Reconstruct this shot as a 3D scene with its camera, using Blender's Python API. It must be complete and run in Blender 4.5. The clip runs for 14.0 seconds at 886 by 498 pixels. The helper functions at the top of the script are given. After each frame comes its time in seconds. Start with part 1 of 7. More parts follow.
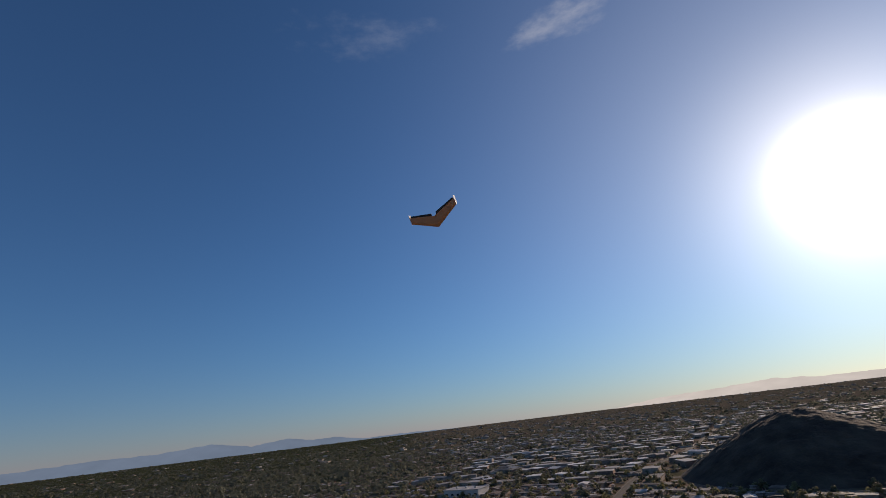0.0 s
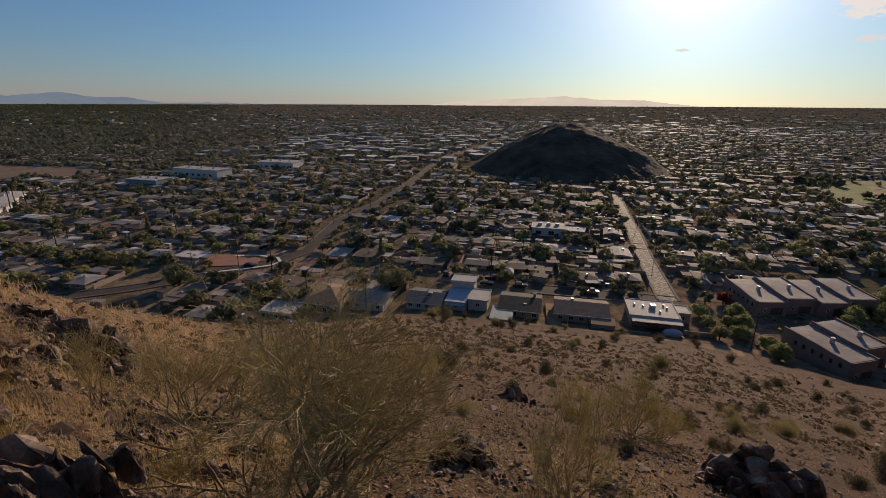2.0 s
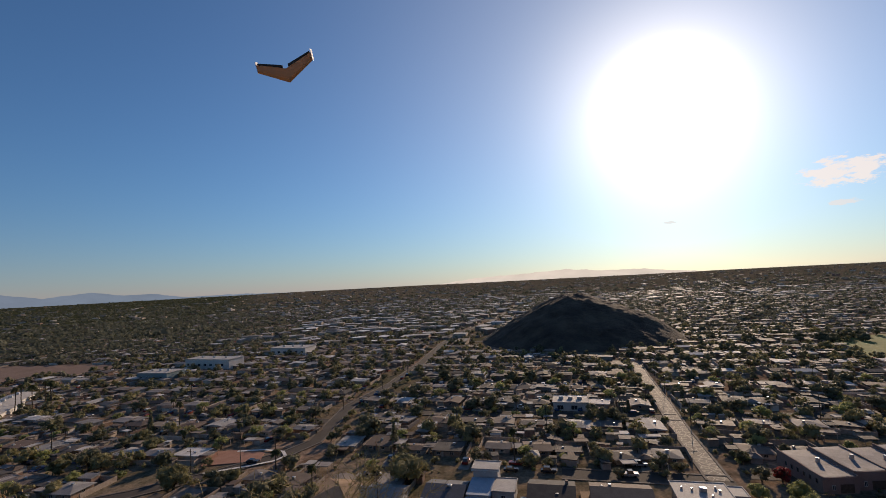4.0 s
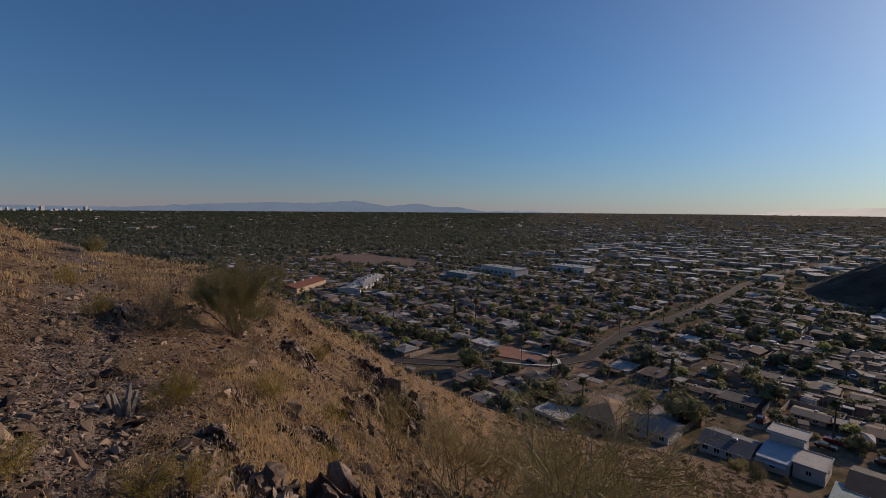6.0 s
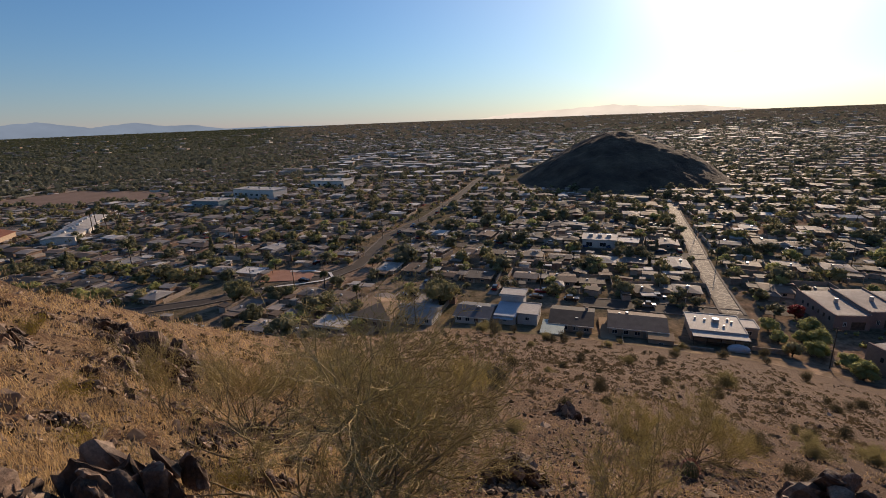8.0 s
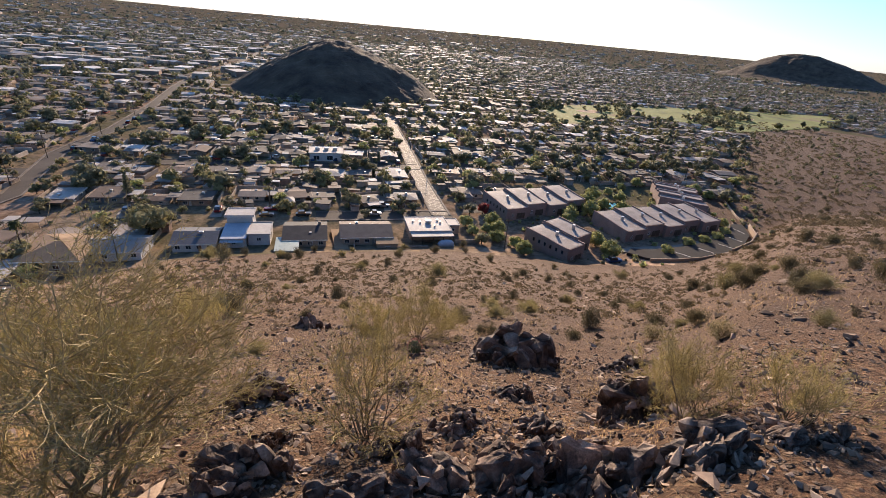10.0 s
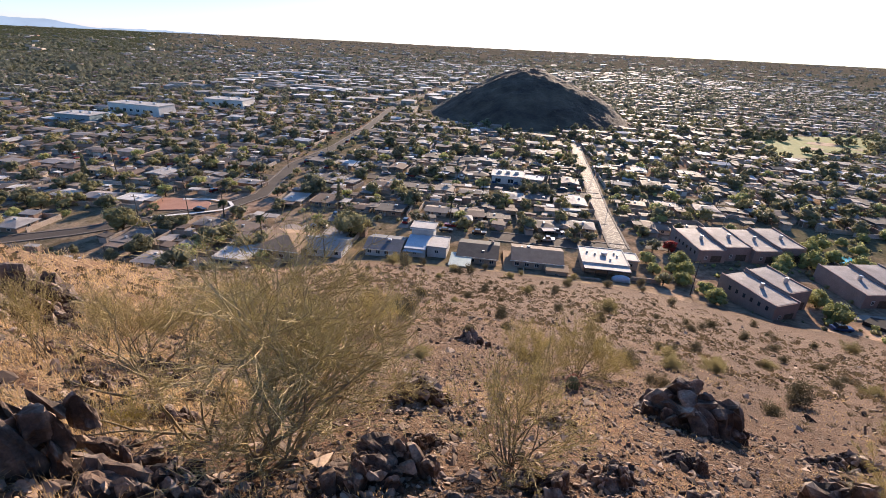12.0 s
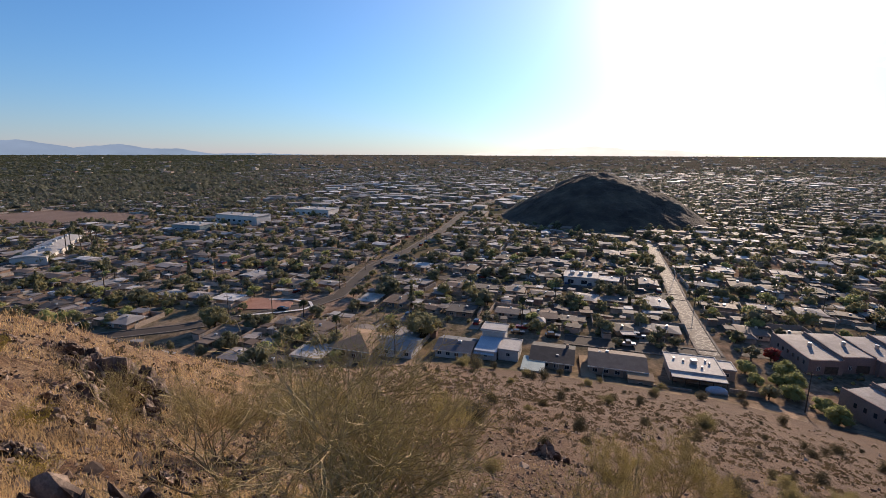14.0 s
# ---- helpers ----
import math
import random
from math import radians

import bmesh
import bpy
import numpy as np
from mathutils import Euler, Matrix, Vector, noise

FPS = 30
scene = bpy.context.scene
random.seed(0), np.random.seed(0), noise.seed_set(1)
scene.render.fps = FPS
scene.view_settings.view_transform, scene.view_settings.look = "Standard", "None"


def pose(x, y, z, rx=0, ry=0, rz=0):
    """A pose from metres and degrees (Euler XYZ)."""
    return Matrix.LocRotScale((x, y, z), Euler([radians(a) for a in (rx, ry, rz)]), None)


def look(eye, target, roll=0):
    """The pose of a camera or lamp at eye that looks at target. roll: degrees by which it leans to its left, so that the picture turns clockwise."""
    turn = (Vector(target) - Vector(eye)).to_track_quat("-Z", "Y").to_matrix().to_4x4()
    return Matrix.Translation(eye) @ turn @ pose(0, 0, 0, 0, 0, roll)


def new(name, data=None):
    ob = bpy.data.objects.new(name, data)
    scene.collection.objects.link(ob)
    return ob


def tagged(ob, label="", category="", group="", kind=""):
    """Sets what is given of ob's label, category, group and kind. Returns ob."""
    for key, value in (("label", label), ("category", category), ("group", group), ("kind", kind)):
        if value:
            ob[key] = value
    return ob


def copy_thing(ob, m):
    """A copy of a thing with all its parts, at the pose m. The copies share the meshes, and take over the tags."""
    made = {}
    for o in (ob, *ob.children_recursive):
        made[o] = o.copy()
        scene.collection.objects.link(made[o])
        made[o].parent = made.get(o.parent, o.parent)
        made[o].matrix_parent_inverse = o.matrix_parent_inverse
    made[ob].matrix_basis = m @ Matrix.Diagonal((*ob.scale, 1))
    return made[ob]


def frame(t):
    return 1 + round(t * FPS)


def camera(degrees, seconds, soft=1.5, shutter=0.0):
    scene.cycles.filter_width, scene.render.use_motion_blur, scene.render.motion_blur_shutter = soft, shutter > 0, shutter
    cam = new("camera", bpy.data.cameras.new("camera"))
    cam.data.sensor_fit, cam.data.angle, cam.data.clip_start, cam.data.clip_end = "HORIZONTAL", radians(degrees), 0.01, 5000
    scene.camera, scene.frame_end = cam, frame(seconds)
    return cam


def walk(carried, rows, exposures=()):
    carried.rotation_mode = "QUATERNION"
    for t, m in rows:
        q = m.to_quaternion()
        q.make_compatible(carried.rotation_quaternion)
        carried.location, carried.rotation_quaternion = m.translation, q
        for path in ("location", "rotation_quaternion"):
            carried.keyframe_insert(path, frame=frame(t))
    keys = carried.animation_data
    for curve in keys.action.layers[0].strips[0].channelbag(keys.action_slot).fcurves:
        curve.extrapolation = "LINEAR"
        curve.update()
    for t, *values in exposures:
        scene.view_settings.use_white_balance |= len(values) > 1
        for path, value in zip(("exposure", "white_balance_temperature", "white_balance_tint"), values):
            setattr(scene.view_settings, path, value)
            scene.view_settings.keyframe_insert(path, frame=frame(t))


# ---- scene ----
# ---- camera: a person stands on a hillside and turns on the spot ----
EYE = Vector((0.0, 0.0, 60.0))
cam = camera(87.5, 14.0, soft=0.6)
# seconds, yaw to the right, pitch, lean (degrees)
TURNS = [
    (0, -13.96, 20.91, -6.99),
    (0.5, -6.73, 5.57, -6.40),
    (1, 2.63, -10.24, -2.58),
    (1.5, 4.00, -14.97, -0.46),
    (2, 4.56, -17.54, 0.32),
    (2.5, 5.40, -15.24, 0.29),
    (3, 6.42, -7.86, -0.20),
    (3.2, 6.19, -4.45, -1.02),
    (5.3, -11.11, 7.40, -1.89),
    (5.5, -15.80, 4.66, -1.44),
    (6, -30.46, -4.82, 0.44),
    (6.5, -35.52, -5.87, 0.06),
    (7, -25.75, -6.04, -1.15),
    (7.5, -14.72, -9.05, -2.39),
    (8, -1.59, -15.74, -2.26),
    (8.2, 5.13, -18.75, -1.79),
    (8.5, 18.18, -21.39, 0.85),
    (8.7, 27.37, -22.59, 2.49),
    (10.8, 33.39, -26.05, 5.75),
    (11, 28.85, -26.11, 5.27),
    (11.5, 18.44, -25.61, 4.72),
    (12, 10.10, -23.96, 2.87),
    (12.5, 2.90, -21.71, 0.60),
    (13, -2.73, -18.15, -0.57),
    (13.5, -3.62, -14.17, -0.46),
    (14, 0.63, -11.73, 0.20),
]


def heading(yaw, pitch, lean):
    a, b = radians(yaw), radians(pitch)
    way = Vector((math.sin(a) * math.cos(b), math.cos(a) * math.cos(b), math.sin(b)))
    return look(EYE, EYE + 10 * way, lean)


walk(cam, [(t, heading(a, b, c)) for t, a, b, c in TURNS],
     exposures=[(t, e, 7500 if 0.9 < t < 3.3 else 7500 if 7.9 < t < 9 else 6750, 18) for t, e in ((0.0, -0.3), (0.4, -0.4), (1.0, -0.6), (1.5, -0.5), (2.0, -0.2), (2.5, 0.02), (3.2, 0.18), (5.3, -0.5), (6.0, -0.4), (6.5, 0.1), (7.5, 0.4), (8.1, 0.22), (8.7, 0.46), (10.8, 1.42), (12.0, 1.46), (12.5, 1.36), (13.0, 1.14), (14.0, 0.62))])


# ---- sky and sun ----
SUN_AZ, SUN_EL = radians(30.5), radians(17.5)
world = bpy.data.worlds.new("sky")
scene.world = world
world.use_nodes = True
wn, wl = world.node_tree.nodes, world.node_tree.links
wn.clear()
w_out = wn.new("ShaderNodeOutputWorld")
w_bg = wn.new("ShaderNodeBackground")
w_sky = wn.new("ShaderNodeTexSky")
w_sky.sky_type = "NISHITA"
w_sky.sun_disc = False
w_sky.sun_elevation, w_sky.sun_rotation = SUN_EL, SUN_AZ
w_sky.altitude, w_sky.air_density, w_sky.dust_density, w_sky.ozone_density = 350, 1.0, 0.2, 3.5
w_bg.inputs["Strength"].default_value = 0.088
w_tint = wn.new("ShaderNodeMix")
w_tint.data_type, w_tint.blend_type = "RGBA", "MULTIPLY"
w_tint.inputs[0].default_value = 1.0
w_tint.inputs[7].default_value = (0.60, 0.955, 1.2, 1)
wl.new(w_sky.outputs["Color"], w_tint.inputs[6])
w_way = wn.new("ShaderNodeTexCoord")


def wmath(op, a, b=None):
    m = wn.new("ShaderNodeMath")
    m.operation = op
    for k, v in enumerate((a, b)):
        if hasattr(v, "is_linked"):
            wl.new(v, m.inputs[k])
        elif v is not None:
            m.inputs[k].default_value = v
    return m.outputs[0]


# the aureole of the low sun in dusty air
w_dot = wn.new("ShaderNodeVectorMath")
w_dot.operation = "DOT_PRODUCT"
w_dot.inputs[1].default_value = (math.sin(SUN_AZ) * math.cos(SUN_EL), math.cos(SUN_AZ) * math.cos(SUN_EL), math.sin(SUN_EL))
wl.new(w_way.outputs["Generated"], w_dot.inputs[0])
w_near = wmath("MAXIMUM", w_dot.outputs["Value"], 0.0)
w_axes = wn.new("ShaderNodeSeparateXYZ")
wl.new(w_way.outputs["Generated"], w_axes.inputs["Vector"])
w_flat = wmath("SUBTRACT", 1.0, wmath("MAXIMUM", w_axes.outputs["Z"], 0.0))
# thick dusty air close to the horizon swallows part of the sky's light
w_dust = wn.new("ShaderNodeVectorMath")
w_dust.operation = "SCALE"
wl.new(w_tint.outputs[2], w_dust.inputs[0])
wl.new(wmath("SUBTRACT", 1.0, wmath("MULTIPLY", wmath("POWER", w_flat, 9.0), 0.45)), w_dust.inputs["Scale"])
w_glow = wmath("ADD", wmath("MULTIPLY", wmath("POWER", w_near, 14.0), 2.0), wmath("ADD", wmath("MULTIPLY", wmath("POWER", w_near, 70.0), 9.0), wmath("MULTIPLY", wmath("POWER", w_near, 500.0), 70.0)))
w_aureole = wn.new("ShaderNodeVectorMath")
w_aureole.operation = "SCALE"
w_aureole.inputs[0].default_value = (1.0, 0.91, 0.74)
wl.new(w_glow, w_aureole.inputs["Scale"])
w_sum = wn.new("ShaderNodeVectorMath")
w_sum.operation = "ADD"
wl.new(w_dust.outputs["Vector"], w_sum.inputs[0])
wl.new(w_aureole.outputs["Vector"], w_sum.inputs[1])
# dust low over the valley, and the wide pale glow on the sun's side of the sky
w_low = wmath("POWER", w_flat, 16.0)
for colour, amount in (((1.9, 1.08, 1.6), w_low), ((1.0, 0.90, 0.68), wmath("MULTIPLY", wmath("POWER", w_near, 6.0), 1.5))):
    w_veil, w_more = wn.new("ShaderNodeVectorMath"), wn.new("ShaderNodeVectorMath")
    w_veil.operation, w_more.operation = "SCALE", "ADD"
    w_veil.inputs[0].default_value = colour
    wl.new(amount, w_veil.inputs["Scale"])
    wl.new(w_sum.outputs["Vector"], w_more.inputs[0])
    wl.new(w_veil.outputs["Vector"], w_more.inputs[1])
    w_sum = w_more


def cloud_mask(az, el, half_az, half_el, scale, low, high):
    """Soft white cloud within an oval of the sky: its centre and half sizes in degrees."""
    a, e = radians(az), radians(el)
    way = Vector((math.sin(a) * math.cos(e), math.cos(a) * math.cos(e), math.sin(e)))
    side, up = Vector((math.cos(a), -math.sin(a), 0)), None
    up = side.cross(way)
    terms = []
    for axis, half in ((side, half_az), (up, half_el)):
        d = wn.new("ShaderNodeVectorMath")
        d.operation = "DOT_PRODUCT"
        d.inputs[1].default_value = axis / math.sin(radians(half))
        wl.new(w_way.outputs["Generated"], d.inputs[0])
        q = wn.new("ShaderNodeMath")
        q.operation = "MULTIPLY"
        wl.new(d.outputs["Value"], q.inputs[0])
        wl.new(d.outputs["Value"], q.inputs[1])
        terms.append(q)
    total = wn.new("ShaderNodeMath")
    total.operation = "ADD"
    wl.new(terms[0].outputs[0], total.inputs[0])
    wl.new(terms[1].outputs[0], total.inputs[1])
    front = wn.new("ShaderNodeVectorMath")
    front.operation = "DOT_PRODUCT"
    front.inputs[1].default_value = way
    wl.new(w_way.outputs["Generated"], front.inputs[0])
    ahead = wn.new("ShaderNodeMath")
    ahead.operation = "GREATER_THAN"
    ahead.inputs[1].default_value = 0.5
    wl.new(front.outputs["Value"], ahead.inputs[0])
    stretch = wn.new("ShaderNodeMapping")
    stretch.inputs["Scale"].default_value = (scale, scale, scale * 2.6)
    wl.new(w_way.outputs["Generated"], stretch.inputs["Vector"])
    n = wn.new("ShaderNodeTexNoise")
    n.inputs["Scale"].default_value, n.inputs["Detail"].default_value, n.inputs["Roughness"].default_value = 1.0, 8, 0.62
    wl.new(stretch.outputs["Vector"], n.inputs["Vector"])
    fall = wn.new("ShaderNodeMapRange")
    fall.inputs["From Min"].default_value, fall.inputs["From Max"].default_value = 0.0, 1.0
    fall.inputs["To Min"].default_value, fall.inputs["To Max"].default_value = 0.18, -0.22
    fall.clamp = False
    wl.new(total.outputs[0], fall.inputs["Value"])
    add = wn.new("ShaderNodeMath")
    add.operation = "ADD"
    wl.new(n.outputs["Fac"], add.inputs[0])
    wl.new(fall.outputs["Result"], add.inputs[1])
    m = wn.new("ShaderNodeMapRange")
    m.interpolation_type = "SMOOTHSTEP"
    m.inputs["From Min"].default_value, m.inputs["From Max"].default_value = low, high
    wl.new(add.outputs[0], m.inputs["Value"])
    out = wn.new("ShaderNodeMath")
    out.operation = "MULTIPLY"
    wl.new(m.outputs["Result"], out.inputs[0])
    wl.new(ahead.outputs[0], out.inputs[1])
    return out.outputs[0]


w_last = w_sum.outputs["Vector"]
for spec, glow, most in (((45.6, 8.4, 5.8, 2.0, 34, 0.50, 0.62), (10.5, 10.1, 9.7), 0.8), ((44.8, 5.5, 1.8, 0.5, 40, 0.48, 0.60), (9.5, 9.1, 8.8), 0.6), ((30.0, 5.3, 0.9, 0.2, 34, 0.46, 0.60), (8.2, 7.8, 7.4), 0.6),
                         ((8.0, 43.5, 13.0, 3.0, 7, 0.50, 0.85), (6.0, 6.6, 7.6), 0.55), ((-24.0, 46.0, 14.0, 4.0, 6, 0.52, 0.95), (5.0, 5.8, 7.0), 0.35)):
    w_mix = wn.new("ShaderNodeMix")
    w_mix.data_type = "RGBA"
    w_fac = wn.new("ShaderNodeMath")
    w_fac.operation = "MULTIPLY"
    w_fac.inputs[1].default_value = most
    wl.new(cloud_mask(*spec), w_fac.inputs[0])
    wl.new(w_fac.outputs[0], w_mix.inputs[0])
    wl.new(w_last, w_mix.inputs[6])
    w_mix.inputs[7].default_value = (*glow, 1)
    w_last = w_mix.outputs[2]
wl.new(w_last, w_bg.inputs["Color"])
wl.new(w_bg.outputs["Background"], w_out.inputs["Surface"])

sun = new("sun", bpy.data.lights.new("sun", "SUN"))
sun.data.energy, sun.data.angle, sun.data.color = 4.4, radians(0.53), (1.0, 0.83, 0.63)
sun_way = Vector((math.sin(SUN_AZ) * math.cos(SUN_EL), math.cos(SUN_AZ) * math.cos(SUN_EL), math.sin(SUN_EL)))
sun.matrix_world = look(sun_way * 100, (0, 0, 0))


# ---- materials ----
def shader(name, rough=0.85, metal=0.0):
    m = bpy.data.materials.new(name)
    m.use_nodes = True
    b = m.node_tree.nodes["Principled BSDF"]
    b.inputs["Roughness"].default_value, b.inputs["Metallic"].default_value = rough, metal
    b.inputs["Specular IOR Level"].default_value = 0.5 if rough < 0.5 else 0.3 if rough < 0.7 else 0.2
    return m, m.node_tree.nodes, m.node_tree.links, b


def ramp(nodes, stops, mode="LINEAR"):
    r = nodes.new("ShaderNodeValToRGB")
    r.color_ramp.interpolation = mode
    while len(r.color_ramp.elements) < len(stops):
        r.color_ramp.elements.new(0.5)
    for e, (p, c) in zip(r.color_ramp.elements, stops):
        e.position, e.color = p, (*c, 1)
    return r


def grain(nodes, links, scale, detail=6, rough=0.6, own=False, dist=0.0):
    """Noise in metres: in world places, or in the object's own."""
    n = nodes.new("ShaderNodeTexNoise")
    n.inputs["Scale"].default_value, n.inputs["Detail"].default_value, n.inputs["Roughness"].default_value = scale, detail, rough
    n.inputs["Distortion"].default_value = dist
    if own:
        c = nodes.new("ShaderNodeTexCoord")
        links.new(c.outputs["Object"], n.inputs["Vector"])
    else:
        g = nodes.new("ShaderNodeNewGeometry")
        links.new(g.outputs["Position"], n.inputs["Vector"])
    return n


def mixed(nodes, links, fac, a, b, mode="MIX"):
    """Colour a mixed with b; each is a socket or a colour, fac a socket or a number."""
    m = nodes.new("ShaderNodeMix")
    m.data_type, m.blend_type = "RGBA", mode
    for v, k in ((fac, 0), (a, 6), (b, 7)):
        if hasattr(v, "is_linked"):
            links.new(v, m.inputs[k])
        else:
            m.inputs[k].default_value = v if k == 0 else (*v, 1)
    return m.outputs[2]


def bumped(nodes, links, b, height, strength, distance):
    n = nodes.new("ShaderNodeBump")
    n.inputs["Strength"].default_value, n.inputs["Distance"].default_value = strength, distance
    links.new(height, n.inputs["Height"])
    links.new(n.outputs["Normal"], b.inputs["Normal"])


def surface(name, colours, scale=0.5, fine=6.0, rough=0.85, metal=0.0, bump=0.3, depth=0.02, own=True, vary="", dirt=0.35):
    """A worn surface: colours by piece (vary: 'object' or 'island') or by broad noise, then fine grain and relief."""
    m, n, l, b = shader(name, rough, metal)
    big, small = grain(n, l, scale, 4, own=own), grain(n, l, fine, 8, own=own)
    stops = [(i / max(1, len(colours) - 1), c) for i, c in enumerate(colours)]
    if vary:
        stops = [(i / len(colours), c) for i, c in enumerate(colours)]
        r = ramp(n, stops, "CONSTANT")
        src = n.new("ShaderNodeObjectInfo").outputs["Random"] if vary == "object" else n.new("ShaderNodeNewGeometry").outputs["Random Per Island"]
        l.new(src, r.inputs["Fac"])
    else:
        r = ramp(n, [(0.3 + 0.4 * p, c) for p, c in stops])
        l.new(big.outputs["Fac"], r.inputs["Fac"])
    d1 = ramp(n, [(0.3, (1 - dirt,) * 3), (0.62, (1, 1, 1))])
    l.new(big.outputs["Fac"], d1.inputs["Fac"])
    d2 = ramp(n, [(0.25, (1 - dirt * 0.8,) * 3), (0.7, (1.08, 1.06, 1.03))])
    l.new(small.outputs["Fac"], d2.inputs["Fac"])
    c = mixed(n, l, 1.0, r.outputs["Color"], d1.outputs["Color"], "MULTIPLY") if vary else r.outputs["Color"]
    c = mixed(n, l, 1.0, c, d2.outputs["Color"], "MULTIPLY")
    l.new(c, b.inputs["Base Color"])
    if bump:
        bumped(n, l, b, small.outputs["Fac"], bump, depth)
    return m


def soil_material():
    """Stony desert soil: orange-tan earth, gravel of many greys and browns, straw-coloured dry grass."""
    m, n, l, b = shader("desert_soil", 0.95)
    g = n.new("ShaderNodeNewGeometry")
    broad, mid, fine = grain(n, l, 0.22, 5), grain(n, l, 1.7, 6), grain(n, l, 28, 6)
    earth = ramp(n, [(0.3, (0.058, 0.030, 0.018)), (0.5, (0.10, 0.053, 0.031)), (0.7, (0.165, 0.09, 0.05))])
    l.new(broad.outputs["Fac"], earth.inputs["Fac"])
    v = n.new("ShaderNodeTexVoronoi")
    v.inputs["Scale"].default_value = 11
    l.new(g.outputs["Position"], v.inputs["Vector"])
    sep = n.new("ShaderNodeSeparateColor")
    l.new(v.outputs["Color"], sep.inputs["Color"])
    stone = ramp(n, [(0.0, (0.05, 0.04, 0.038)), (0.35, (0.13, 0.10, 0.088)), (0.7, (0.22, 0.16, 0.125)), (1.0, (0.30, 0.25, 0.21))])
    l.new(sep.outputs["Red"], stone.inputs["Fac"])
    cover = ramp(n, [(0.44, (0, 0, 0)), (0.6, (1, 1, 1))])
    l.new(mid.outputs["Fac"], cover.inputs["Fac"])
    edge = ramp(n, [(0.34, (1, 1, 1)), (0.46, (0, 0, 0))])
    l.new(v.outputs["Distance"], edge.inputs["Fac"])
    both = n.new("ShaderNodeMath")
    both.operation = "MULTIPLY"
    l.new(cover.outputs["Color"], both.inputs[0])
    l.new(edge.outputs["Color"], both.inputs[1])
    c = mixed(n, l, both.outputs[0], earth.outputs["Color"], stone.outputs["Color"])
    v2 = n.new("ShaderNodeTexVoronoi")
    v2.inputs["Scale"].default_value = 38
    l.new(g.outputs["Position"], v2.inputs["Vector"])
    sep2 = n.new("ShaderNodeSeparateColor")
    l.new(v2.outputs["Color"], sep2.inputs["Color"])
    peb = ramp(n, [(0.0, (0.30, 0.29, 0.28)), (0.4, (0.8, 0.84, 0.83)), (0.75, (1.1, 1.08, 1.05)), (1.0, (1.6, 1.55, 1.48))])
    l.new(sep2.outputs["Green"], peb.inputs["Fac"])
    c = mixed(n, l, 0.75, c, peb.outputs["Color"], "MULTIPLY")
    litter = grain(n, l, 6.5, 5, 0.75, dist=1.5)
    lm = ramp(n, [(0.52, (0, 0, 0)), (0.66, (0.55, 0.55, 0.55))])
    l.new(litter.outputs["Fac"], lm.inputs["Fac"])
    c = mixed(n, l, lm.outputs["Color"], c, (0.30, 0.20, 0.115))
    sep3, side = n.new("ShaderNodeSeparateXYZ"), n.new("ShaderNodeMapRange")
    l.new(g.outputs["Position"], sep3.inputs["Vector"])
    side.inputs["From Min"].default_value, side.inputs["From Max"].default_value = 3.5, -3.0
    l.new(sep3.outputs["X"], side.inputs["Value"])
    # an even dark brown mixed over earth and stones, stronger towards +x
    gravel = n.new("ShaderNodeMapRange")
    gravel.inputs["From Min"].default_value, gravel.inputs["From Max"].default_value, gravel.inputs["To Max"].default_value = 1.0, 14.0, 0.6
    l.new(sep3.outputs["X"], gravel.inputs["Value"])
    c = mixed(n, l, gravel.outputs["Result"], c, (0.10, 0.062, 0.043))
    straw = ramp(n, [(0.42, (0, 0, 0)), (0.58, (0.6, 0.6, 0.6))])
    l.new(mid.outputs["Fac"], straw.inputs["Fac"])
    grassy = n.new("ShaderNodeMath")
    grassy.operation = "MULTIPLY"
    l.new(straw.outputs["Color"], grassy.inputs[0])
    l.new(side.outputs["Result"], grassy.inputs[1])
    c = mixed(n, l, grassy.outputs[0], c, (0.31, 0.21, 0.122))
    # trodden grey gravel of the footpath up the spur
    track, wander = n.new("ShaderNodeVectorMath"), n.new("ShaderNodeMath")
    track.operation, wander.operation = "DOT_PRODUCT", "MULTIPLY_ADD"
    track.inputs[1].default_value = (0.37, 0.93, 0.0)
    l.new(g.outputs["Position"], track.inputs[0])
    wander.inputs[1].default_value = 2.2
    l.new(mid.outputs["Fac"], wander.inputs[0])
    l.new(track.outputs["Value"], wander.inputs[2])
    lane = ramp(n, [(0.30, (0, 0, 0)), (0.42, (0.85, 0.85, 0.85)), (0.58, (0.85, 0.85, 0.85)), (0.70, (0, 0, 0))])
    along = n.new("ShaderNodeMapRange")
    along.inputs["From Min"].default_value, along.inputs["From Max"].default_value = -1.6, 3.6
    l.new(wander.outputs[0], along.inputs["Value"])
    l.new(along.outputs["Result"], lane.inputs["Fac"])
    path = n.new("ShaderNodeMath")
    path.operation = "MULTIPLY"
    reach = n.new("ShaderNodeMapRange")
    reach.inputs["From Min"].default_value, reach.inputs["From Max"].default_value = -1.2, -2.4
    l.new(sep3.outputs["X"], reach.inputs["Value"])
    l.new(lane.outputs["Color"], path.inputs[0])
    l.new(reach.outputs["Result"], path.inputs[1])
    c = mixed(n, l, path.outputs[0], c, stone.outputs["Color"])
    speck = ramp(n, [(0.3, (0.5, 0.5, 0.5)), (0.68, (1.3, 1.27, 1.22))])
    l.new(fine.outputs["Fac"], speck.inputs["Fac"])
    c = mixed(n, l, 1.0, c, speck.outputs["Color"], "MULTIPLY")
    l.new(c, b.inputs["Base Color"])
    h = n.new("ShaderNodeMath")
    h.operation = "ADD"
    l.new(both.outputs[0], h.inputs[0])
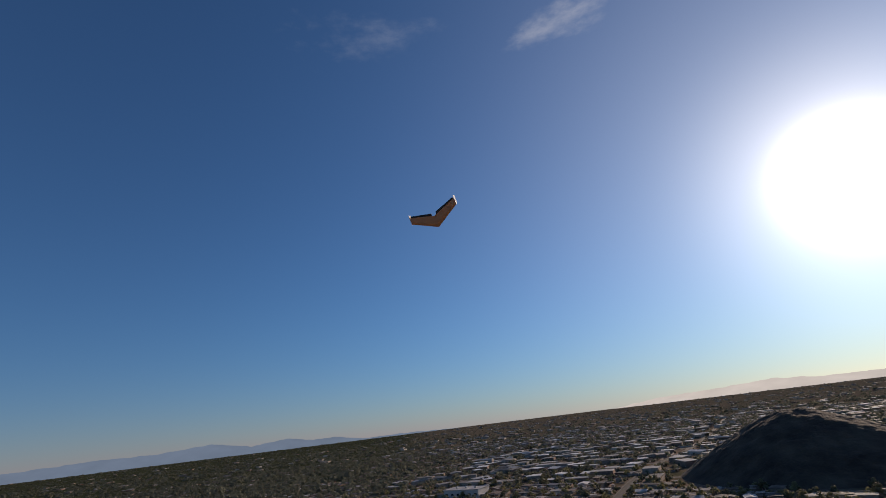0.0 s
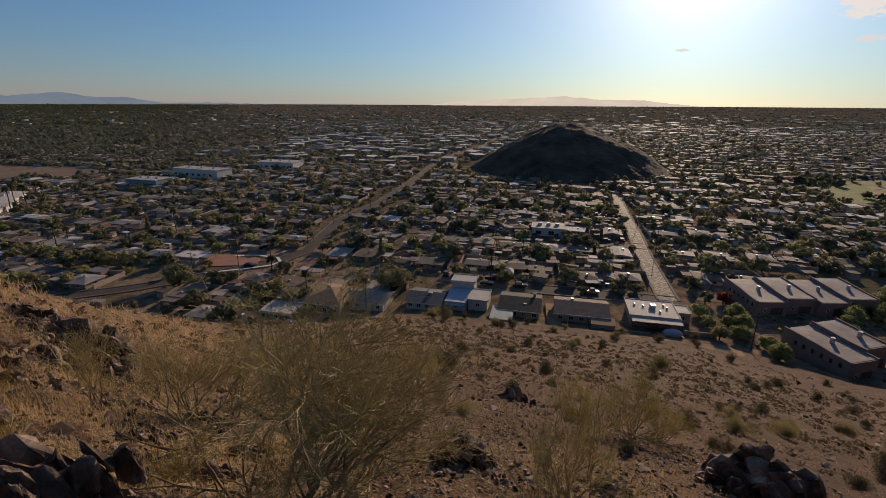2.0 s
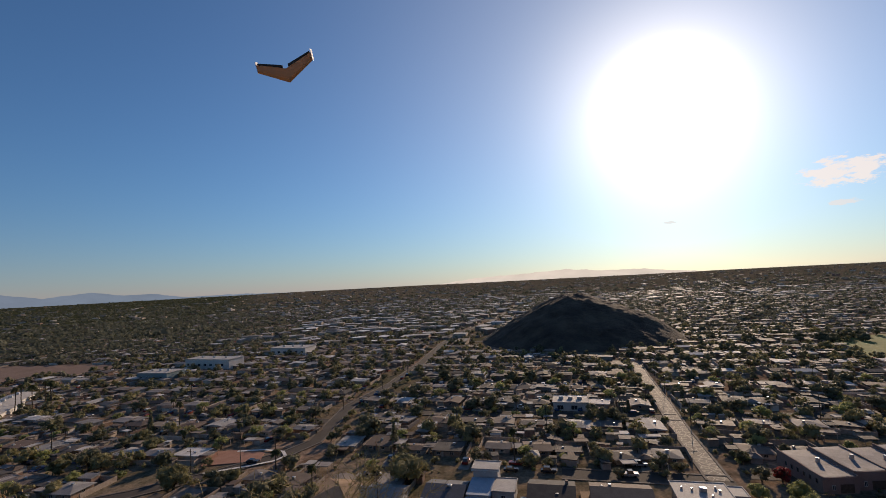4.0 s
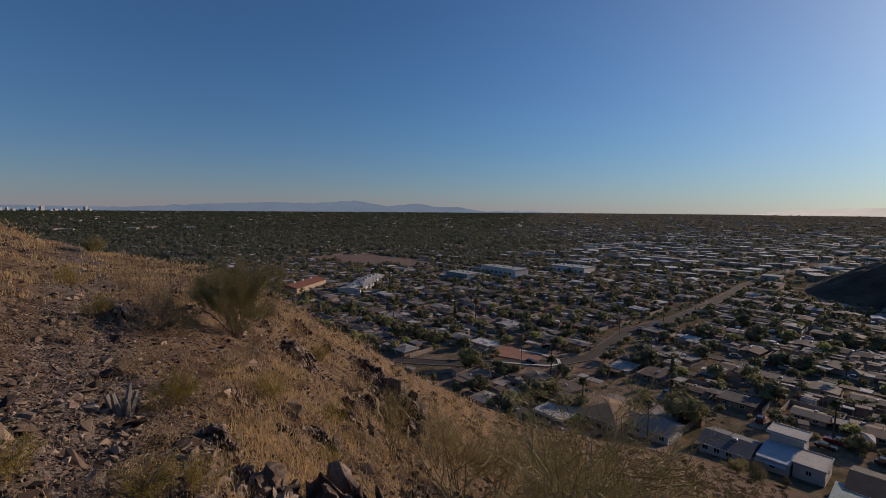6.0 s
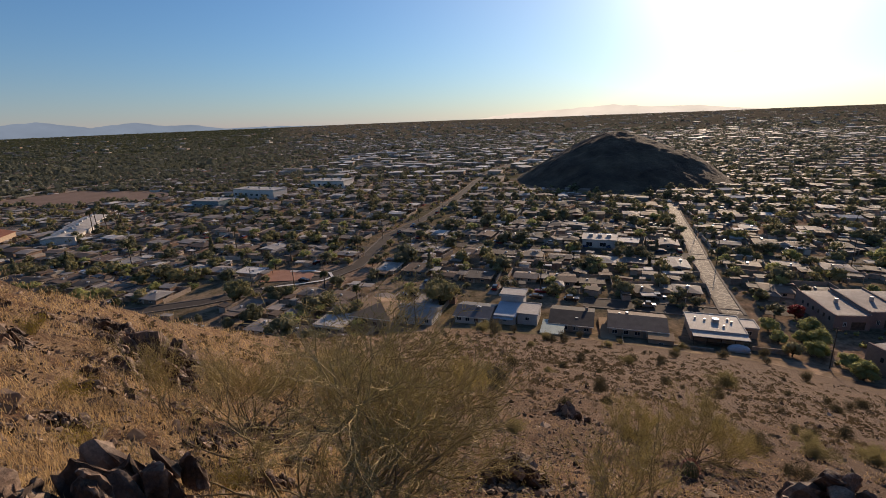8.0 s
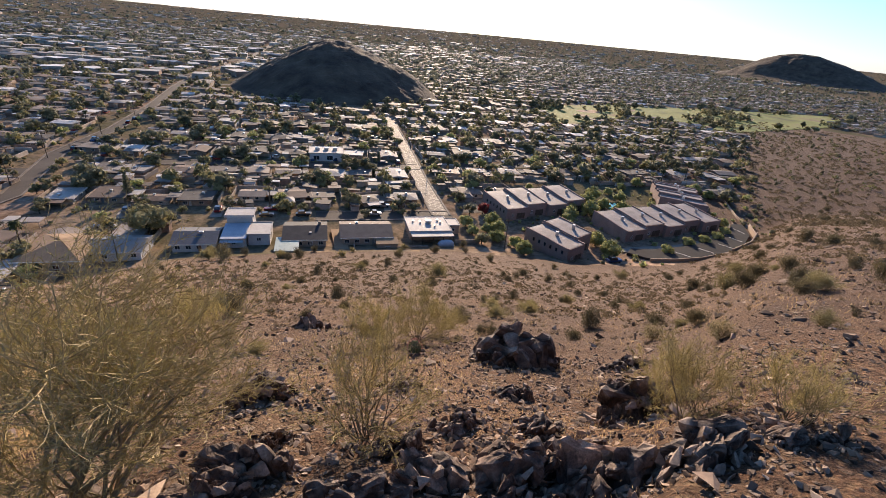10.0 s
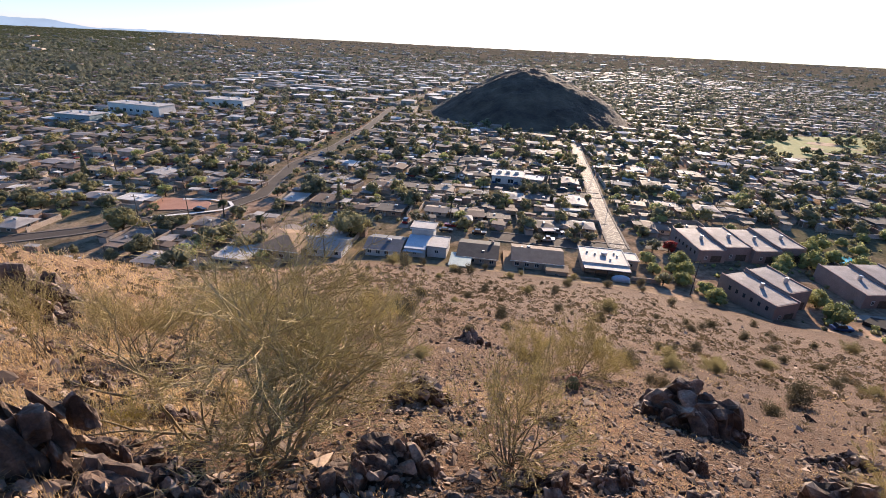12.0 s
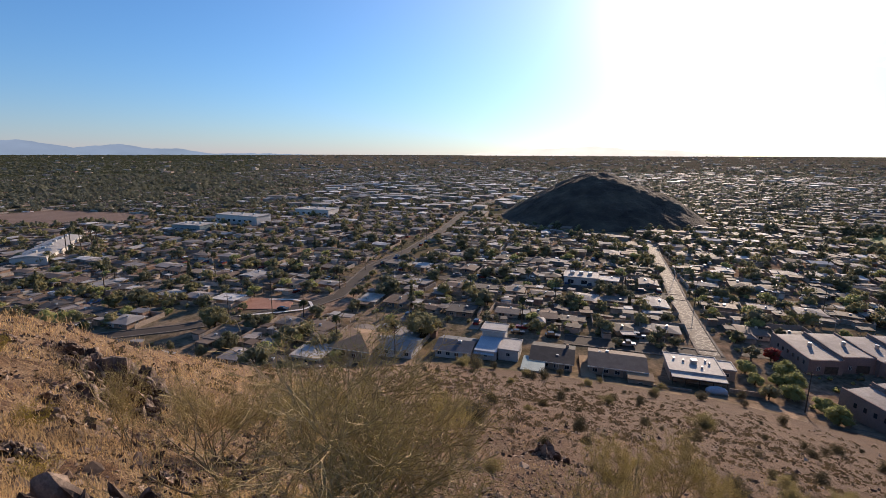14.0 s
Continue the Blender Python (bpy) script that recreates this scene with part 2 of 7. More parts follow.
    l.new(fine.outputs["Fac"], h.inputs[1])
    bumped(n, l, b, h.outputs[0], 1.0, 0.06)
    return m


def town_material():
    """Valley floor between the houses: gravel yards, dry lawns, bare earth, with tree cover further out."""
    m, n, l, b = shader("town_ground", 1.0)
    b.inputs["Specular IOR Level"].default_value = 0.0
    broad, mid, fine = grain(n, l, 0.006, 5), grain(n, l, 0.06, 6), grain(n, l, 0.9, 6)
    yard = ramp(n, [(0.30, (0.10, 0.086, 0.055)), (0.42, (0.20, 0.142, 0.104)), (0.56, (0.30, 0.215, 0.16)), (0.70, (0.24, 0.19, 0.155))])
    l.new(mid.outputs["Fac"], yard.inputs["Fac"])
    green = ramp(n, [(0.42, (0, 0, 0)), (0.6, (0.8, 0.8, 0.8))])
    l.new(broad.outputs["Fac"], green.inputs["Fac"])
    patch = grain(n, l, 0.28, 3)
    pr = ramp(n, [(0.35, (0.6, 0.55, 0.5)), (0.5, (1, 1, 1)), (0.65, (1.4, 1.3, 1.2))])
    l.new(patch.outputs["Fac"], pr.inputs["Fac"])
    yc = mixed(n, l, 1.0, yard.outputs["Color"], pr.outputs["Color"], "MULTIPLY")
    c = mixed(n, l, green.outputs["Color"], yc, (0.085, 0.09, 0.05))
    # darker green-brown ground under the belt of old trees in the west
    g = n.new("ShaderNodeNewGeometry")
    west, reach = n.new("ShaderNodeVectorMath"), n.new("ShaderNodeVectorMath")
    west.operation, reach.operation = "DOT_PRODUCT", "LENGTH"
    west.inputs[1].default_value = (-1.0, -0.33, 0)
    l.new(g.outputs["Position"], west.inputs[0])
    l.new(g.outputs["Position"], reach.inputs[0])
    w1, w2, w3 = n.new("ShaderNodeMapRange"), n.new("ShaderNodeMapRange"), n.new("ShaderNodeMath")
    w1.inputs["From Min"].default_value, w1.inputs["From Max"].default_value = 0, 160
    w2.inputs["From Min"].default_value, w2.inputs["From Max"].default_value = 520, 760
    w3.operation = "MULTIPLY"
    l.new(west.outputs["Value"], w1.inputs["Value"])
    l.new(reach.outputs["Value"], w2.inputs["Value"])
    l.new(w1.outputs["Result"], w3.inputs[0])
    l.new(w2.outputs["Result"], w3.inputs[1])
    w4 = n.new("ShaderNodeMapRange")
    w4.inputs["From Min"].default_value, w4.inputs["From Max"].default_value, w4.inputs["To Max"].default_value = 600, 1300, 0.8
    l.new(reach.outputs["Value"], w4.inputs["Value"])
    c = mixed(n, l, w4.outputs["Result"], c, (0.125, 0.107, 0.078))
    c = mixed(n, l, w3.outputs[0], c, (0.055, 0.06, 0.032))
    s = ramp(n, [(0.3, (0.6, 0.6, 0.6)), (0.7, (1.2, 1.2, 1.2))])
    l.new(fine.outputs["Fac"], s.inputs["Fac"])
    c = mixed(n, l, 1.0, c, s.outputs["Color"], "MULTIPLY")
    l.new(c, b.inputs["Base Color"])
    bumped(n, l, b, mid.outputs["Fac"], 0.6, 0.6)
    return m


SOIL, TOWN = soil_material(), town_material()


def rock_material():
    """Dark desert varnish over brown stone, with paler broken faces here and there."""
    m, n, l, b = shader("dark_volcanic_rock", 0.7)
    big, small = grain(n, l, 3.2, 6), grain(n, l, 34, 8, 0.7)
    c1 = ramp(n, [(0.32, (0.036, 0.026, 0.022)), (0.46, (0.072, 0.05, 0.04)), (0.58, (0.125, 0.083, 0.062)), (0.74, (0.32, 0.22, 0.16))])
    own = n.new("ShaderNodeObjectInfo")
    tone = ramp(n, [(0.0, (0.65, 0.62, 0.6)), (0.7, (1.0, 1.0, 1.0)), (0.9, (1.35, 1.3, 1.25)), (1.0, (1.9, 1.8, 1.7))])
    l.new(own.outputs["Random"], tone.inputs["Fac"])
    l.new(big.outputs["Fac"], c1.inputs["Fac"])
    c = mixed(n, l, 1.0, c1.outputs["Color"], tone.outputs["Color"], "MULTIPLY")
    g = n.new("ShaderNodeNewGeometry")
    # edges tinted pale for wear and for the light along the rims
    edge = ramp(n, [(0.53, (0, 0, 0)), (0.62, (0.75, 0.75, 0.75))])
    l.new(g.outputs["Pointiness"], edge.inputs["Fac"])
    c = mixed(n, l, edge.outputs["Color"], c, (0.36, 0.28, 0.22))
    s2 = ramp(n, [(0.3, (0.55, 0.54, 0.53)), (0.68, (1.4, 1.35, 1.3))])
    l.new(small.outputs["Fac"], s2.inputs["Fac"])
    c = mixed(n, l, 1.0, c, s2.outputs["Color"], "MULTIPLY")
    l.new(c, b.inputs["Base Color"])
    bumped(n, l, b, small.outputs["Fac"], 0.7, 0.02)
    return m


ROCK = rock_material()
BUTTE = surface("butte_rock", [(0.045, 0.032, 0.025), (0.085, 0.062, 0.046), (0.13, 0.10, 0.07)], 0.06, 0.7, 0.95, bump=1.0, depth=0.8, own=False)
ASPHALT = surface("asphalt", [(0.055, 0.045, 0.039), (0.085, 0.070, 0.059)], 0.1, 2.5, 0.9, bump=0.2, depth=0.01, own=False)
NEW_ASPHALT = surface("dark_asphalt", [(0.022, 0.022, 0.023), (0.04, 0.038, 0.038)], 0.1, 2.5, 0.95, bump=0.2, depth=0.01, own=False)


def sealed_road():
    """A worn street, with the sun's glint on its sealed cracks painted pale."""
    m, n, l, b = shader("worn_concrete_road", 0.8)
    big, small = grain(n, l, 0.25, 4), grain(n, l, 2.2, 6)
    r = ramp(n, [(0.35, (0.105, 0.084, 0.067)), (0.65, (0.165, 0.135, 0.107))])
    l.new(big.outputs["Fac"], r.inputs["Fac"])
    g = n.new("ShaderNodeNewGeometry")
    warp = n.new("ShaderNodeVectorMath")
    warp.operation = "ADD"
    l.new(g.outputs["Position"], warp.inputs[0])
    l.new(small.outputs["Color"], warp.inputs[1])
    v = n.new("ShaderNodeTexVoronoi")
    v.feature = "DISTANCE_TO_EDGE"
    v.inputs["Scale"].default_value = 0.42
    l.new(warp.outputs["Vector"], v.inputs["Vector"])
    # crack lines: the glint of the sealant is put in as pale colour
    k = ramp(n, [(0.02, (1, 1, 1)), (0.06, (0, 0, 0))])
    l.new(v.outputs["Distance"], k.inputs["Fac"])
    c = mixed(n, l, k.outputs["Color"], r.outputs["Color"], (0.40, 0.35, 0.28))
    s2 = ramp(n, [(0.3, (0.7, 0.7, 0.7)), (0.7, (1.15, 1.15, 1.15))])
    l.new(small.outputs["Fac"], s2.inputs["Fac"])
    c = mixed(n, l, 1.0, c, s2.outputs["Color"], "MULTIPLY")
    l.new(c, b.inputs["Base Color"])
    return m


PALE_ROAD = sealed_road()
PAVING = surface("worn_pavement", [(0.12, 0.10, 0.085), (0.17, 0.145, 0.125)], 0.3, 3, 0.9, own=False)
CONCRETE = surface("concrete", [(0.20, 0.175, 0.15), (0.29, 0.255, 0.22)], 0.4, 4, 0.8, own=False)
ROOFS = surface("roof_coverings", [(0.42, 0.395, 0.37), (0.20, 0.15, 0.12), (0.13, 0.108, 0.095), (0.27, 0.22, 0.18), (0.60, 0.575, 0.55), (0.17, 0.12, 0.095), (0.24, 0.22, 0.21), (0.08, 0.073, 0.07), (0.33, 0.29, 0.265), (0.15, 0.11, 0.088), (0.20, 0.17, 0.15), (0.10, 0.08, 0.068), (0.29, 0.27, 0.255)], 0.3, 3, 0.8, vary="island", own=False)
PALE_ROOFS = surface("pale_flat_roofs", [(0.50, 0.48, 0.46), (0.38, 0.36, 0.34), (0.70, 0.68, 0.66), (0.26, 0.24, 0.22), (0.45, 0.43, 0.41), (0.32, 0.29, 0.265), (0.20, 0.175, 0.155)], 0.1, 1.0, 0.75, vary="island", own=False)
ROOF_ONE = surface("house_roof", [(0.42, 0.395, 0.37), (0.20, 0.15, 0.12), (0.13, 0.108, 0.095), (0.27, 0.22, 0.18), (0.60, 0.575, 0.55), (0.17, 0.12, 0.095), (0.24, 0.22, 0.21), (0.08, 0.073, 0.07), (0.33, 0.29, 0.265), (0.15, 0.11, 0.088), (0.20, 0.17, 0.15), (0.10, 0.08, 0.068), (0.29, 0.27, 0.255)], 0.3, 3, 0.8, vary="object", own=False)
WALLS = surface("stucco_walls", [(0.46, 0.36, 0.28), (0.34, 0.235, 0.175), (0.58, 0.52, 0.46), (0.40, 0.33, 0.28), (0.31, 0.20, 0.15), (0.50, 0.41, 0.34)], 0.5, 5, 0.9, vary="island", own=False)
WALL_ONE = surface("house_stucco", [(0.46, 0.36, 0.28), (0.34, 0.235, 0.175), (0.58, 0.52, 0.46), (0.40, 0.33, 0.28), (0.31, 0.20, 0.15), (0.50, 0.41, 0.34)], 0.5, 5, 0.9, vary="object", own=False)


def leaf_material(name, colours, rough=0.6, thin=0.5):
    m, n, l, b = shader(name, rough)
    r = ramp(n, [(i / max(1, len(colours) - 1), c) for i, c in enumerate(colours)])
    mixn = n.new("ShaderNodeMath")
    mixn.operation = "ADD"
    half = n.new("ShaderNodeMath")
    half.operation = "MULTIPLY"
    half.inputs[1].default_value = 0.5
    g, o = n.new("ShaderNodeNewGeometry"), n.new("ShaderNodeObjectInfo")
    l.new(g.outputs["Random Per Island"], half.inputs[0])
    h2 = n.new("ShaderNodeMath")
    h2.operation = "MULTIPLY"
    h2.inputs[1].default_value = 0.5
    l.new(o.outputs["Random"], h2.inputs[0])
    l.new(half.outputs[0], mixn.inputs[0])
    l.new(h2.outputs[0], mixn.inputs[1])
    l.new(mixn.outputs[0], r.inputs["Fac"])
    l.new(r.outputs["Color"], b.inputs["Base Color"])
    t = n.new("ShaderNodeBsdfTranslucent")
    l.new(r.outputs["Color"], t.inputs["Color"])
    mx = n.new("ShaderNodeMixShader")
    mx.inputs[0].default_value = thin
    b.inputs["Specular IOR Level"].default_value = 0.08
    l.new(b.outputs["BSDF"], mx.inputs[1])
    l.new(t.outputs["BSDF"], mx.inputs[2])
    l.new(mx.outputs["Shader"], n["Material Output"].inputs["Surface"])
    return m


# grey-green: the haze of distance is mixed into the leaf colour
LEAF_FAR = leaf_material("hazed_tree_cover", [(0.085, 0.092, 0.066), (0.13, 0.134, 0.096), (0.17, 0.168, 0.122), (0.21, 0.20, 0.148)])


# ---- the ground ----
# azimuth, distance and elevation (degrees) of the brow or the foot of the camera's own hill
BROW = np.array([
    (-180, 60, 8), (-120, 55, 6), (-95, 48, 3.0), (-79, 45, 0.9), (-75.3, 40, -1.0), (-72, 36, -2.7), (-68, 32, -4.1), (-64, 30, -5.1), (-58, 26, -6.3), (-51, 23, -9.5), (-46, 22, -13.2),
    (-40, 24, -16.4), (-36, 27, -19.0), (-32, 31, -20.9), (-26, 42, -23.3), (-19, 64, -25.0), (-10, 95, -25.8), (0, 112, -26.0), (8, 118, -26.4), (20, 118, -26.7), (28, 115, -26.4),
    (37, 117, -25.8), (42, 119, -25.6), (52, 124, -24.8), (58, 139, -23.4), (64, 154, -21.4), (67.5, 172, -18.7), (72, 235, -13.6), (80, 290, -11.2), (95, 250, -8), (130, 90, 3), (180, 60, 8)], float)


def valley_z(d):
    """The valley floor lifts gently towards its far side."""
    s = np.clip((d - 1400) / 3500, 0, 1)
    return 38 * s * s * (3 - 2 * s) * 0.5 + 19 * s


def ground_z(x, y):
    x, y = np.asarray(x, float), np.asarray(y, float)
    d, az = np.hypot(x, y), np.degrees(np.arctan2(x, y))
    ds, es = np.interp(az, BROW[:, 0], BROW[:, 1]), np.interp(az, BROW[:, 0], BROW[:, 2])
    te, s = np.tan(np.radians(-es)), np.clip(d / ds, 0, 1)
    bulge = np.interp(az, [-60, -20, 10, 60, 90], [0.4, 1.2, 2.5, 3.0, 1.0])
    near = 60 - np.minimum(d, ds) * te - 1.65 * (1 - s) - 4 * bulge * s * (1 - s)
    steep = np.interp(az, [-60, -20, 0, 15], [0.75, 0.6, 0.5, 0.45])
    near = near - np.maximum(d - ds, 0) * steep
    floor = valley_z(d)
    k = np.clip(ds / 40, 0.2, 2.0)
    return floor + np.logaddexp(0, (near - floor) / k) * k


def relief(x, y, z):
    """Small humps and hollows of the hillside."""
    d = math.hypot(x, y)
    if z < 0.5 or d > 400:
        return 0.0
    fade = min(1.0, (z - 0.5) / 6) * min(1.0, d / 2.0)
    v = Vector((x, y, 0))
    a = 0.06 * noise.fractal(v * 1.9, 1.0, 2.0, 4) + (0.035 * noise.noise(v * 4.3) if d < 18 else 0.0) + 0.22 * min(1, d / 14) * noise.fractal(v * 0.33, 1.0, 2.0, 3)
    return fade * a


def height(x, y):
    z = float(ground_z(x, y))
    return z + relief(x, y, z)


def mesh_of(name, verts, faces, mats, index=None, smooth=False):
    me = bpy.data.meshes.new(name)
    me.from_pydata(verts, [], faces)
    for m in mats:
        me.materials.append(m)
    if index is not None:
        me.polygons.foreach_set("material_index", np.asarray(index, np.int32))
    if smooth:
        me.polygons.foreach_set("use_smooth", np.ones(len(faces), bool))
    me.update()
    return me


def build_ground():
    az = np.radians(np.r_[np.arange(-95, 90, 0.45), np.arange(90, 265, 5.0)])
    rad = [0.25]
    while rad[-1] < 4900:
        rad.append(rad[-1] * (1.028 if rad[-1] < 400 else 1.06))
    rad = np.array(rad)
    R, A = np.meshgrid(rad, az, indexing="ij")
    X, Y = R * np.sin(A), R * np.cos(A)
    Z = ground_z(X, Y)
    verts = [(0, 0, float(ground_z(0.01, 0.01)))]
    verts += [(x, y, z + relief(x, y, z)) for x, y, z in zip(X.ravel().tolist(), Y.ravel().tolist(), Z.ravel().tolist())]
    na, nr = len(az), len(rad)
    faces = [(0, 1 + (j + 1) % na, 1 + j) for j in range(na)]
    for i in range(nr - 1):
        o, p = 1 + i * na, 1 + (i + 1) * na
        faces += [(o + j, o + (j + 1) % na, p + (j + 1) % na, p + j) for j in range(na)]
    zf = np.array([verts[f[2]][2] for f in faces])
    df = np.array([math.hypot(*verts[f[2]][:2]) for f in faces])
    af = np.array([math.degrees(math.atan2(verts[f[2]][0], verts[f[2]][1])) for f in faces])
    idx = np.where(((zf > 1.6) & (df < 420)) | ((af > 63) & (af < 100) & (df < 620)), 0, 1)
    ob = new("ground", mesh_of("ground", verts, faces, [SOIL, TOWN], idx, True))
    return tagged(ob, "stony desert hillside running down to the flat valley floor", "ground", kind="structure")


build_ground()


def build_butte():
    """The rocky hill that stands in the middle of the town."""
    cx, cy, n = 152.0, 450.0, 120
    a = radians(18.7)
    verts, faces = [], []
    for i in range(n + 1):
        for j in range(n + 1):
            s, t = (i / n - 0.5) * 270, (j / n - 0.5) * 240
            r = math.hypot(s / (1.06 if s > 0 else 1.0), t * 0.92)
            h = 43.0 * max(0.0, 1 - (r / 91) ** 1.5) ** 1.12
            h += 5.5 * math.exp(-((s - 72) / 26) ** 2 - (t / 40) ** 2)
            x, y = cx + s * math.cos(a) + t * math.sin(a), cy - s * math.sin(a) + t * math.cos(a)
            h += min(1, h / 8) * 2.2 * noise.fractal(Vector((x, y, 0)) * 0.05, 1.0, 2.0, 5) + min(1, h / 5) * 0.5 * noise.noise(Vector((x, y, 3)) * 0.4)
            verts.append((x, y, h - 0.8))
    for i in range(n):
        for j in range(n):
            o = i * (n + 1) + j
            faces.append((o, o + n + 1, o + n + 2, o + 1))
    ob = new("hill", mesh_of("hill", verts, faces, [BUTTE]))
    return tagged(ob, "dark bare rocky hill rising out of the town", "hill", kind="structure")


build_butte()


# unlit backdrop: glows evenly in a colour that already holds the haze
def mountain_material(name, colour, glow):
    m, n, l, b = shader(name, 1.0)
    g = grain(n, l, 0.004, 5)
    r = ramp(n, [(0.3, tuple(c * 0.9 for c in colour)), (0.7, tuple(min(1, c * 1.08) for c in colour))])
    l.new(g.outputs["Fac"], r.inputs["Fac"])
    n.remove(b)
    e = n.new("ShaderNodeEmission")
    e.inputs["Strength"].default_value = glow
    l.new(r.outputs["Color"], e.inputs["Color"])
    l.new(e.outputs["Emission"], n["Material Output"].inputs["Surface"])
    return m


def build_range(name, label, skyline, dist, colour, seed, glow):
    """A far mountain range: skyline given by azimuth and elevation in degrees, with spurs in front."""
    az = np.arange(skyline[0][0], skyline[-1][0] + 0.01, 0.22)
    el = np.interp(az, [p[0] for p in skyline], [p[1] for p in skyline])
    verts, faces = [], []
    base = float(valley_z(dist)) - 15
    for a, e in zip(az, el):
        top = 60 + dist * math.tan(radians(e)) + 7 * noise.fractal(Vector((a * 0.9, seed, 0)), 1.0, 2.0, 4)
        for k, f in enumerate((0.0, 0.3, 0.62, 1.0)):
            d = dist - 260 * (1 - f) + (25 * noise.noise(Vector((a * 2, f * 3, seed))) if 0 < f < 1 else 0)
            z = base + (max(top, base + 4) - base) * f
            verts.append((d * math.sin(radians(a)), d * math.cos(radians(a)), z))
    for i in range(len(az) - 1):
        for k in range(3):
            o = i * 4 + k
            faces.append((o, o + 4, o + 5, o + 1))
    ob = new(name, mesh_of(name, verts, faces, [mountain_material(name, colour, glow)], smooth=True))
    return tagged(ob, label, "mountains", kind="structure")


# blue-grey and pale tones below are distance haze put into the glow
build_range("backdrop_mountains_west", "far mountain range on the horizon in blue-grey haze colour", [(-90, 0.1), (-82, 0.3), (-75, 0.25), (-71, 0.1), (-64.5, 0.1), (-57.6, 0.5), (-51, 0.75), (-46, 0.7), (-41.2, 1.05), (-37.3, 0.4), (-33.8, 0.78), (-31, 0.32), (-28.7, 0.38), (-25.6, -0.15), (-20, -0.12), (-14, -0.3), (-8, -0.42)], 4750, (0.28, 0.38, 0.52), 1.0, 0.6)
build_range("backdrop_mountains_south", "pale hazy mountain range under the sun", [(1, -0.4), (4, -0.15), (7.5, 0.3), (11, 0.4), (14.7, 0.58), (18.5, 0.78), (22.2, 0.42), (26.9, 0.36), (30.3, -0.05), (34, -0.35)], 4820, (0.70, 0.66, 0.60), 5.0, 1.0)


# ---- town plan: streets run along U, avenues along V ----
GRID = radians(17.8)
U, V = Vector((math.cos(GRID), -math.sin(GRID), 0)), Vector((math.sin(GRID), math.cos(GRID), 0))


def uv(x, y):
    return x * U.x + y * U.y, x * V.x + y * V.y


def xy(u, v):
    return u * U.x + v * V.x, u * U.y + v * V.y


def inside(x, y, poly):
    hit, n = False, len(poly)
    for i in range(n):
        (x0, y0), (x1, y1) = poly[i], poly[(i + 1) % n]
        if (y0 > y) != (y1 > y) and x < (x1 - x0) * (y - y0) / (y1 - y0) + x0:
            hit = not hit
    return hit


GOLF = [(268, 262), (300, 335), (345, 352), (450, 352), (640, 300), (760, 260), (640, 215), (430, 215), (385, 290)]
BALLFIELD = [(-450, 400), (-405, 485), (-262, 448), (-250, 412), (-318, 384)]
ADOBE_YARD = [(88, 112), (108, 140), (150, 140), (215, 128), (222, 95), (185, 66), (120, 68), (92, 84)]
ROAD_MAIN = [(-150, 132), (-91.7, 152.3), (-72, 163), (-50, 179), (-42.5, 190), (-36, 241), (-17, 288), (1.4, 354), (20, 440), (49, 545), (99, 650), (160, 830), (230, 1060), (330, 1400)]
ROAD_RIGHT = [(82.8, 130), (96.4, 172), (110.3, 210), (129.5, 267), (144.5, 307)]
ROAD_WEST = [(-640, 262), (-505, 360), (-440, 500), (-336, 648), (-250, 790), (-120, 1000)]


def street(name, points, width, m, label, lift=0.12, kerb=True):
    """A road as a strip on the ground with a raised kerb and pavement on both sides."""
    pts = []
    for (x0, y0), (x1, y1) in zip(points, points[1:]):
        k = max(1, int(math.hypot(x1 - x0, y1 - y0) / 8))
        pts += [(x0 + (x1 - x0) * i / k, y0 + (y1 - y0) * i / k) for i in range(k)]
    pts.append(points[-1])
    section = [(-width / 2, 0.0), (width / 2, 0.0)]
    walks = [(width / 2, 0.0), (width / 2, 0.15), (width / 2 + 0.8, 0.15), (width / 2 + 0.8, 0.0)]
    frames = []
    for i, (x, y) in enumerate(pts):
        (x0, y0), (x1, y1) = pts[max(0, i - 1)], pts[min(len(pts) - 1, i + 1)]
        t = Vector((x1 - x0, y1 - y0, 0)).normalized()
        frames.append((Vector((x, y, height(x, y) + lift)), Vector((t.y, -t.x, 0))))

    def strip(sec):
        verts, faces, n = [], [], len(sec)
        for p, side in frames:
            verts += [tuple(p + side * s + Vector((0, 0, h))) for s, h in sec]
        for i in range(len(frames) - 1):
            for k in range(n - 1):
                o = i * n + k
                faces.append((o, o + 1, o + n + 1, o + n))
        return verts, faces

    ob = new(name, mesh_of(name, *strip(section), [m]))
    tagged(ob, label, "road", kind="structure")
    if kerb:
        for sgn in (1, -1):
            vs, fs = strip([(s * sgn, h) for s, h in walks])
            k = new("kerb", mesh_of("kerb", vs, fs, [PAVING]))
            k.parent = ob
    return ob


street("road_main", ROAD_MAIN, 5.4, ASPHALT, "wide asphalt road through the houses")
street("road_right", ROAD_RIGHT, 5.6, PALE_ROAD, "sunlit worn concrete street climbing towards the rocky hill")
street("road_west", ROAD_WEST, 14, CONCRETE, "pale highway along the edge of the tree belt", kerb=False)
def east_end(v):
    """How far a street runs east before the open desert."""
    u = 60
    while u < 378 and math.degrees(math.atan2(*xy(u + 10, v))) < 61:
        u += 10
    return u


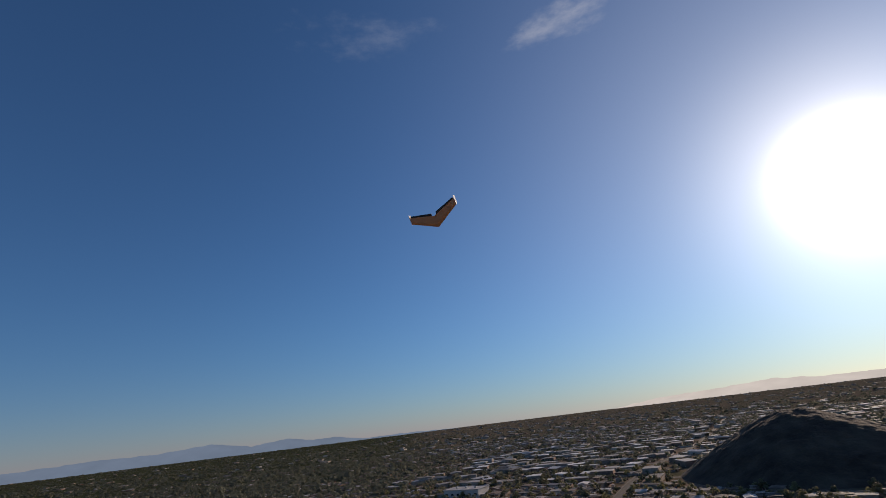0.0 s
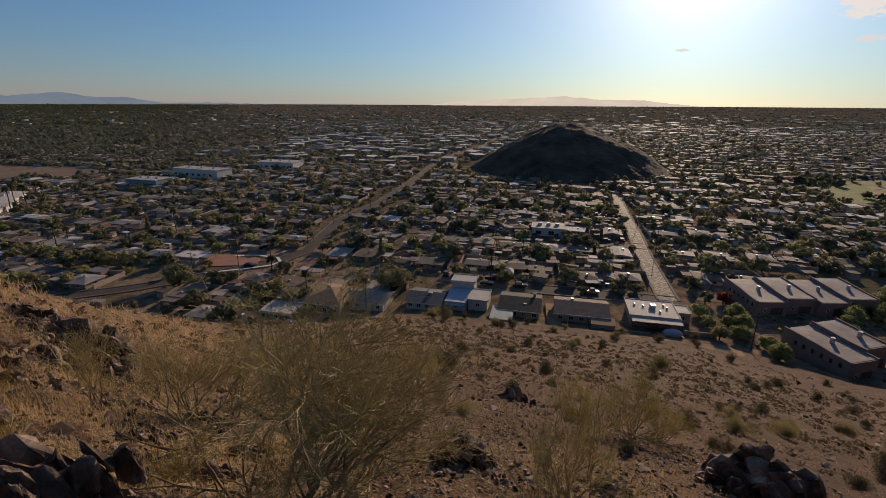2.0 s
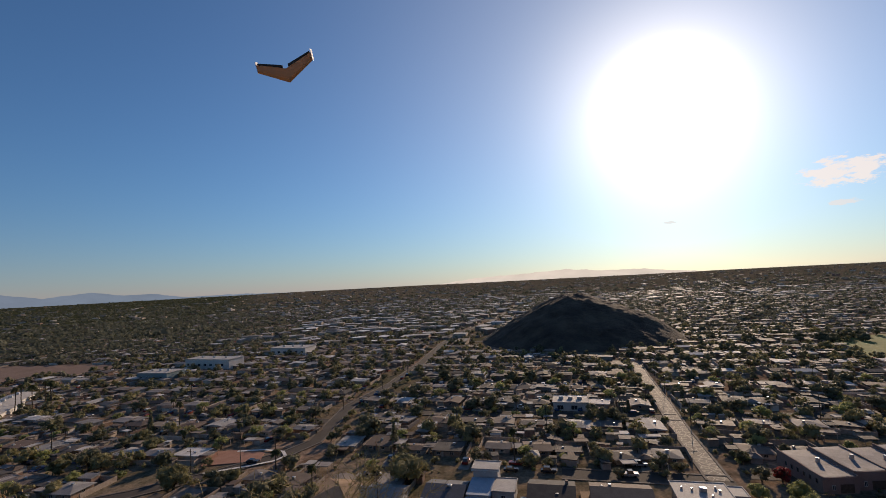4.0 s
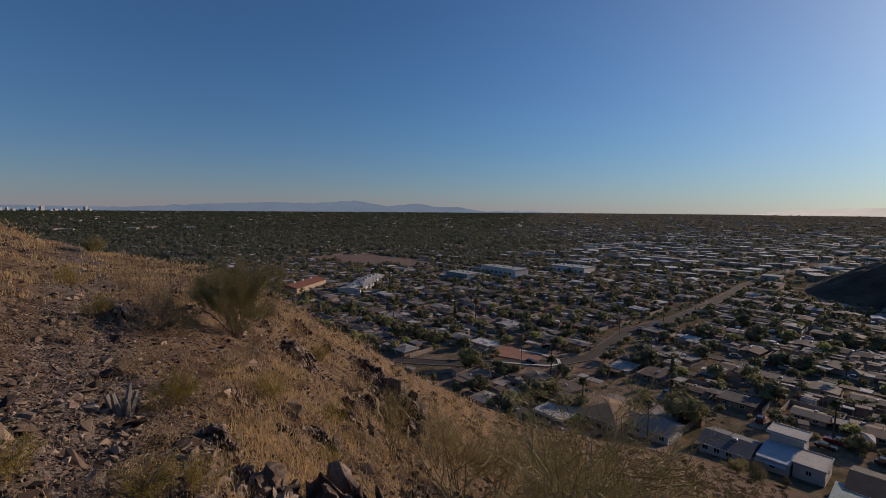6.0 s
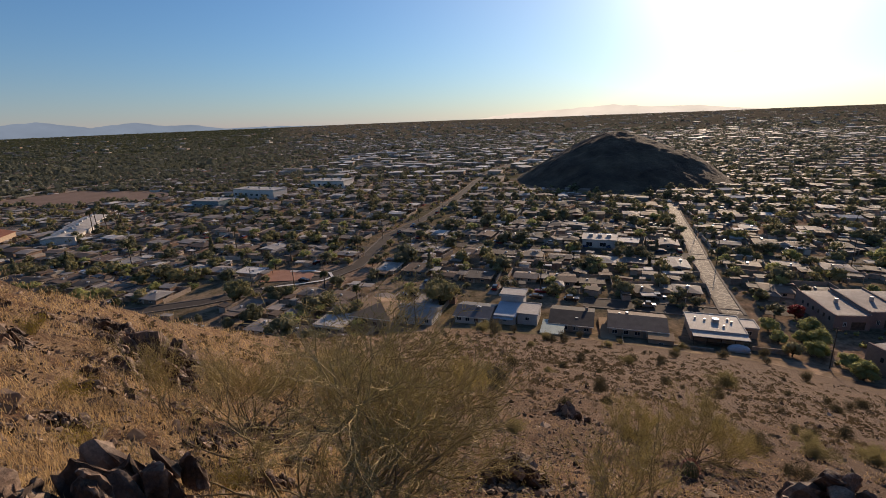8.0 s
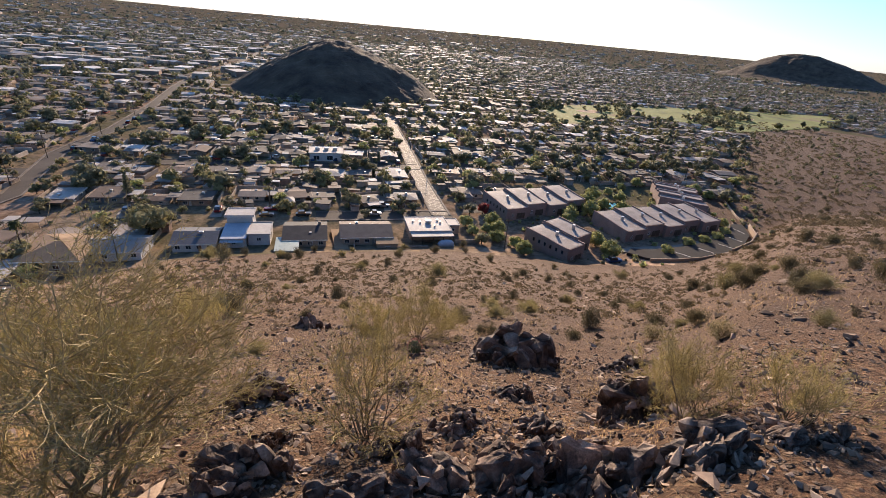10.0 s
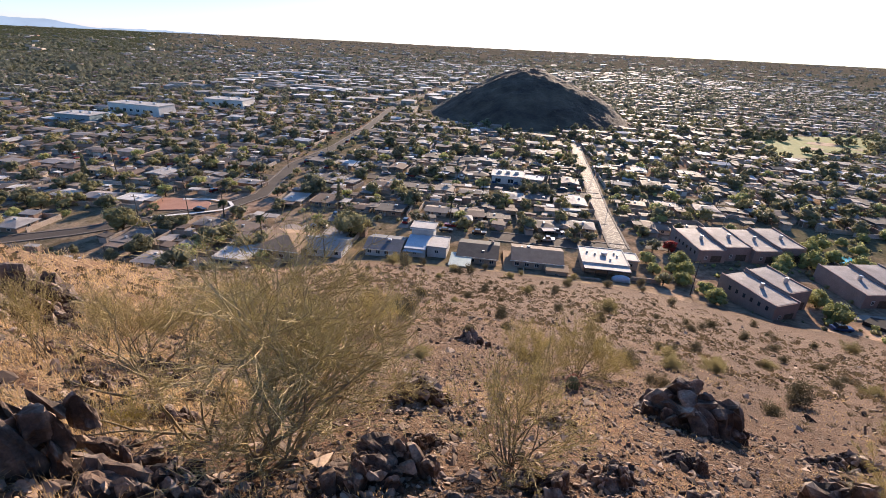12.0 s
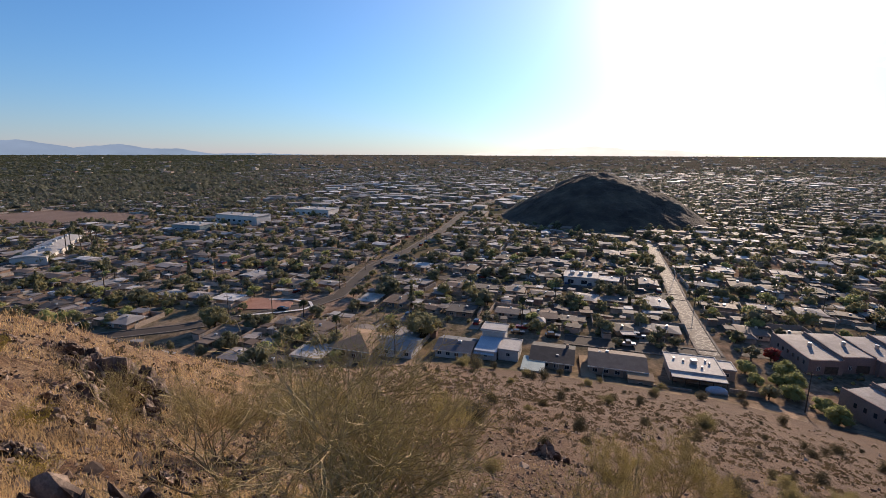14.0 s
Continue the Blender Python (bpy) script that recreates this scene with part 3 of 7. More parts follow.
STREETS = []
for k in range(0, 14):
    v = 149 + 61 * k
    ulo, uhi = (-4 if k == 0 else -90 if k < 5 else -420), (43 if k == 0 else 42 if k < 3 else 40)
    STREETS.append((v, ulo, uhi))
    street(f"road_{k + 1}", [xy(ulo, v), xy(uhi, v)], 7.0, ASPHALT, "quiet residential asphalt street", lift=0.08, kerb=k < 4)
    if k < 9:
        street(f"road_east_{k + 1}", [xy(48, v + 6), xy(east_end(v + 6), v + 6)], 7.0, ASPHALT, "quiet residential asphalt street", lift=0.08, kerb=False)
        street(f"road_far_west_{k + 1}", [xy(-110 if k > 0 else -100, v + 45), xy(-420, v + 45)], 7.0, ASPHALT, "quiet residential asphalt street", lift=0.08, kerb=False)


def near_line(x, y, line, gap):
    for (x0, y0), (x1, y1) in zip(line, line[1:]):
        dx, dy = x1 - x0, y1 - y0
        t = max(0, min(1, ((x - x0) * dx + (y - y0) * dy) / (dx * dx + dy * dy)))
        if math.hypot(x - x0 - t * dx, y - y0 - t * dy) < gap:
            return True
    return False


def in_butte(x, y, gap=0):
    return math.hypot(x - 152, y - 450) < 94 + gap


FRONT_ROW = [(-6, 112), (-6, 146), (88, 122), (84, 100)]
PLAZA = [(-80, 172), (-80, 192), (-46, 192), (-48, 176)]


def free(x, y, gap=7.0):
    """Whether a house may stand here."""
    d = math.hypot(x, y)
    if math.degrees(math.atan2(x, y)) > 64.5 and d < 640:
        return False
    if ground_z(x, y) > valley_z(d) + 1.2 or d < 118 or in_butte(x, y, gap):
        return False
    for poly in (GOLF, BALLFIELD, ADOBE_YARD, FRONT_ROW, PLAZA):
        if inside(x, y, poly):
            return False
    if near_line(x, y, ROAD_MAIN, 2.8 + gap * 0.8) or near_line(x, y, ROAD_RIGHT, 3.2 + gap * 0.85) or near_line(x, y, ROAD_WEST, 10 + gap):
        return False
    return True


def box_faces(verts, faces, c, ux, uy, w, d, z0, z1):
    o = len(verts)
    for z in (z0, z1):
        for sx, sy in ((-1, -1), (1, -1), (1, 1), (-1, 1)):
            verts.append((c[0] + ux[0] * sx * w / 2 + uy[0] * sy * d / 2, c[1] + ux[1] * sx * w / 2 + uy[1] * sy * d / 2, z))
    faces += [(o, o + 1, o + 5, o + 4), (o + 1, o + 2, o + 6, o + 5), (o + 2, o + 3, o + 7, o + 6), (o + 3, o, o + 4, o + 7), (o + 4, o + 5, o + 6, o + 7)]


def roof_faces(verts, faces, c, ux, uy, w, d, z, rise, hip):
    """A low hipped or gabled roof with an eaves edge; rise 0 gives a flat slab."""
    o = len(verts)
    P = lambda a, b, h: (c[0] + ux[0] * a + uy[0] * b, c[1] + ux[1] * a + uy[1] * b, h)
    for h in (z, z + 0.25):
        verts.extend([P(-w / 2, -d / 2, h), P(w / 2, -d / 2, h), P(w / 2, d / 2, h), P(-w / 2, d / 2, h)])
    faces += [(o, o + 1, o + 5, o + 4), (o + 1, o + 2, o + 6, o + 5), (o + 2, o + 3, o + 7, o + 6), (o + 3, o, o + 4, o + 7), (o, o + 3, o + 2, o + 1)]
    if rise <= 0:
        faces.append((o + 4, o + 5, o + 6, o + 7))
        return
    q = len(verts)
    i = w / 2 - (d * 0.45 if hip else 0.0)
    verts.extend([P(-i, 0, z + 0.25 + rise), P(i, 0, z + 0.25 + rise)])
    faces += [(o + 4, o + 5, q + 1, q), (o + 6, o + 7, q, q + 1), (o + 5, o + 6, q + 1), (o + 7, o + 4, q)]


# house places: rows of lots on both sides of the streets
rng = random.Random(11)
LOTS = []
for k in range(-4, 27):
    for side in (0, 1):
        for i in range(-88, 76):
            u = i * 13.8 + rng.uniform(-2.2, 2.2)
            shift = 6 if u > 45 else 45 if u < -100 else 0
            v = 149 + 61 * k + shift + (15.5 if side == 0 else 45.5) + (rng.uniform(-3, 3) if abs(k) < 6 else rng.uniform(-11, 11))
            x, y = xy(u, v)
            az = math.degrees(math.atan2(x, y))
            if -80 < az < 76 and math.hypot(x, y) < 1500 and free(x, y):
                LOTS.append((x, y, u, v, rng.random()))


def commercial(x, y):
    """The belt of large flat-roofed workshops and shops."""
    u, v = uv(x, y)
    return (-420 < u < -40 and 430 < v < 900 and rng.random() < 0.9) or (v > 950 and rng.random() < 0.3)


NEAR = 272


def woods(x, y):
    """How much of the place lies under the belt of old trees in the west."""
    a, d = math.degrees(math.atan2(x, y)), math.hypot(x, y)
    edge = noise.noise(Vector((x, y, 0)) * 0.002)
    return max(0.0, min(0.92, (d - 560) / 200 + edge)) * max(0.0, min(1.0, (-16 - a + 8 * edge) / 10)) if d > 480 else 0.0


def build_far_houses():
    wv, wf, rv, rf, bv, bf = [], [], [], [], [], []
    for x, y, u, v, r in LOTS:
        d = math.hypot(x, y)
        if d < NEAR:
            continue
        if woods(x, y) * 0.85 > rng.random() or rng.random() < 0.07:
            continue
        turn = GRID + (math.pi / 2 if r < 0.3 else 0) + rng.gauss(0, 0.1 if d < 520 else 0.45)
        ux, uy = (math.cos(turn), -math.sin(turn)), (math.sin(turn), math.cos(turn))
        z = float(ground_z(x, y))
        if commercial(x, y):
            w, dd, h = rng.uniform(9, 24), rng.uniform(8, 16), rng.uniform(3.0, 4.8)
            if rng.random() < 0.36:
                continue
            box_faces(wv, wf, (x, y), ux, uy, w, dd, z - 0.5, z + h)
            roof_faces(bv, bf, (x, y), ux, uy, w + 0.3, dd + 0.3, z + h, 0 if rng.random() < 0.8 else 1.2, False)
        else:
            w, dd, h = rng.uniform(6.5, 10.0) * (1 if d < 620 else 0.8), rng.uniform(5.5, 8.5), rng.uniform(2.1, 2.6) if d < 480 else rng.uniform(1.7, 2.2)
            if rng.random() < 0.6:
                s1, s2 = rng.choice((-1, 1)), rng.choice((-1, 1))
                c = (x + ux[0] * s1 * w * 0.42 + uy[0] * s2 * dd * 0.55, y + ux[1] * s1 * w * 0.42 + uy[1] * s2 * dd * 0.55)
                w2, d2 = rng.uniform(4, 7), rng.uniform(4, 7)
                box_faces(wv, wf, c, ux, uy, w2, d2, z - 0.5, z + h - 0.35)
                roof_faces(rv, rf, c, ux, uy, w2 + 0.9, d2 + 0.9, z + h - 0.35, rng.choice((0, 0, 0.5)), False)
            box_faces(wv, wf, (x, y), ux, uy, w, dd, z - 0.5, z + h)
            roof_faces(rv, rf, (x, y), ux, uy, w + 1.2, dd + 1.2, z + h, rng.choice((0, 0.4, 0.6, 0.9)), rng.random() < 0.4)
            if rng.random() < 0.45:
                c = (x + uy[0] * rng.uniform(8, 12) + ux[0] * rng.uniform(-5, 5), y + uy[1] * rng.uniform(8, 12) + ux[1] * rng.uniform(-5, 5))
                box_faces(wv, wf, c, ux, uy, 4, 3, z - 0.5, z + 2.0)
                roof_faces(rv, rf, c, ux, uy, 4.6, 3.6, z + 2.0, 0, False)
            if rng.random() < 0.5:
                s = rng.choice((-1, 1))
                c = (x + ux[0] * s * (w / 2 + 2.5) + uy[0] * 1.5, y + ux[1] * s * (w / 2 + 2.5) + uy[1] * 1.5)
                roof_faces(rv, rf, c, ux, uy, 5, 6, z + 2.4, 0, False)
    for _ in range(1900):
        d = 1500 * math.exp(rng.random() * math.log(3.1))
        a = radians(rng.uniform(-72, 72))
        x, y = d * math.sin(a), d * math.cos(a)
        if woods(x, y) * 0.75 > rng.random():
            continue
        t = GRID + rng.gauss(0, 0.4)
        ux, uy = (math.cos(t), -math.sin(t)), (math.sin(t), math.cos(t))
        z, h = float(ground_z(x, y)), rng.uniform(2.5, 5) * (1 if d < 2600 else 0.7)
        big = rng.random() < 0.35
        w, dd = (rng.uniform(14, 28), rng.uniform(14, 30)) if big else (rng.uniform(10, 18), rng.uniform(9, 13))
        box_faces(wv, wf, (x, y), ux, uy, w, dd, z - 1, z + h)
        roof_faces(*((bv, bf) if big else (rv, rf)), (x, y), ux, uy, w + 0.5, dd + 0.5, z + h, 0, False)
    ob = tagged(new("distant_houses"), "low stucco houses and workshops with pale and brown roofs", "houses", kind="stuff")
    for nm, vs, fs, m in (("wall", wv, wf, WALLS), ("roof", rv, rf, ROOFS), ("white_roof", bv, bf, PALE_ROOFS)):
        p = new(nm, mesh_of(nm, vs, fs, [m]))
        p.parent = ob
        p["kind"] = "stuff"


build_far_houses()


def blob(rand, sub, squash=0.8, rough=0.28):
    bm = bmesh.new()
    bmesh.ops.create_icosphere(bm, subdivisions=sub, radius=1.0)
    s = rand.uniform(0, 100)
    for v in bm.verts:
        v.co *= 1 + rough * noise.noise(v.co * 1.7 + Vector((s, 0, 0))) * 2
        v.co.z *= squash
    vs = np.array([v.co[:] for v in bm.verts])
    fs = [tuple(v.index for v in f.verts) for f in bm.faces]
    bm.free()
    return vs, fs


def spray_crown(rand, count, size):
    """A rounded crown of separate leaf sprays, of unit radius, standing on z = 0."""
    vs, fs = [], []
    for _ in range(count):
        v = Vector((rand.gauss(0, 1), rand.gauss(0, 1), rand.gauss(0.35, 0.8))).normalized()
        p = Vector((v.x, v.y, 0.75 + 0.72 * v.z)) * rand.uniform(0.6, 1.05)
        a = Vector((rand.gauss(0, 1), rand.gauss(0, 1), rand.gauss(0, 1)))
        a = (a - v * a.dot(v) * 0.75).normalized()
        b = v.cross(a).normalized()
        s = size * rand.uniform(0.6, 1.3)
        o = len(vs)
        vs += [p + a * s, p + b * s, p - (a + b) * s * 0.7]
        fs.append((o, o + 1, o + 2))
    return np.array([v[:] for v in vs]), fs


def build_far_trees():
    """Tree cover beyond the near streets."""
    mid = [spray_crown(rng, 26, 0.5) for _ in range(8)]
    low = [spray_crown(rng, 13, 0.72) for _ in range(8)]
    verts, faces, count = [], [], 0

    def add(shape, x, y, z, sx, sz):
        vs, fs = shape
        nonlocal count
        c, s = math.cos(x), math.sin(x)
        r = vs @ np.array([[c * sx, s * sx, 0], [-s * sx, c * sx, 0], [0, 0, sz]]) + (x, y, z)
        verts.append(r)
        faces.extend([tuple(i + count for i in f) for f in fs])
        count += len(vs)

    for x, y, u, v, r in LOTS:
        d = math.hypot(x, y)
        if d < 560:
            continue
        for _ in range(rng.choice((3, 3, 4)) if d < 900 else rng.choice((2, 3))):
            tx, ty = x + rng.uniform(-9, 9), y + rng.uniform(-13, 13)
            s = rng.uniform(0.9, 3.0)
            add(rng.choice(mid if d < 750 else low), tx, ty, float(ground_z(tx, ty)), s, s * rng.uniform(0.8, 1.3))
    n = 0
    while n < 30000:
        d = 480 * math.exp(rng.random() * math.log(9.8))
        a = rng.uniform(-80, 76)
        x, y = d * math.sin(radians(a)), d * math.cos(radians(a))
        w = woods(x, y)
        green = 0.5 * noise.noise(Vector((x, y, 0)) * 0.0016) + 1.4 * w + (0.42 if d > 1000 else 0.15)
        if green < rng.uniform(-0.3, 0.7) or in_butte(x, y) or inside(x, y, BALLFIELD) or inside(x, y, GOLF):
            continue
        if near_line(x, y, ROAD_MAIN, 8) or near_line(x, y, ROAD_WEST, 12) or (a > 40 and d < 720):
            continue
        s = (1.6 * math.exp(rng.gauss(0, 0.4)) + 0.6 * w) * (1 if d < 1600 else 1.5)
        flat = 1.0 if d < 1500 else 0.8 if d < 2600 else 0.55
        add(rng.choice(mid if d < 800 else low), x, y, float(ground_z(x, y)), s * 1.25, s * flat)
        n += 1
    me = mesh_of("distant_trees", np.concatenate(verts).tolist(), faces, [LEAF_FAR])
    tagged(new("distant_trees", me), "dusty green tree cover, greyed for haze, between the far houses", "trees", kind="stuff")


build_far_trees()


# ---- near town: helpers ----
def part(name, bm, material, parent, label=""):
    """Links a bmesh as one mesh object under a thing or a part."""
    me = bpy.data.meshes.new(name)
    bm.to_mesh(me)
    bm.free()
    if material:
        me.materials.append(material)
    ob = new(name, me)
    ob.parent = parent
    if label:
        ob["label"] = label
    return ob


def thing(name, label, category, group="", m=None):
    ob = tagged(new(name), label, category, group)
    if m is not None:
        ob.matrix_basis = m
    return ob


def box(bm, x0, y0, z0, x1, y1, z1, m=None):
    r = bmesh.ops.create_cube(bm, size=1.0)["verts"]
    for v in r:
        v.co = Vector(((x0 + x1) / 2 + v.co.x * (x1 - x0), (y0 + y1) / 2 + v.co.y * (y1 - y0), (z0 + z1) / 2 + v.co.z * (z1 - z0)))
        if m is not None:
            v.co = m @ v.co
    return r


def boxes(*all_boxes):
    bm = bmesh.new()
    for b in all_boxes:
        box(bm, *b)
    return bm


def tube(bm, p, q, r0, r1, n=6):
    p, q = Vector(p), Vector(q)
    d = q - p
    turn = d.to_track_quat("Z", "Y").to_matrix()
    rings = []
    for c, r in ((p, r0), (q, r1)):
        rings.append([bm.verts.new(c + turn @ Vector((r * math.cos(2 * math.pi * k / n), r * math.sin(2 * math.pi * k / n), 0))) for k in range(n)])
    for k in range(n):
        bm.faces.new((rings[0][k], rings[0][(k + 1) % n], rings[1][(k + 1) % n], rings[1][k]))
    bm.faces.new(rings[1])
    return bm


def roof_bm(w, d, z, rise, kind, over=0.6, cx=0.0, cy=0.0, thick=0.22):
    """kind: 'flat' with a parapet lip, 'gable' along x, 'hip', 'shed' rising towards +y."""
    bm = bmesh.new()
    x, y = w / 2 + over, d / 2 + over
    if kind == "flat":
        box(bm, cx - x, cy - y, z, cx + x, cy + y, z + thick)
        for a in ((cx - x, cy - y, cx + x, cy - y + 0.2), (cx - x, cy + y - 0.2, cx + x, cy + y), (cx - x, cy - y + 0.2, cx - x + 0.2, cy + y - 0.2), (cx + x - 0.2, cy - y + 0.2, cx + x, cy + y - 0.2)):
            box(bm, a[0], a[1], z + thick, a[2], a[3], z + thick + 0.18)
        return bm
    lo = [bm.verts.new((cx + a * x, cy + b * y, z - 0.12)) for a, b in ((-1, -1), (1, -1), (1, 1), (-1, 1))]
    up = [bm.verts.new((v.co.x, v.co.y, z + thick - 0.12)) for v in lo]
    for k in range(4):
        bm.faces.new((lo[k], lo[(k + 1) % 4], up[(k + 1) % 4], up[k]))
    bm.faces.new(lo[::-1])
    top = z + thick + rise
    if kind == "shed":
        up[2].co.z = up[3].co.z = top
        bm.faces.new(up)
        return bm
    i = x - (y * 0.9 if kind == "hip" else 0.0)
    a, b = bm.verts.new((cx - i, cy, top)), bm.verts.new((cx + i, cy, top))
    bm.faces.new((up[0], up[1], b, a))
    bm.faces.new((up[2], up[3], a, b))
    bm.faces.new((up[1], up[2], b))
    bm.faces.new((up[3], up[0], a))
    return bm


GLASS = surface("window_glass", [(0.02, 0.024, 0.03), (0.035, 0.04, 0.045)], 0.3, 2, 0.12, bump=0, own=False)
TRIM = surface("painted_trim", [(0.62, 0.58, 0.52), (0.74, 0.71, 0.66)], 1, 6, 0.6, own=False)
DOOR = surface("door_paint", [(0.16, 0.07, 0.04), (0.30, 0.26, 0.22), (0.08, 0.10, 0.12), (0.45, 0.42, 0.38)], 1, 6, 0.55, vary="object", own=False)
METAL = surface("galvanised_metal", [(0.45, 0.45, 0.45), (0.6, 0.6, 0.59)], 1, 8, 0.4, 0.7, own=False)
TIMBER = surface("weathered_timber", [(0.07, 0.05, 0.035), (0.13, 0.095, 0.07)], 1.5, 14, 0.85, own=False)
BLOCK = surface("block_wall", [(0.30, 0.22, 0.165), (0.38, 0.31, 0.25), (0.24, 0.17, 0.13)], 0.4, 3, 0.9, own=False)


def window(parent, x, y, z, w, h, facing):
    """A window on a wall facing -y ('s'), +y ('n'), -x ('w') or +x ('e'): frame, pane and sill."""
    m = Matrix.Translation((x, y, z)) @ Matrix.Rotation({"s": 0, "e": math.pi / 2, "n": math.pi, "w": -math.pi / 2}[facing], 4, "Z")
    f = bmesh.new()
    for a in ((-w / 2 - 0.08, -h / 2 - 0.08, w / 2 + 0.08, -h / 2), (-w / 2 - 0.08, h / 2, w / 2 + 0.08, h / 2 + 0.08), (-w / 2 - 0.08, -h / 2, -w / 2, h / 2), (w / 2, -h / 2, w / 2 + 0.08, h / 2), (-0.03, -h / 2, 0.03, h / 2)):
        box(f, a[0], -0.07, a[1], a[2], 0.02, a[3], m)
    fr = part("window", f, TRIM, parent)
    g = bmesh.new()
    box(g, -w / 2, -0.035, -h / 2, w / 2, 0.0, h / 2, m)
    part("pane", g, GLASS, fr)
    return fr


def house_variant(k):
    """One of the low ranch houses of the town, built round its own origin, its street side towards -y."""
    r = random.Random(40 + k)
    w, d, h = r.uniform(10, 13.5), r.uniform(8.5, 11.5), r.uniform(2.25, 2.5)
    kind = ("hip", "gable", "flat", "gable", "hip", "flat", "gable", "shed", "gable", "hip")[k % 10]
    rise = {"hip": 0.9, "gable": r.uniform(0.5, 0.95), "flat": 0, "shed": 0.5}[kind]
    ob = thing("house", "low stucco ranch house with a shallow roof in a gravel yard", "house", "ranch houses of the town")
    part("wall", boxes((-w / 2, -d / 2, -1.2, w / 2, d / 2, h)), WALL_ONE, ob)
    main = part("roof", roof_bm(w, d, h, rise, kind, 0.85), ROOF_ONE, ob)
    s = r.choice((-1, 1))
    wing_w, wing_d = r.uniform(4, 6), r.uniform(5, 8)
    if k % 3 == 0:
        cy = -d / 2 - wing_d / 2 + 0.5
        part("wing", boxes((s * w / 4 - wing_w / 2, cy - wing_d / 2, -1.2, s * w / 4 + wing_w / 2, cy + wing_d / 2 - 0.6, h - 0.1)), WALL_ONE, ob)
        part("wing_roof", roof_bm(wing_w, wing_d, h - 0.05, 0.0 if kind == "flat" else 1.0, "flat" if kind == "flat" else "hip", 0.5, s * w / 4, cy), ROOF_ONE, ob)
    cx = s * (w / 2 + 2.9)
    part("carport_roof", roof_bm(4.6, 6.4, 2.35, 0, "flat", 0.1, cx, 0.6, 0.14), ROOF_ONE, ob, "flat carport roof")
    for px_, py_ in ((cx + s * 2.1, -2.4), (cx + s * 2.1, 3.6)):
        part("post", boxes((px_ - 0.07, py_ - 0.07, -1, px_ + 0.07, py_ + 0.07, 2.35)), TIMBER, ob)
    for x in (-w * 0.32, w * 0.2):
        window(ob, x, -d / 2 - 0.01, 1.3, 1.5, 1.0, "s")
    window(ob, -s * (w / 2 + 0.01), 0.5, 1.45, 1.3, 1.0, "w" if s > 0 else "e")
    part("door", boxes((-w * 0.16 - 0.45, -d / 2 - 0.06, 0, -w * 0.16 + 0.45, -d / 2 + 0.03, 2.05)), DOOR, ob)
    vx, vy = r.uniform(-w / 4, w / 4), r.uniform(0.6, d / 4)
    vz = h + 0.2 + (rise * (1 - 2 * vy / d) if kind in ("gable", "hip") else rise * 0.6)
    bm = boxes((vx - 0.55, vy - 0.5, vz - 0.3, vx + 0.55, vy + 0.5, vz + 0.75))
    bmesh.ops.bevel(bm, geom=bm.edges[:], offset=0.06, segments=1, affect="EDGES")
    part("roof_cooler", bm, METAL, ob, "box-shaped metal cooler on the roof")
    bm = bmesh.new()
    tube(bm, (-vx, vy * 0.7, h), (-vx, vy * 0.7, h + rise + 0.8), 0.09, 0.09)
    part("vent_pipe", bm, METAL, ob)
    return ob


def yard_wall_variant(k):
    r = random.Random(70 + k)
    ob = thing("yard_wall", "low concrete block wall round a back yard", "wall", "yard walls")
    w, d = 13.6, r.uniform(7, 10)
    for a in ((-w / 2, d - 0.1, w / 2, d + 0.1), (-w / 2, -3, -w / 2 + 0.2, d - 0.1), (w / 2 - 0.2, -3, w / 2, d - 0.1)):
        part("wall_run", boxes((a[0], a[1], -1.0, a[2], a[3], 1.7)), BLOCK, ob)
    return ob


def shed_variant(k):
    ob = thing("garden_shed", "small back yard shed with a low metal roof", "shed", "back yard sheds")
    w, d, h = (3.2, 2.6, 2.1) if k == 0 else (5.0, 3.0, 2.3) if k == 1 else (2.6, 2.4, 2.2)
    part("wall", boxes((-w / 2, -d / 2, -0.8, w / 2, d / 2, h)), WALL_ONE, ob)
    part("roof", roof_bm(w, d, h, 0.3, "shed", 0.2), ROOF_ONE, ob)
    part("door", boxes((-0.45, -d / 2 - 0.05, 0, 0.45, -d / 2 + 0.02, 1.9)), DOOR, ob)
    return ob


CAR_PAINT = surface("car_paint", [(0.6, 0.6, 0.6), (0.04, 0.04, 0.045), (0.35, 0.36, 0.38), (0.75, 0.75, 0.74), (0.25, 0.03, 0.03), (0.05, 0.09, 0.2), (0.3, 0.27, 0.22)], 0.5, 3, 0.25, 0.3, bump=0, vary="object", dirt=0.12)
TYRE = surface("tyre_rubber", [(0.015, 0.015, 0.015), (0.03, 0.03, 0.03)], 3, 20, 0.9)


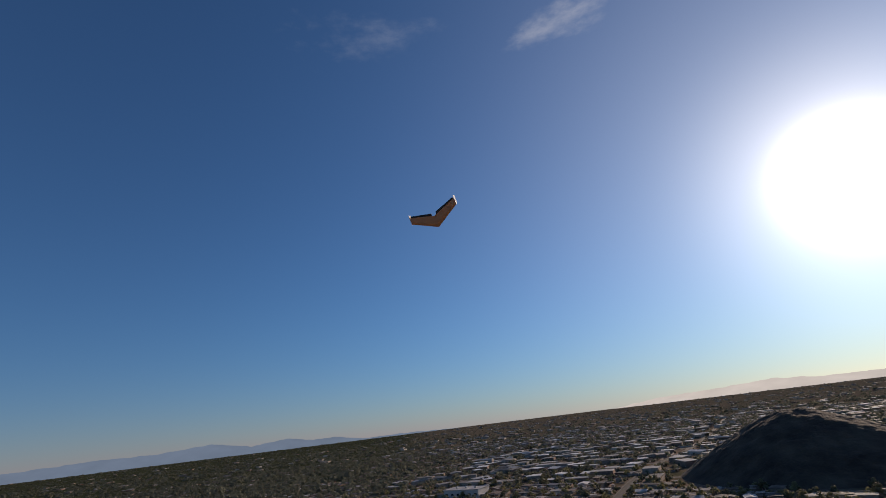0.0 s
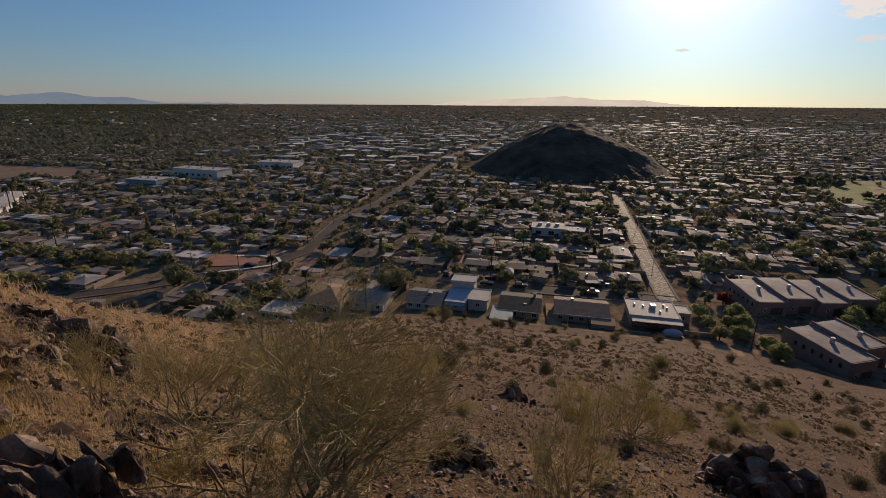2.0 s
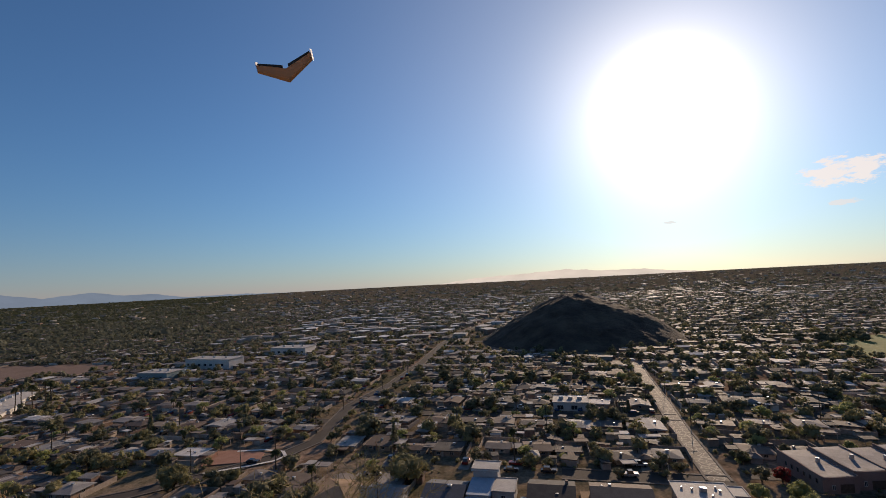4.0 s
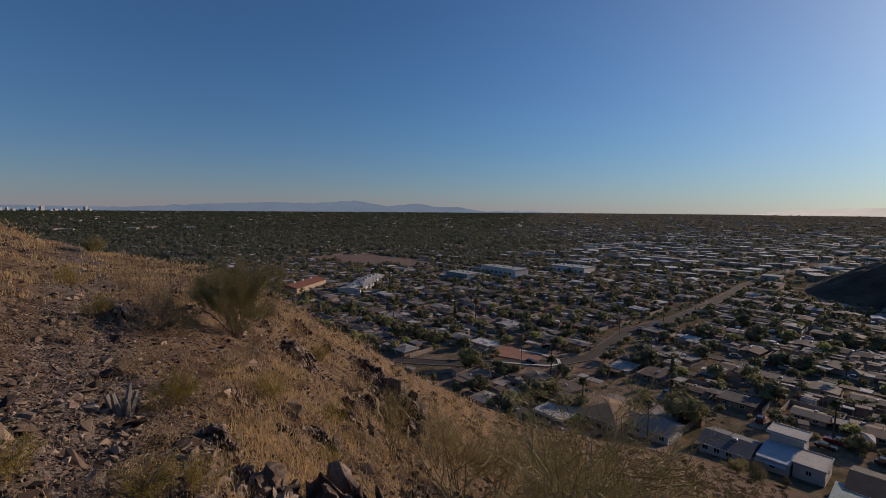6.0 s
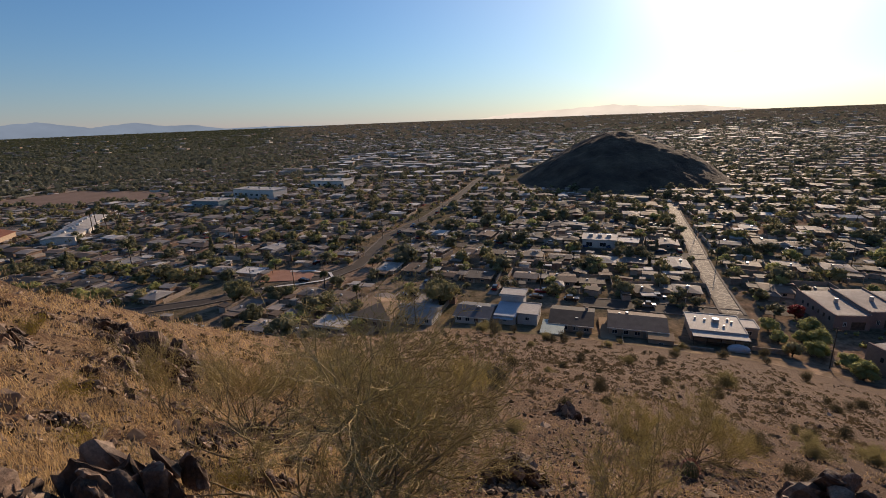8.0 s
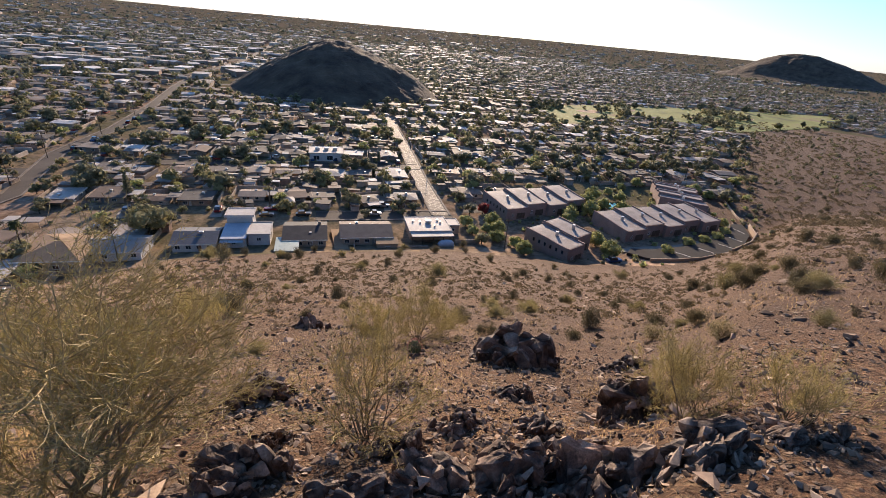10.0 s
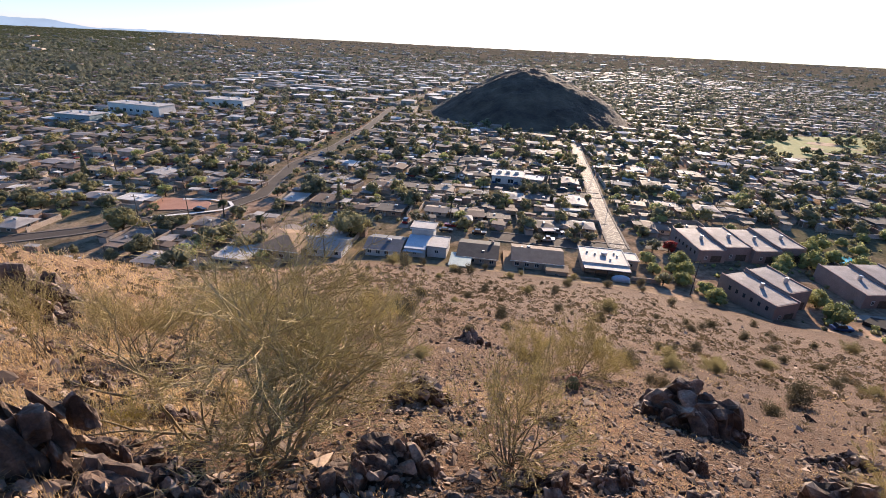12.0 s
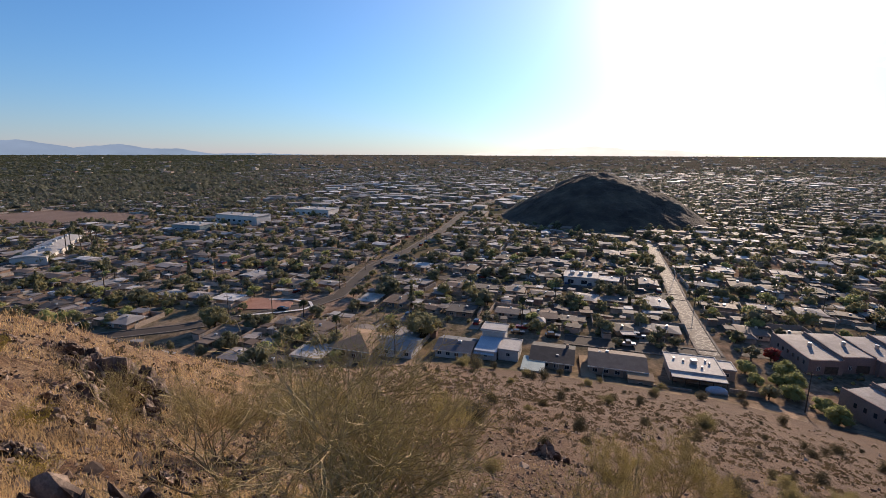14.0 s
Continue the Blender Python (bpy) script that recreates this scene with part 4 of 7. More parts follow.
def car_variant(kind):
    long, wide, bonnet, roof_h = {"sedan": (4.6, 1.82, 1.0, 1.45), "suv": (4.8, 1.95, 1.05, 1.8), "pickup": (5.6, 2.0, 1.08, 1.85)}[kind]
    ob = thing("car", {"sedan": "parked saloon car", "suv": "parked tall estate car", "pickup": "parked pickup truck"}[kind] + " with dark windows on the roadside", "car", "parked cars")
    b = boxes((-long / 2, -wide / 2, 0.3, long / 2, wide / 2, bonnet))
    bmesh.ops.bevel(b, geom=b.edges[:], offset=0.14, segments=2, affect="EDGES")
    part("body", b, CAR_PAINT, ob)
    c0, c1 = (-long * 0.36, long * 0.2) if kind != "pickup" else (-long * 0.08, long * 0.26)
    c = bmesh.new()
    vs = box(c, c0, -wide / 2 + 0.08, bonnet - 0.05, c1, wide / 2 - 0.08, roof_h)
    for v in vs:
        if v.co.z > bonnet + 0.1:
            v.co.x += (0.35 if v.co.x < (c0 + c1) / 2 else -0.55) * (1 if kind != "pickup" else 0.6)
            v.co.y *= 0.86
    part("cabin", c, GLASS, ob)
    for x in (-long * 0.3, long * 0.31):
        for y in (-wide / 2 + 0.1, wide / 2 - 0.1):
            t = bmesh.new()
            tube(t, (x, y - 0.11, 0.33), (x, y + 0.11, 0.33), 0.33, 0.33, 12)
            t.faces.new([v for v in t.verts][:12][::-1])
            part("wheel", t, TYRE, ob)
    return ob


BARK = surface("bark", [(0.06, 0.045, 0.032), (0.11, 0.085, 0.06)], 2, 14, 0.9)


LEAF = leaf_material("tree_leaves", [(0.165, 0.155, 0.082), (0.245, 0.225, 0.11), (0.31, 0.275, 0.138), (0.37, 0.31, 0.168)], thin=0.5)
LEAF_LIGHT = leaf_material("light_leaves", [(0.25, 0.26, 0.11), (0.34, 0.345, 0.14), (0.42, 0.41, 0.18)], thin=0.55)
LEAF_DARK = leaf_material("dark_leaves", [(0.105, 0.108, 0.068), (0.165, 0.158, 0.092), (0.215, 0.195, 0.118)], thin=0.45)
PALM_LEAF = leaf_material("palm_fronds", [(0.05, 0.06, 0.025), (0.09, 0.095, 0.04), (0.15, 0.12, 0.06)])


def leaves(bm, rand, centre, radius, count, size, squash=0.8, tri=False):
    """A clump of separate leaf sprays scattered through a lumpy ball."""
    for _ in range(count):
        v = Vector((rand.gauss(0, 1), rand.gauss(0, 1), rand.gauss(0, 1))).normalized()
        p = Vector(centre) + Vector((v.x, v.y, v.z * squash)) * radius * rand.uniform(0.7, 1.12)
        a = Vector((rand.gauss(0, 1), rand.gauss(0, 1), rand.gauss(0, 0.7))).normalized()
        a = (a - v * a.dot(v) * 0.7).normalized()
        b = a.cross(v + Vector((0.01, 0.02, 0.03))).normalized()
        s = size * rand.uniform(0.6, 1.3)
        if tri:
            bm.faces.new([bm.verts.new(p + a * s), bm.verts.new(p + b * s), bm.verts.new(p - (a + b) * s * 0.7)])
            continue
        bm.faces.new([bm.verts.new(p + a * s), bm.verts.new(p + b * s * 0.7), bm.verts.new(p - a * s), bm.verts.new(p - b * s * 0.7)])


def tree_variant(k, wide, high, material, clumps=12, count=190, leaf=0.028, core=2):
    """A short trunk with limbs, and a crown of many leafy clumps of uneven size, open at the edges."""
    r = random.Random(100 + k)
    ob = thing("tree", "broad dusty green tree in a yard", "tree", "town trees")
    t = bmesh.new()
    fork = high * 0.16
    tube(t, (0, 0, -0.6), (0.1, 0, fork), 0.05 * wide, 0.035 * wide, 7)
    c = bmesh.new()
    for i in range(clumps):
        a = i * 2.4 + r.random()
        rad = wide / 2 * (0.1 if i == 0 else r.uniform(0.25, 0.68))
        p = Vector((rad * math.cos(a), rad * math.sin(a), high * (0.74 if i == 0 else r.uniform(0.3, 0.7))))
        size = wide * r.uniform(0.15, 0.27)
        tube(t, (0.1, 0, fork * 0.95), p, 0.02 * wide, 0.006 * wide, 4)
        vs, fs = blob(r, core, 0.8, 0.34)
        made = [c.verts.new(p + Vector(v) * size * 0.72) for v in vs]
        for f in fs:
            c.faces.new([made[q] for q in f])
        leaves(c, r, p, size, count, wide * leaf, 0.85, True)
    part("trunk", t, BARK, ob)
    part("crown", c, material, ob)
    return ob


def palm_variant(k, high):
    r = random.Random(200 + k)
    ob = thing("palm_tree", "tall slender fan palm with a small crown", "palm tree", "palms")
    t = bmesh.new()
    p = Vector((0, 0, -0.5))
    for i in range(6):
        q = Vector((0.12 * math.sin(i * 0.7 + k), 0.1 * math.cos(i + k), high * (i + 1) / 6))
        tube(t, p, q, 0.24 - 0.015 * i, 0.225 - 0.015 * i, 7)
        p = q
    part("trunk", t, BARK, ob)
    f = bmesh.new()
    for j in range(26):
        a, lift = j * 2.399, r.uniform(-0.9, 0.8)
        way = Vector((math.cos(a), math.sin(a), 0))
        side = Vector((-way.y, way.x, 0))
        last = None
        for s in range(5):
            u = s / 4
            c = p + way * 1.7 * u + Vector((0, 0, lift * 1.4 * u - 1.0 * u * u))
            wd = 0.55 * math.sin(math.pi * min(1, 0.15 + u * 0.85))
            row = (f.verts.new(c - side * wd), f.verts.new(c + Vector((0, 0, 0.12))), f.verts.new(c + side * wd))
            if last:
                f.faces.new((last[0], last[1], row[1], row[0]))
                f.faces.new((last[1], last[2], row[2], row[1]))
            last = row
    part("crown", f, PALM_LEAF, ob)
    return ob


def cypress_variant(k, high):
    r = random.Random(300 + k)
    ob = thing("cypress_tree", "narrow dark conical evergreen", "tree", "town trees")
    t = bmesh.new()
    tube(t, (0, 0, -0.5), (0, 0, high * 0.9), 0.18, 0.03)
    part("trunk", t, BARK, ob)
    c = bmesh.new()
    for i in range(9):
        u = i / 8
        leaves(c, r, (0, 0, high * (0.1 + 0.85 * u)), high * 0.17 * (1.05 - u) + 0.25, 60, 0.4, 1.2)
    part("crown", c, LEAF_DARK, ob)
    return ob


FAR_PAINT = surface("far_car_paint", [(0.70, 0.69, 0.67), (0.06, 0.06, 0.065), (0.30, 0.30, 0.31), (0.45, 0.42, 0.36), (0.25, 0.05, 0.04), (0.08, 0.11, 0.18), (0.78, 0.77, 0.75)], 1, 6, 0.7, bump=0, vary="island", dirt=0.2, own=False)


def far_clutter(r):
    """Parked vehicles and block walls of the streets further off."""
    cv, cf, bv, bf = [], [], [], []
    for x, y, u, v, q in LOTS:
        d = math.hypot(x, y)
        if d < 225 or d > 820:
            continue
        t = -GRID + r.gauss(0, 0.03)
        ux, uy = (math.cos(t), math.sin(t)), (-math.sin(t), math.cos(t))
        z = float(ground_z(x, y))
        front = -1 if ((v - 149 - (6 if u > 45 else 45 if u < -100 else 0)) % 61) < 30 else 1
        for _ in range(r.choice((0, 1, 1, 2))):
            a, b = r.uniform(-8, 8), front * r.uniform(8.5, 12.5)
            c = (x + ux[0] * a + uy[0] * b, y + ux[1] * a + uy[1] * b)
            if in_butte(*c) or near_line(*c, ROAD_MAIN, 5):
                continue
            wx, wy = (ux, uy) if r.random() < 0.35 else (uy, ux)
            box_faces(cv, cf, c, wx, wy, 4.5, 1.8, z + 0.3, z + 0.95)
            box_faces(cv, cf, c, wx, wy, 2.4, 1.6, z + 0.95, z + 1.5)
        for s in (-1, 1):
            if r.random() < 0.6:
                c = (x + ux[0] * s * 8 - uy[0] * front * 4, y + ux[1] * s * 8 - uy[1] * front * 4)
                box_faces(bv, bf, c, ux, uy, 0.22, r.uniform(12, 18), z - 0.5, z + 1.7)
        if r.random() < 0.7:
            c = (x - uy[0] * front * 14.2, y - uy[1] * front * 14.2)
            box_faces(bv, bf, c, ux, uy, r.uniform(12, 16), 0.22, z - 0.5, z + 1.7)
    for nm, label, vs, fs, m in (("parked_cars", "cars and pickups parked before the far houses", cv, cf, FAR_PAINT), ("yard_walls", "low block walls between the far back yards", bv, bf, WALLS)):
        tagged(new(nm, mesh_of(nm, vs, fs, [m])), label, nm.split("_")[1], kind="stuff")


def place_all():
    r = random.Random(5)
    houses = [house_variant(k) for k in range(10)]
    yards = [yard_wall_variant(k) for k in range(3)]
    cars = [car_variant(k) for k in ("sedan", "suv", "pickup")]
    trees = [tree_variant(0, 7.5, 6.0, LEAF), tree_variant(1, 6.0, 5.5, LEAF), tree_variant(2, 5.0, 4.2, LEAF), tree_variant(3, 8.5, 7.0, LEAF_DARK), tree_variant(4, 4.0, 3.4, LEAF), tree_variant(5, 5.5, 6.5, LEAF_DARK), tree_variant(6, 5.5, 4.2, LEAF_LIGHT), tree_variant(7, 4.2, 3.2, LEAF_LIGHT)]
    sheds = [shed_variant(k) for k in range(3)]
    palms, cyp = [palm_variant(0, 12), palm_variant(1, 7.5)], [cypress_variant(0, 8.0), cypress_variant(1, 5.5)]
    used = set()

    def put(ob, x, y, turn=0.0, scale=1.0, z=None):
        m = Matrix.Translation((x, y, (float(ground_z(x, y)) if z is None else z))) @ Matrix.Rotation(turn, 4, "Z") @ Matrix.Diagonal((scale, scale, scale, 1))
        if ob.name not in used:
            used.add(ob.name)
            ob.matrix_basis = m
            return ob
        c = copy_thing(ob, m)
        c.matrix_basis = m
        return c

    drive = mesh_of("driveway", [(-1.7, -5.5, 0.06), (1.7, -5.5, 0.06), (1.7, 4, 0.06), (-1.7, 4, 0.06), (-1.7, -5.5, -0.3), (1.7, -5.5, -0.3), (1.7, 4, -0.3), (-1.7, 4, -0.3)], [(0, 1, 2, 3), (4, 5, 1, 0), (5, 6, 2, 1), (6, 7, 3, 2), (7, 4, 0, 3)], [CONCRETE])
    joined = {LEAF: [[], [], 0], LEAF_LIGHT: [[], [], 0], LEAF_DARK: [[], [], 0], BARK: [[], [], 0]}
    arrays = {}

    def plant(ob, x, y, turn, scale):
        """Trees further off go into one joined mesh for each material."""
        for o in ob.children:
            if o.name not in arrays:
                me = o.data
                arrays[o.name] = (np.array([v.co[:] for v in me.vertices]), [tuple(p.vertices) for p in me.polygons], me.materials[0])
            vs, fs, m = arrays[o.name]
            j = joined[m]
            rot = np.array(Matrix.Rotation(turn, 3, "Z")) * scale
            j[0].append(vs @ rot.T + (x, y, float(ground_z(x, y))))
            j[1].extend([tuple(i + j[2] for i in f) for f in fs])
            j[2] += len(vs)

    far_tree = [tree_variant(20 + k, w, h, m, 7, 40, 0.05, 1) for k, (w, h, m) in enumerate(((7.0, 5.0, LEAF), (5.5, 4.2, LEAF_LIGHT), (8.5, 5.8, LEAF_DARK), (5.0, 5.0, LEAF_DARK), (6.0, 4.6, LEAF)))]
    lite_tree = [tree_variant(30 + k, w, h, m, 4, 20, 0.085, 1) for k, (w, h, m) in enumerate(((7.0, 5.0, LEAF), (5.5, 4.2, LEAF), (8.0, 5.6, LEAF_DARK), (5.0, 5.0, LEAF_DARK)))]
    planted = 0
    for x, y, u, v, q in LOTS:
        d = math.hypot(x, y)
        if d >= 560:
            continue
        turn = -GRID + r.gauss(0, 0.09) + (math.pi if ((v - 149) % 61) > 30 else 0) + (math.pi / 2 if q < 0.3 else 0)
        if d < NEAR:
            put(r.choice(houses), x, y, turn, r.uniform(0.64, 0.86))
            if d < 235:
                put(r.choice(yards), x, y, turn - (math.pi / 2 if q < 0.3 else 0))
            if r.random() < 0.7:
                s = r.choice((-1, 1))
                p = Matrix.Rotation(turn, 3, "Z") @ Vector((s * r.uniform(6, 8), -9.0, 0))
                o = new("driveway", drive)
                o.matrix_basis = Matrix.Translation((x + p.x, y + p.y, float(ground_z(x + p.x, y + p.y)))) @ Matrix.Rotation(turn, 4, "Z")
                tagged(o, "pale concrete driveway", "driveway", kind="structure")
                if r.random() < 0.55:
                    put(r.choice(cars), x + p.x, y + p.y, turn + math.pi / 2, z=float(ground_z(x + p.x, y + p.y)) + 0.06)
            if d < 260 and r.random() < 0.75:
                p = Matrix.Rotation(turn, 3, "Z") @ Vector((r.uniform(-6, 6), 7.6, 0))
                put(r.choice(sheds), x + p.x, y + p.y, turn + r.choice((0, math.pi / 2)))
        for _ in range((r.choice((5, 6, 6, 7)) + (2 if x > 100 else 0)) if d < 400 else r.choice((4, 5, 5))):
            a = r.random()
            tx, ty = x + r.choice((-1, 1)) * r.uniform(4.5, 9.5), y + r.choice((-1, 1)) * r.uniform(6, 13)
            if near_line(tx, ty, ROAD_MAIN, 4.6) or near_line(tx, ty, ROAD_RIGHT, 6.5) or inside(tx, ty, FRONT_ROW) or in_butte(tx, ty, -8):
                continue
            if a < 0.955:
                if planted < 170 and d < 215:
                    put(r.choice(trees), tx, ty, r.uniform(0, 6.3), 0.55 + 0.9 * r.random() ** 1.4)
                    planted += 1
                else:
                    plant(r.choice(far_tree if d < 300 else lite_tree), tx, ty, r.uniform(0, 6.3), 0.5 + 0.85 * r.random() ** 1.5)
            elif a < 0.98 and d < 300:
                put(r.choice(palms), tx, ty, r.uniform(0, 6.3), r.uniform(0.7, 1.1))
            elif d < 300:
                put(r.choice(cyp), tx, ty, r.uniform(0, 6.3), r.uniform(0.8, 1.2))
    # low garden bushes, hedges and weeds between the houses
    small = []
    for k in range(6):
        vs, fs = blob(r, 1, 0.75, 0.35)
        lv, lf = spray_crown(r, 16, 0.42)
        small.append((np.concatenate((vs * 0.75 + (0, 0, 0.45), lv * 0.85)), fs + [tuple(i + len(vs) for i in f) for f in lf]))
    for x, y, u, v, q in LOTS:
        d = math.hypot(x, y)
        if d > 520:
            continue
        for _ in range(11 if d < 260 else 6):
            bx, by = x + r.uniform(-9, 9), y + r.uniform(-17, 17)
            if not free(bx, by, 0.5):
                continue
            vs, fs = r.choice(small)
            j = joined[r.choice((LEAF, LEAF, LEAF_DARK, LEAF_LIGHT))]
            sc = 0.4 + 1.0 * r.random() ** 2
            rot = np.array(Matrix.Rotation(r.uniform(0, 6.3), 3, "Z")) * sc
            j[0].append(vs @ rot.T + (bx, by, float(ground_z(bx, by))))
            j[1].extend([tuple(i + j[2] for i in f) for f in fs])
            j[2] += len(vs)
    for _ in range(420):
        bx, by = r.uniform(84, 222), r.uniform(64, 142)
        if inside(bx, by, ADOBE_YARD) and not inside(bx, by, [(120, 84), (126, 70), (156, 65), (192, 79), (190, 84), (156, 79)]):
            vs, fs = r.choice(small)
            j = joined[r.choice((LEAF, LEAF_LIGHT, LEAF_DARK))]
            sc = 0.4 + 1.2 * r.random() ** 2
            j[0].append(vs * sc + (bx, by, float(ground_z(bx, by))))
            j[1].extend([tuple(i + j[2] for i in f) for f in fs])
            j[2] += len(vs)
    # the large green tree by the front houses, and the trees round the terraces and the golf course
    for x, y, k, s in ((-5.5, 144, 0, 1.7), (-2.5, 149, 2, 1.4), (57, 148, 1, 1.0), (34, 150, 1, 0.9), (72, 186, 5, 1.2), (77, 188, 3, 0.9), (68, 189, 5, 1.0), (84, 112, 2, 0.8), (88, 104, 4, 1.0), (91, 98, 4, 0.9), (86, 119, 2, 0.9), (93, 110, 4, 1.1),
                       (120, 104, 1, 1.1), (124, 109, 1, 1.2), (148, 122, 0, 1.2), (156, 126, 0, 1.3), (165, 119, 1, 1.4), (150, 106, 2, 1.5), (142, 104, 1, 1.2), (135, 104, 1, 1.1), (128, 112, 0, 1.2), (134, 117, 1, 1.4), (142, 121, 1, 1.3), (150, 115, 0, 1.1), (139, 112, 2, 1.4), (158, 104, 0, 0.9), (170, 107, 1, 1.2), (118, 90, 2, 1.2), (116, 82, 4, 1.3), (90, 112, 1, 1.0), (95, 116, 2, 1.2), (89, 92, 2, 1.1), (82, 104, 4, 1.2), (136, 76, 4, 0.8),
                       (150, 77.5, 4, 0.8), (158, 76.5, 4, 0.8), (166, 76.5, 4, 0.8), (174, 78.5, 4, 0.8), (182, 84, 4, 0.9), (212, 108, 2, 1.0), (214, 116, 2, 1.1), (206, 122, 1, 1.0), (168, 128, 1, 1.0), (180, 131, 0, 0.8), (192, 132, 2, 1.1), (112, 142, 5, 0.8), (135, 143, 1, 1.0)):
        put(trees[6 + k % 2] if x > 83 and k in (0, 1, 2, 4) else trees[k], x, y, s * 5, s)
    for i in range(34):
        t = r.random()
        side = -1 if i % 2 else 1
        x, y = 88 + (144 - 88) * t + side * r.uniform(4.8, 8.5), 135 + (305 - 135) * t - side * 2.2
        if not in_butte(x, y, -6):
            put(r.choice(trees), x, y, i, r.uniform(0.3, 0.8))
    for line, step, lo, hi in ((ROAD_MAIN[1:10], 2.6, 4.6, 10.0), (ROAD_RIGHT, 1.6, 4.8, 11.5)):
        for (x0, y0), (x1, y1) in zip(line, line[1:]):
            span = math.hypot(x1 - x0, y1 - y0)
            for i in range(int(span / step)):
                t, s = r.random(), r.choice((-1, 1)) * r.uniform(lo, hi)
                x, y = x0 + (x1 - x0) * t + (y1 - y0) / span * s, y0 + (y1 - y0) * t - (x1 - x0) / span * s
                if not in_butte(x, y, -6) and not inside(x, y, FRONT_ROW) and not inside(x, y, PLAZA):
                    plant(r.choice(far_tree), x, y, r.uniform(0, 6.3), 0.2 + 0.55 * r.random() ** 1.5)
    n = 0
    while n < 130:
        x, y = r.uniform(270, 700), r.uniform(215, 352)
        if inside(x, y, GOLF) and noise.noise(Vector((x, y, 0)) * 0.018) > r.uniform(-0.05, 0.25):
            plant(r.choice(lite_tree), x, y, r.uniform(0, 6), r.uniform(0.7, 1.5))
            n += 1
    n = 0
    while n < 46:
        i = r.randrange(len(GOLF))
        (x0, y0), (x1, y1) = GOLF[i], GOLF[(i + 1) % len(GOLF)]
        t = r.random()
        x, y = x0 + (x1 - x0) * t + r.gauss(0, 7), y0 + (y1 - y0) * t + r.gauss(0, 7)
        put(r.choice(trees[:4] + trees[5:]), x, y, r.uniform(0, 6), r.uniform(0.9, 1.3))
        n += 1
    for x, y in ((-218, 268), (-214, 274), (-211, 284), (-222, 277), (-208, 279), (-216, 286)):
        put(palms[0], x, y, x, 1.25)
    for i in range(640):
        x, y = r.uniform(200, 520), r.uniform(85, 280)
        if not inside(x, y, GOLF) and not inside(x, y, ADOBE_YARD):
            plant(r.choice(lite_tree), x, y, r.uniform(0, 6.3), 0.22 + 0.5 * r.random() ** 2)
    for i in range(16):
        x, y = r.uniform(196, 300), r.uniform(110, 200)
        put(r.choice((trees[2], trees[4], trees[1])), x, y, i, r.uniform(0.5, 0.9))
    rv, rf, wv, wf = [], [], [], []
    for x, y, u, v, q in LOTS:
        d = math.hypot(x, y)
        if d > 560:
            continue
        for _ in range(6):
            bx, by = x + r.uniform(-9, 9), y + r.choice((-1, 1)) * r.uniform(7.5, 15)
            if not free(bx, by, 2.0) or near_line(bx, by, ROAD_MAIN, 9):
                continue
            vv = (uv(bx, by)[1] - 149 - (6 if u > 45 else 45 if u < -100 else 0)) % 61
            if vv < 6 or vv > 55:
                continue
            z, t = float(ground_z(bx, by)), -GRID + r.gauss(0, 0.1)
            ux, uy = (math.cos(t), math.sin(t)), (-math.sin(t), math.cos(t))
            w, dd, h = r.uniform(1.6, 5.5), r.uniform(1.6, 4.2), r.uniform(1.5, 2.4)
            if r.random() < 0.5:
                box_faces(wv, wf, (bx, by), ux, uy, w - 0.4, dd - 0.4, z - 0.5, z + h)
            else:
                for sx, sy in ((-1, -1), (1, -1), (1, 1), (-1, 1)):
                    px_, py_ = bx + ux[0] * sx * w * 0.45 + uy[0] * sy * dd * 0.45, by + ux[1] * sx * w * 0.45 + uy[1] * sy * dd * 0.45
                    box_faces(wv, wf, (px_, py_), ux, uy, 0.14, 0.14, z - 0.5, z + h)
            roof_faces(rv, rf, (bx, by), ux, uy, w, dd, z + h, 0, False)
    far_clutter(r)
    huts = tagged(new("back_yard_roofs"), "small sheds and patio covers behind the houses", "sheds", kind="stuff")
    for nm, vs, fs, m in (("wall", wv, wf, WALLS), ("roof", rv, rf, ROOFS)):
        o = new(nm, mesh_of(nm, vs, fs, [m]))
        o.parent = huts
        o["kind"] = "stuff"
    grove = tagged(new("street_trees"), "broad dusty green trees between the houses", "trees", kind="stuff")
    for m, (vs, fs, k) in joined.items():
        if vs:
            o = new("crown" if m is not BARK else "trunk", mesh_of("crown" if m is not BARK else "trunk", np.concatenate(vs).tolist(), fs, [m]))
            o.parent = grove
            o["kind"] = "stuff"
    for o in far_tree + lite_tree:
        for ch in list(o.children):
            bpy.data.objects.remove(ch)
        bpy.data.objects.remove(o)
    # cars along the road and the streets
    for i, (x, y) in enumerate(((-60, 171.5), (-30, 246), (-24, 262), (27, 147.5), (38, 144.5), (60, 137.5), (64, 145), (66.5, 144), (30, 152), (-11, 300), (-8, 308), (2, 330), (92.5, 111), (112, 77.5))):
        put(cars[i % 3], x, y, -GRID + (math.pi / 2 if i in (1, 2, 9, 10, 11) else 0.05), z=float(ground_z(x, y)) + 0.12)


place_all()


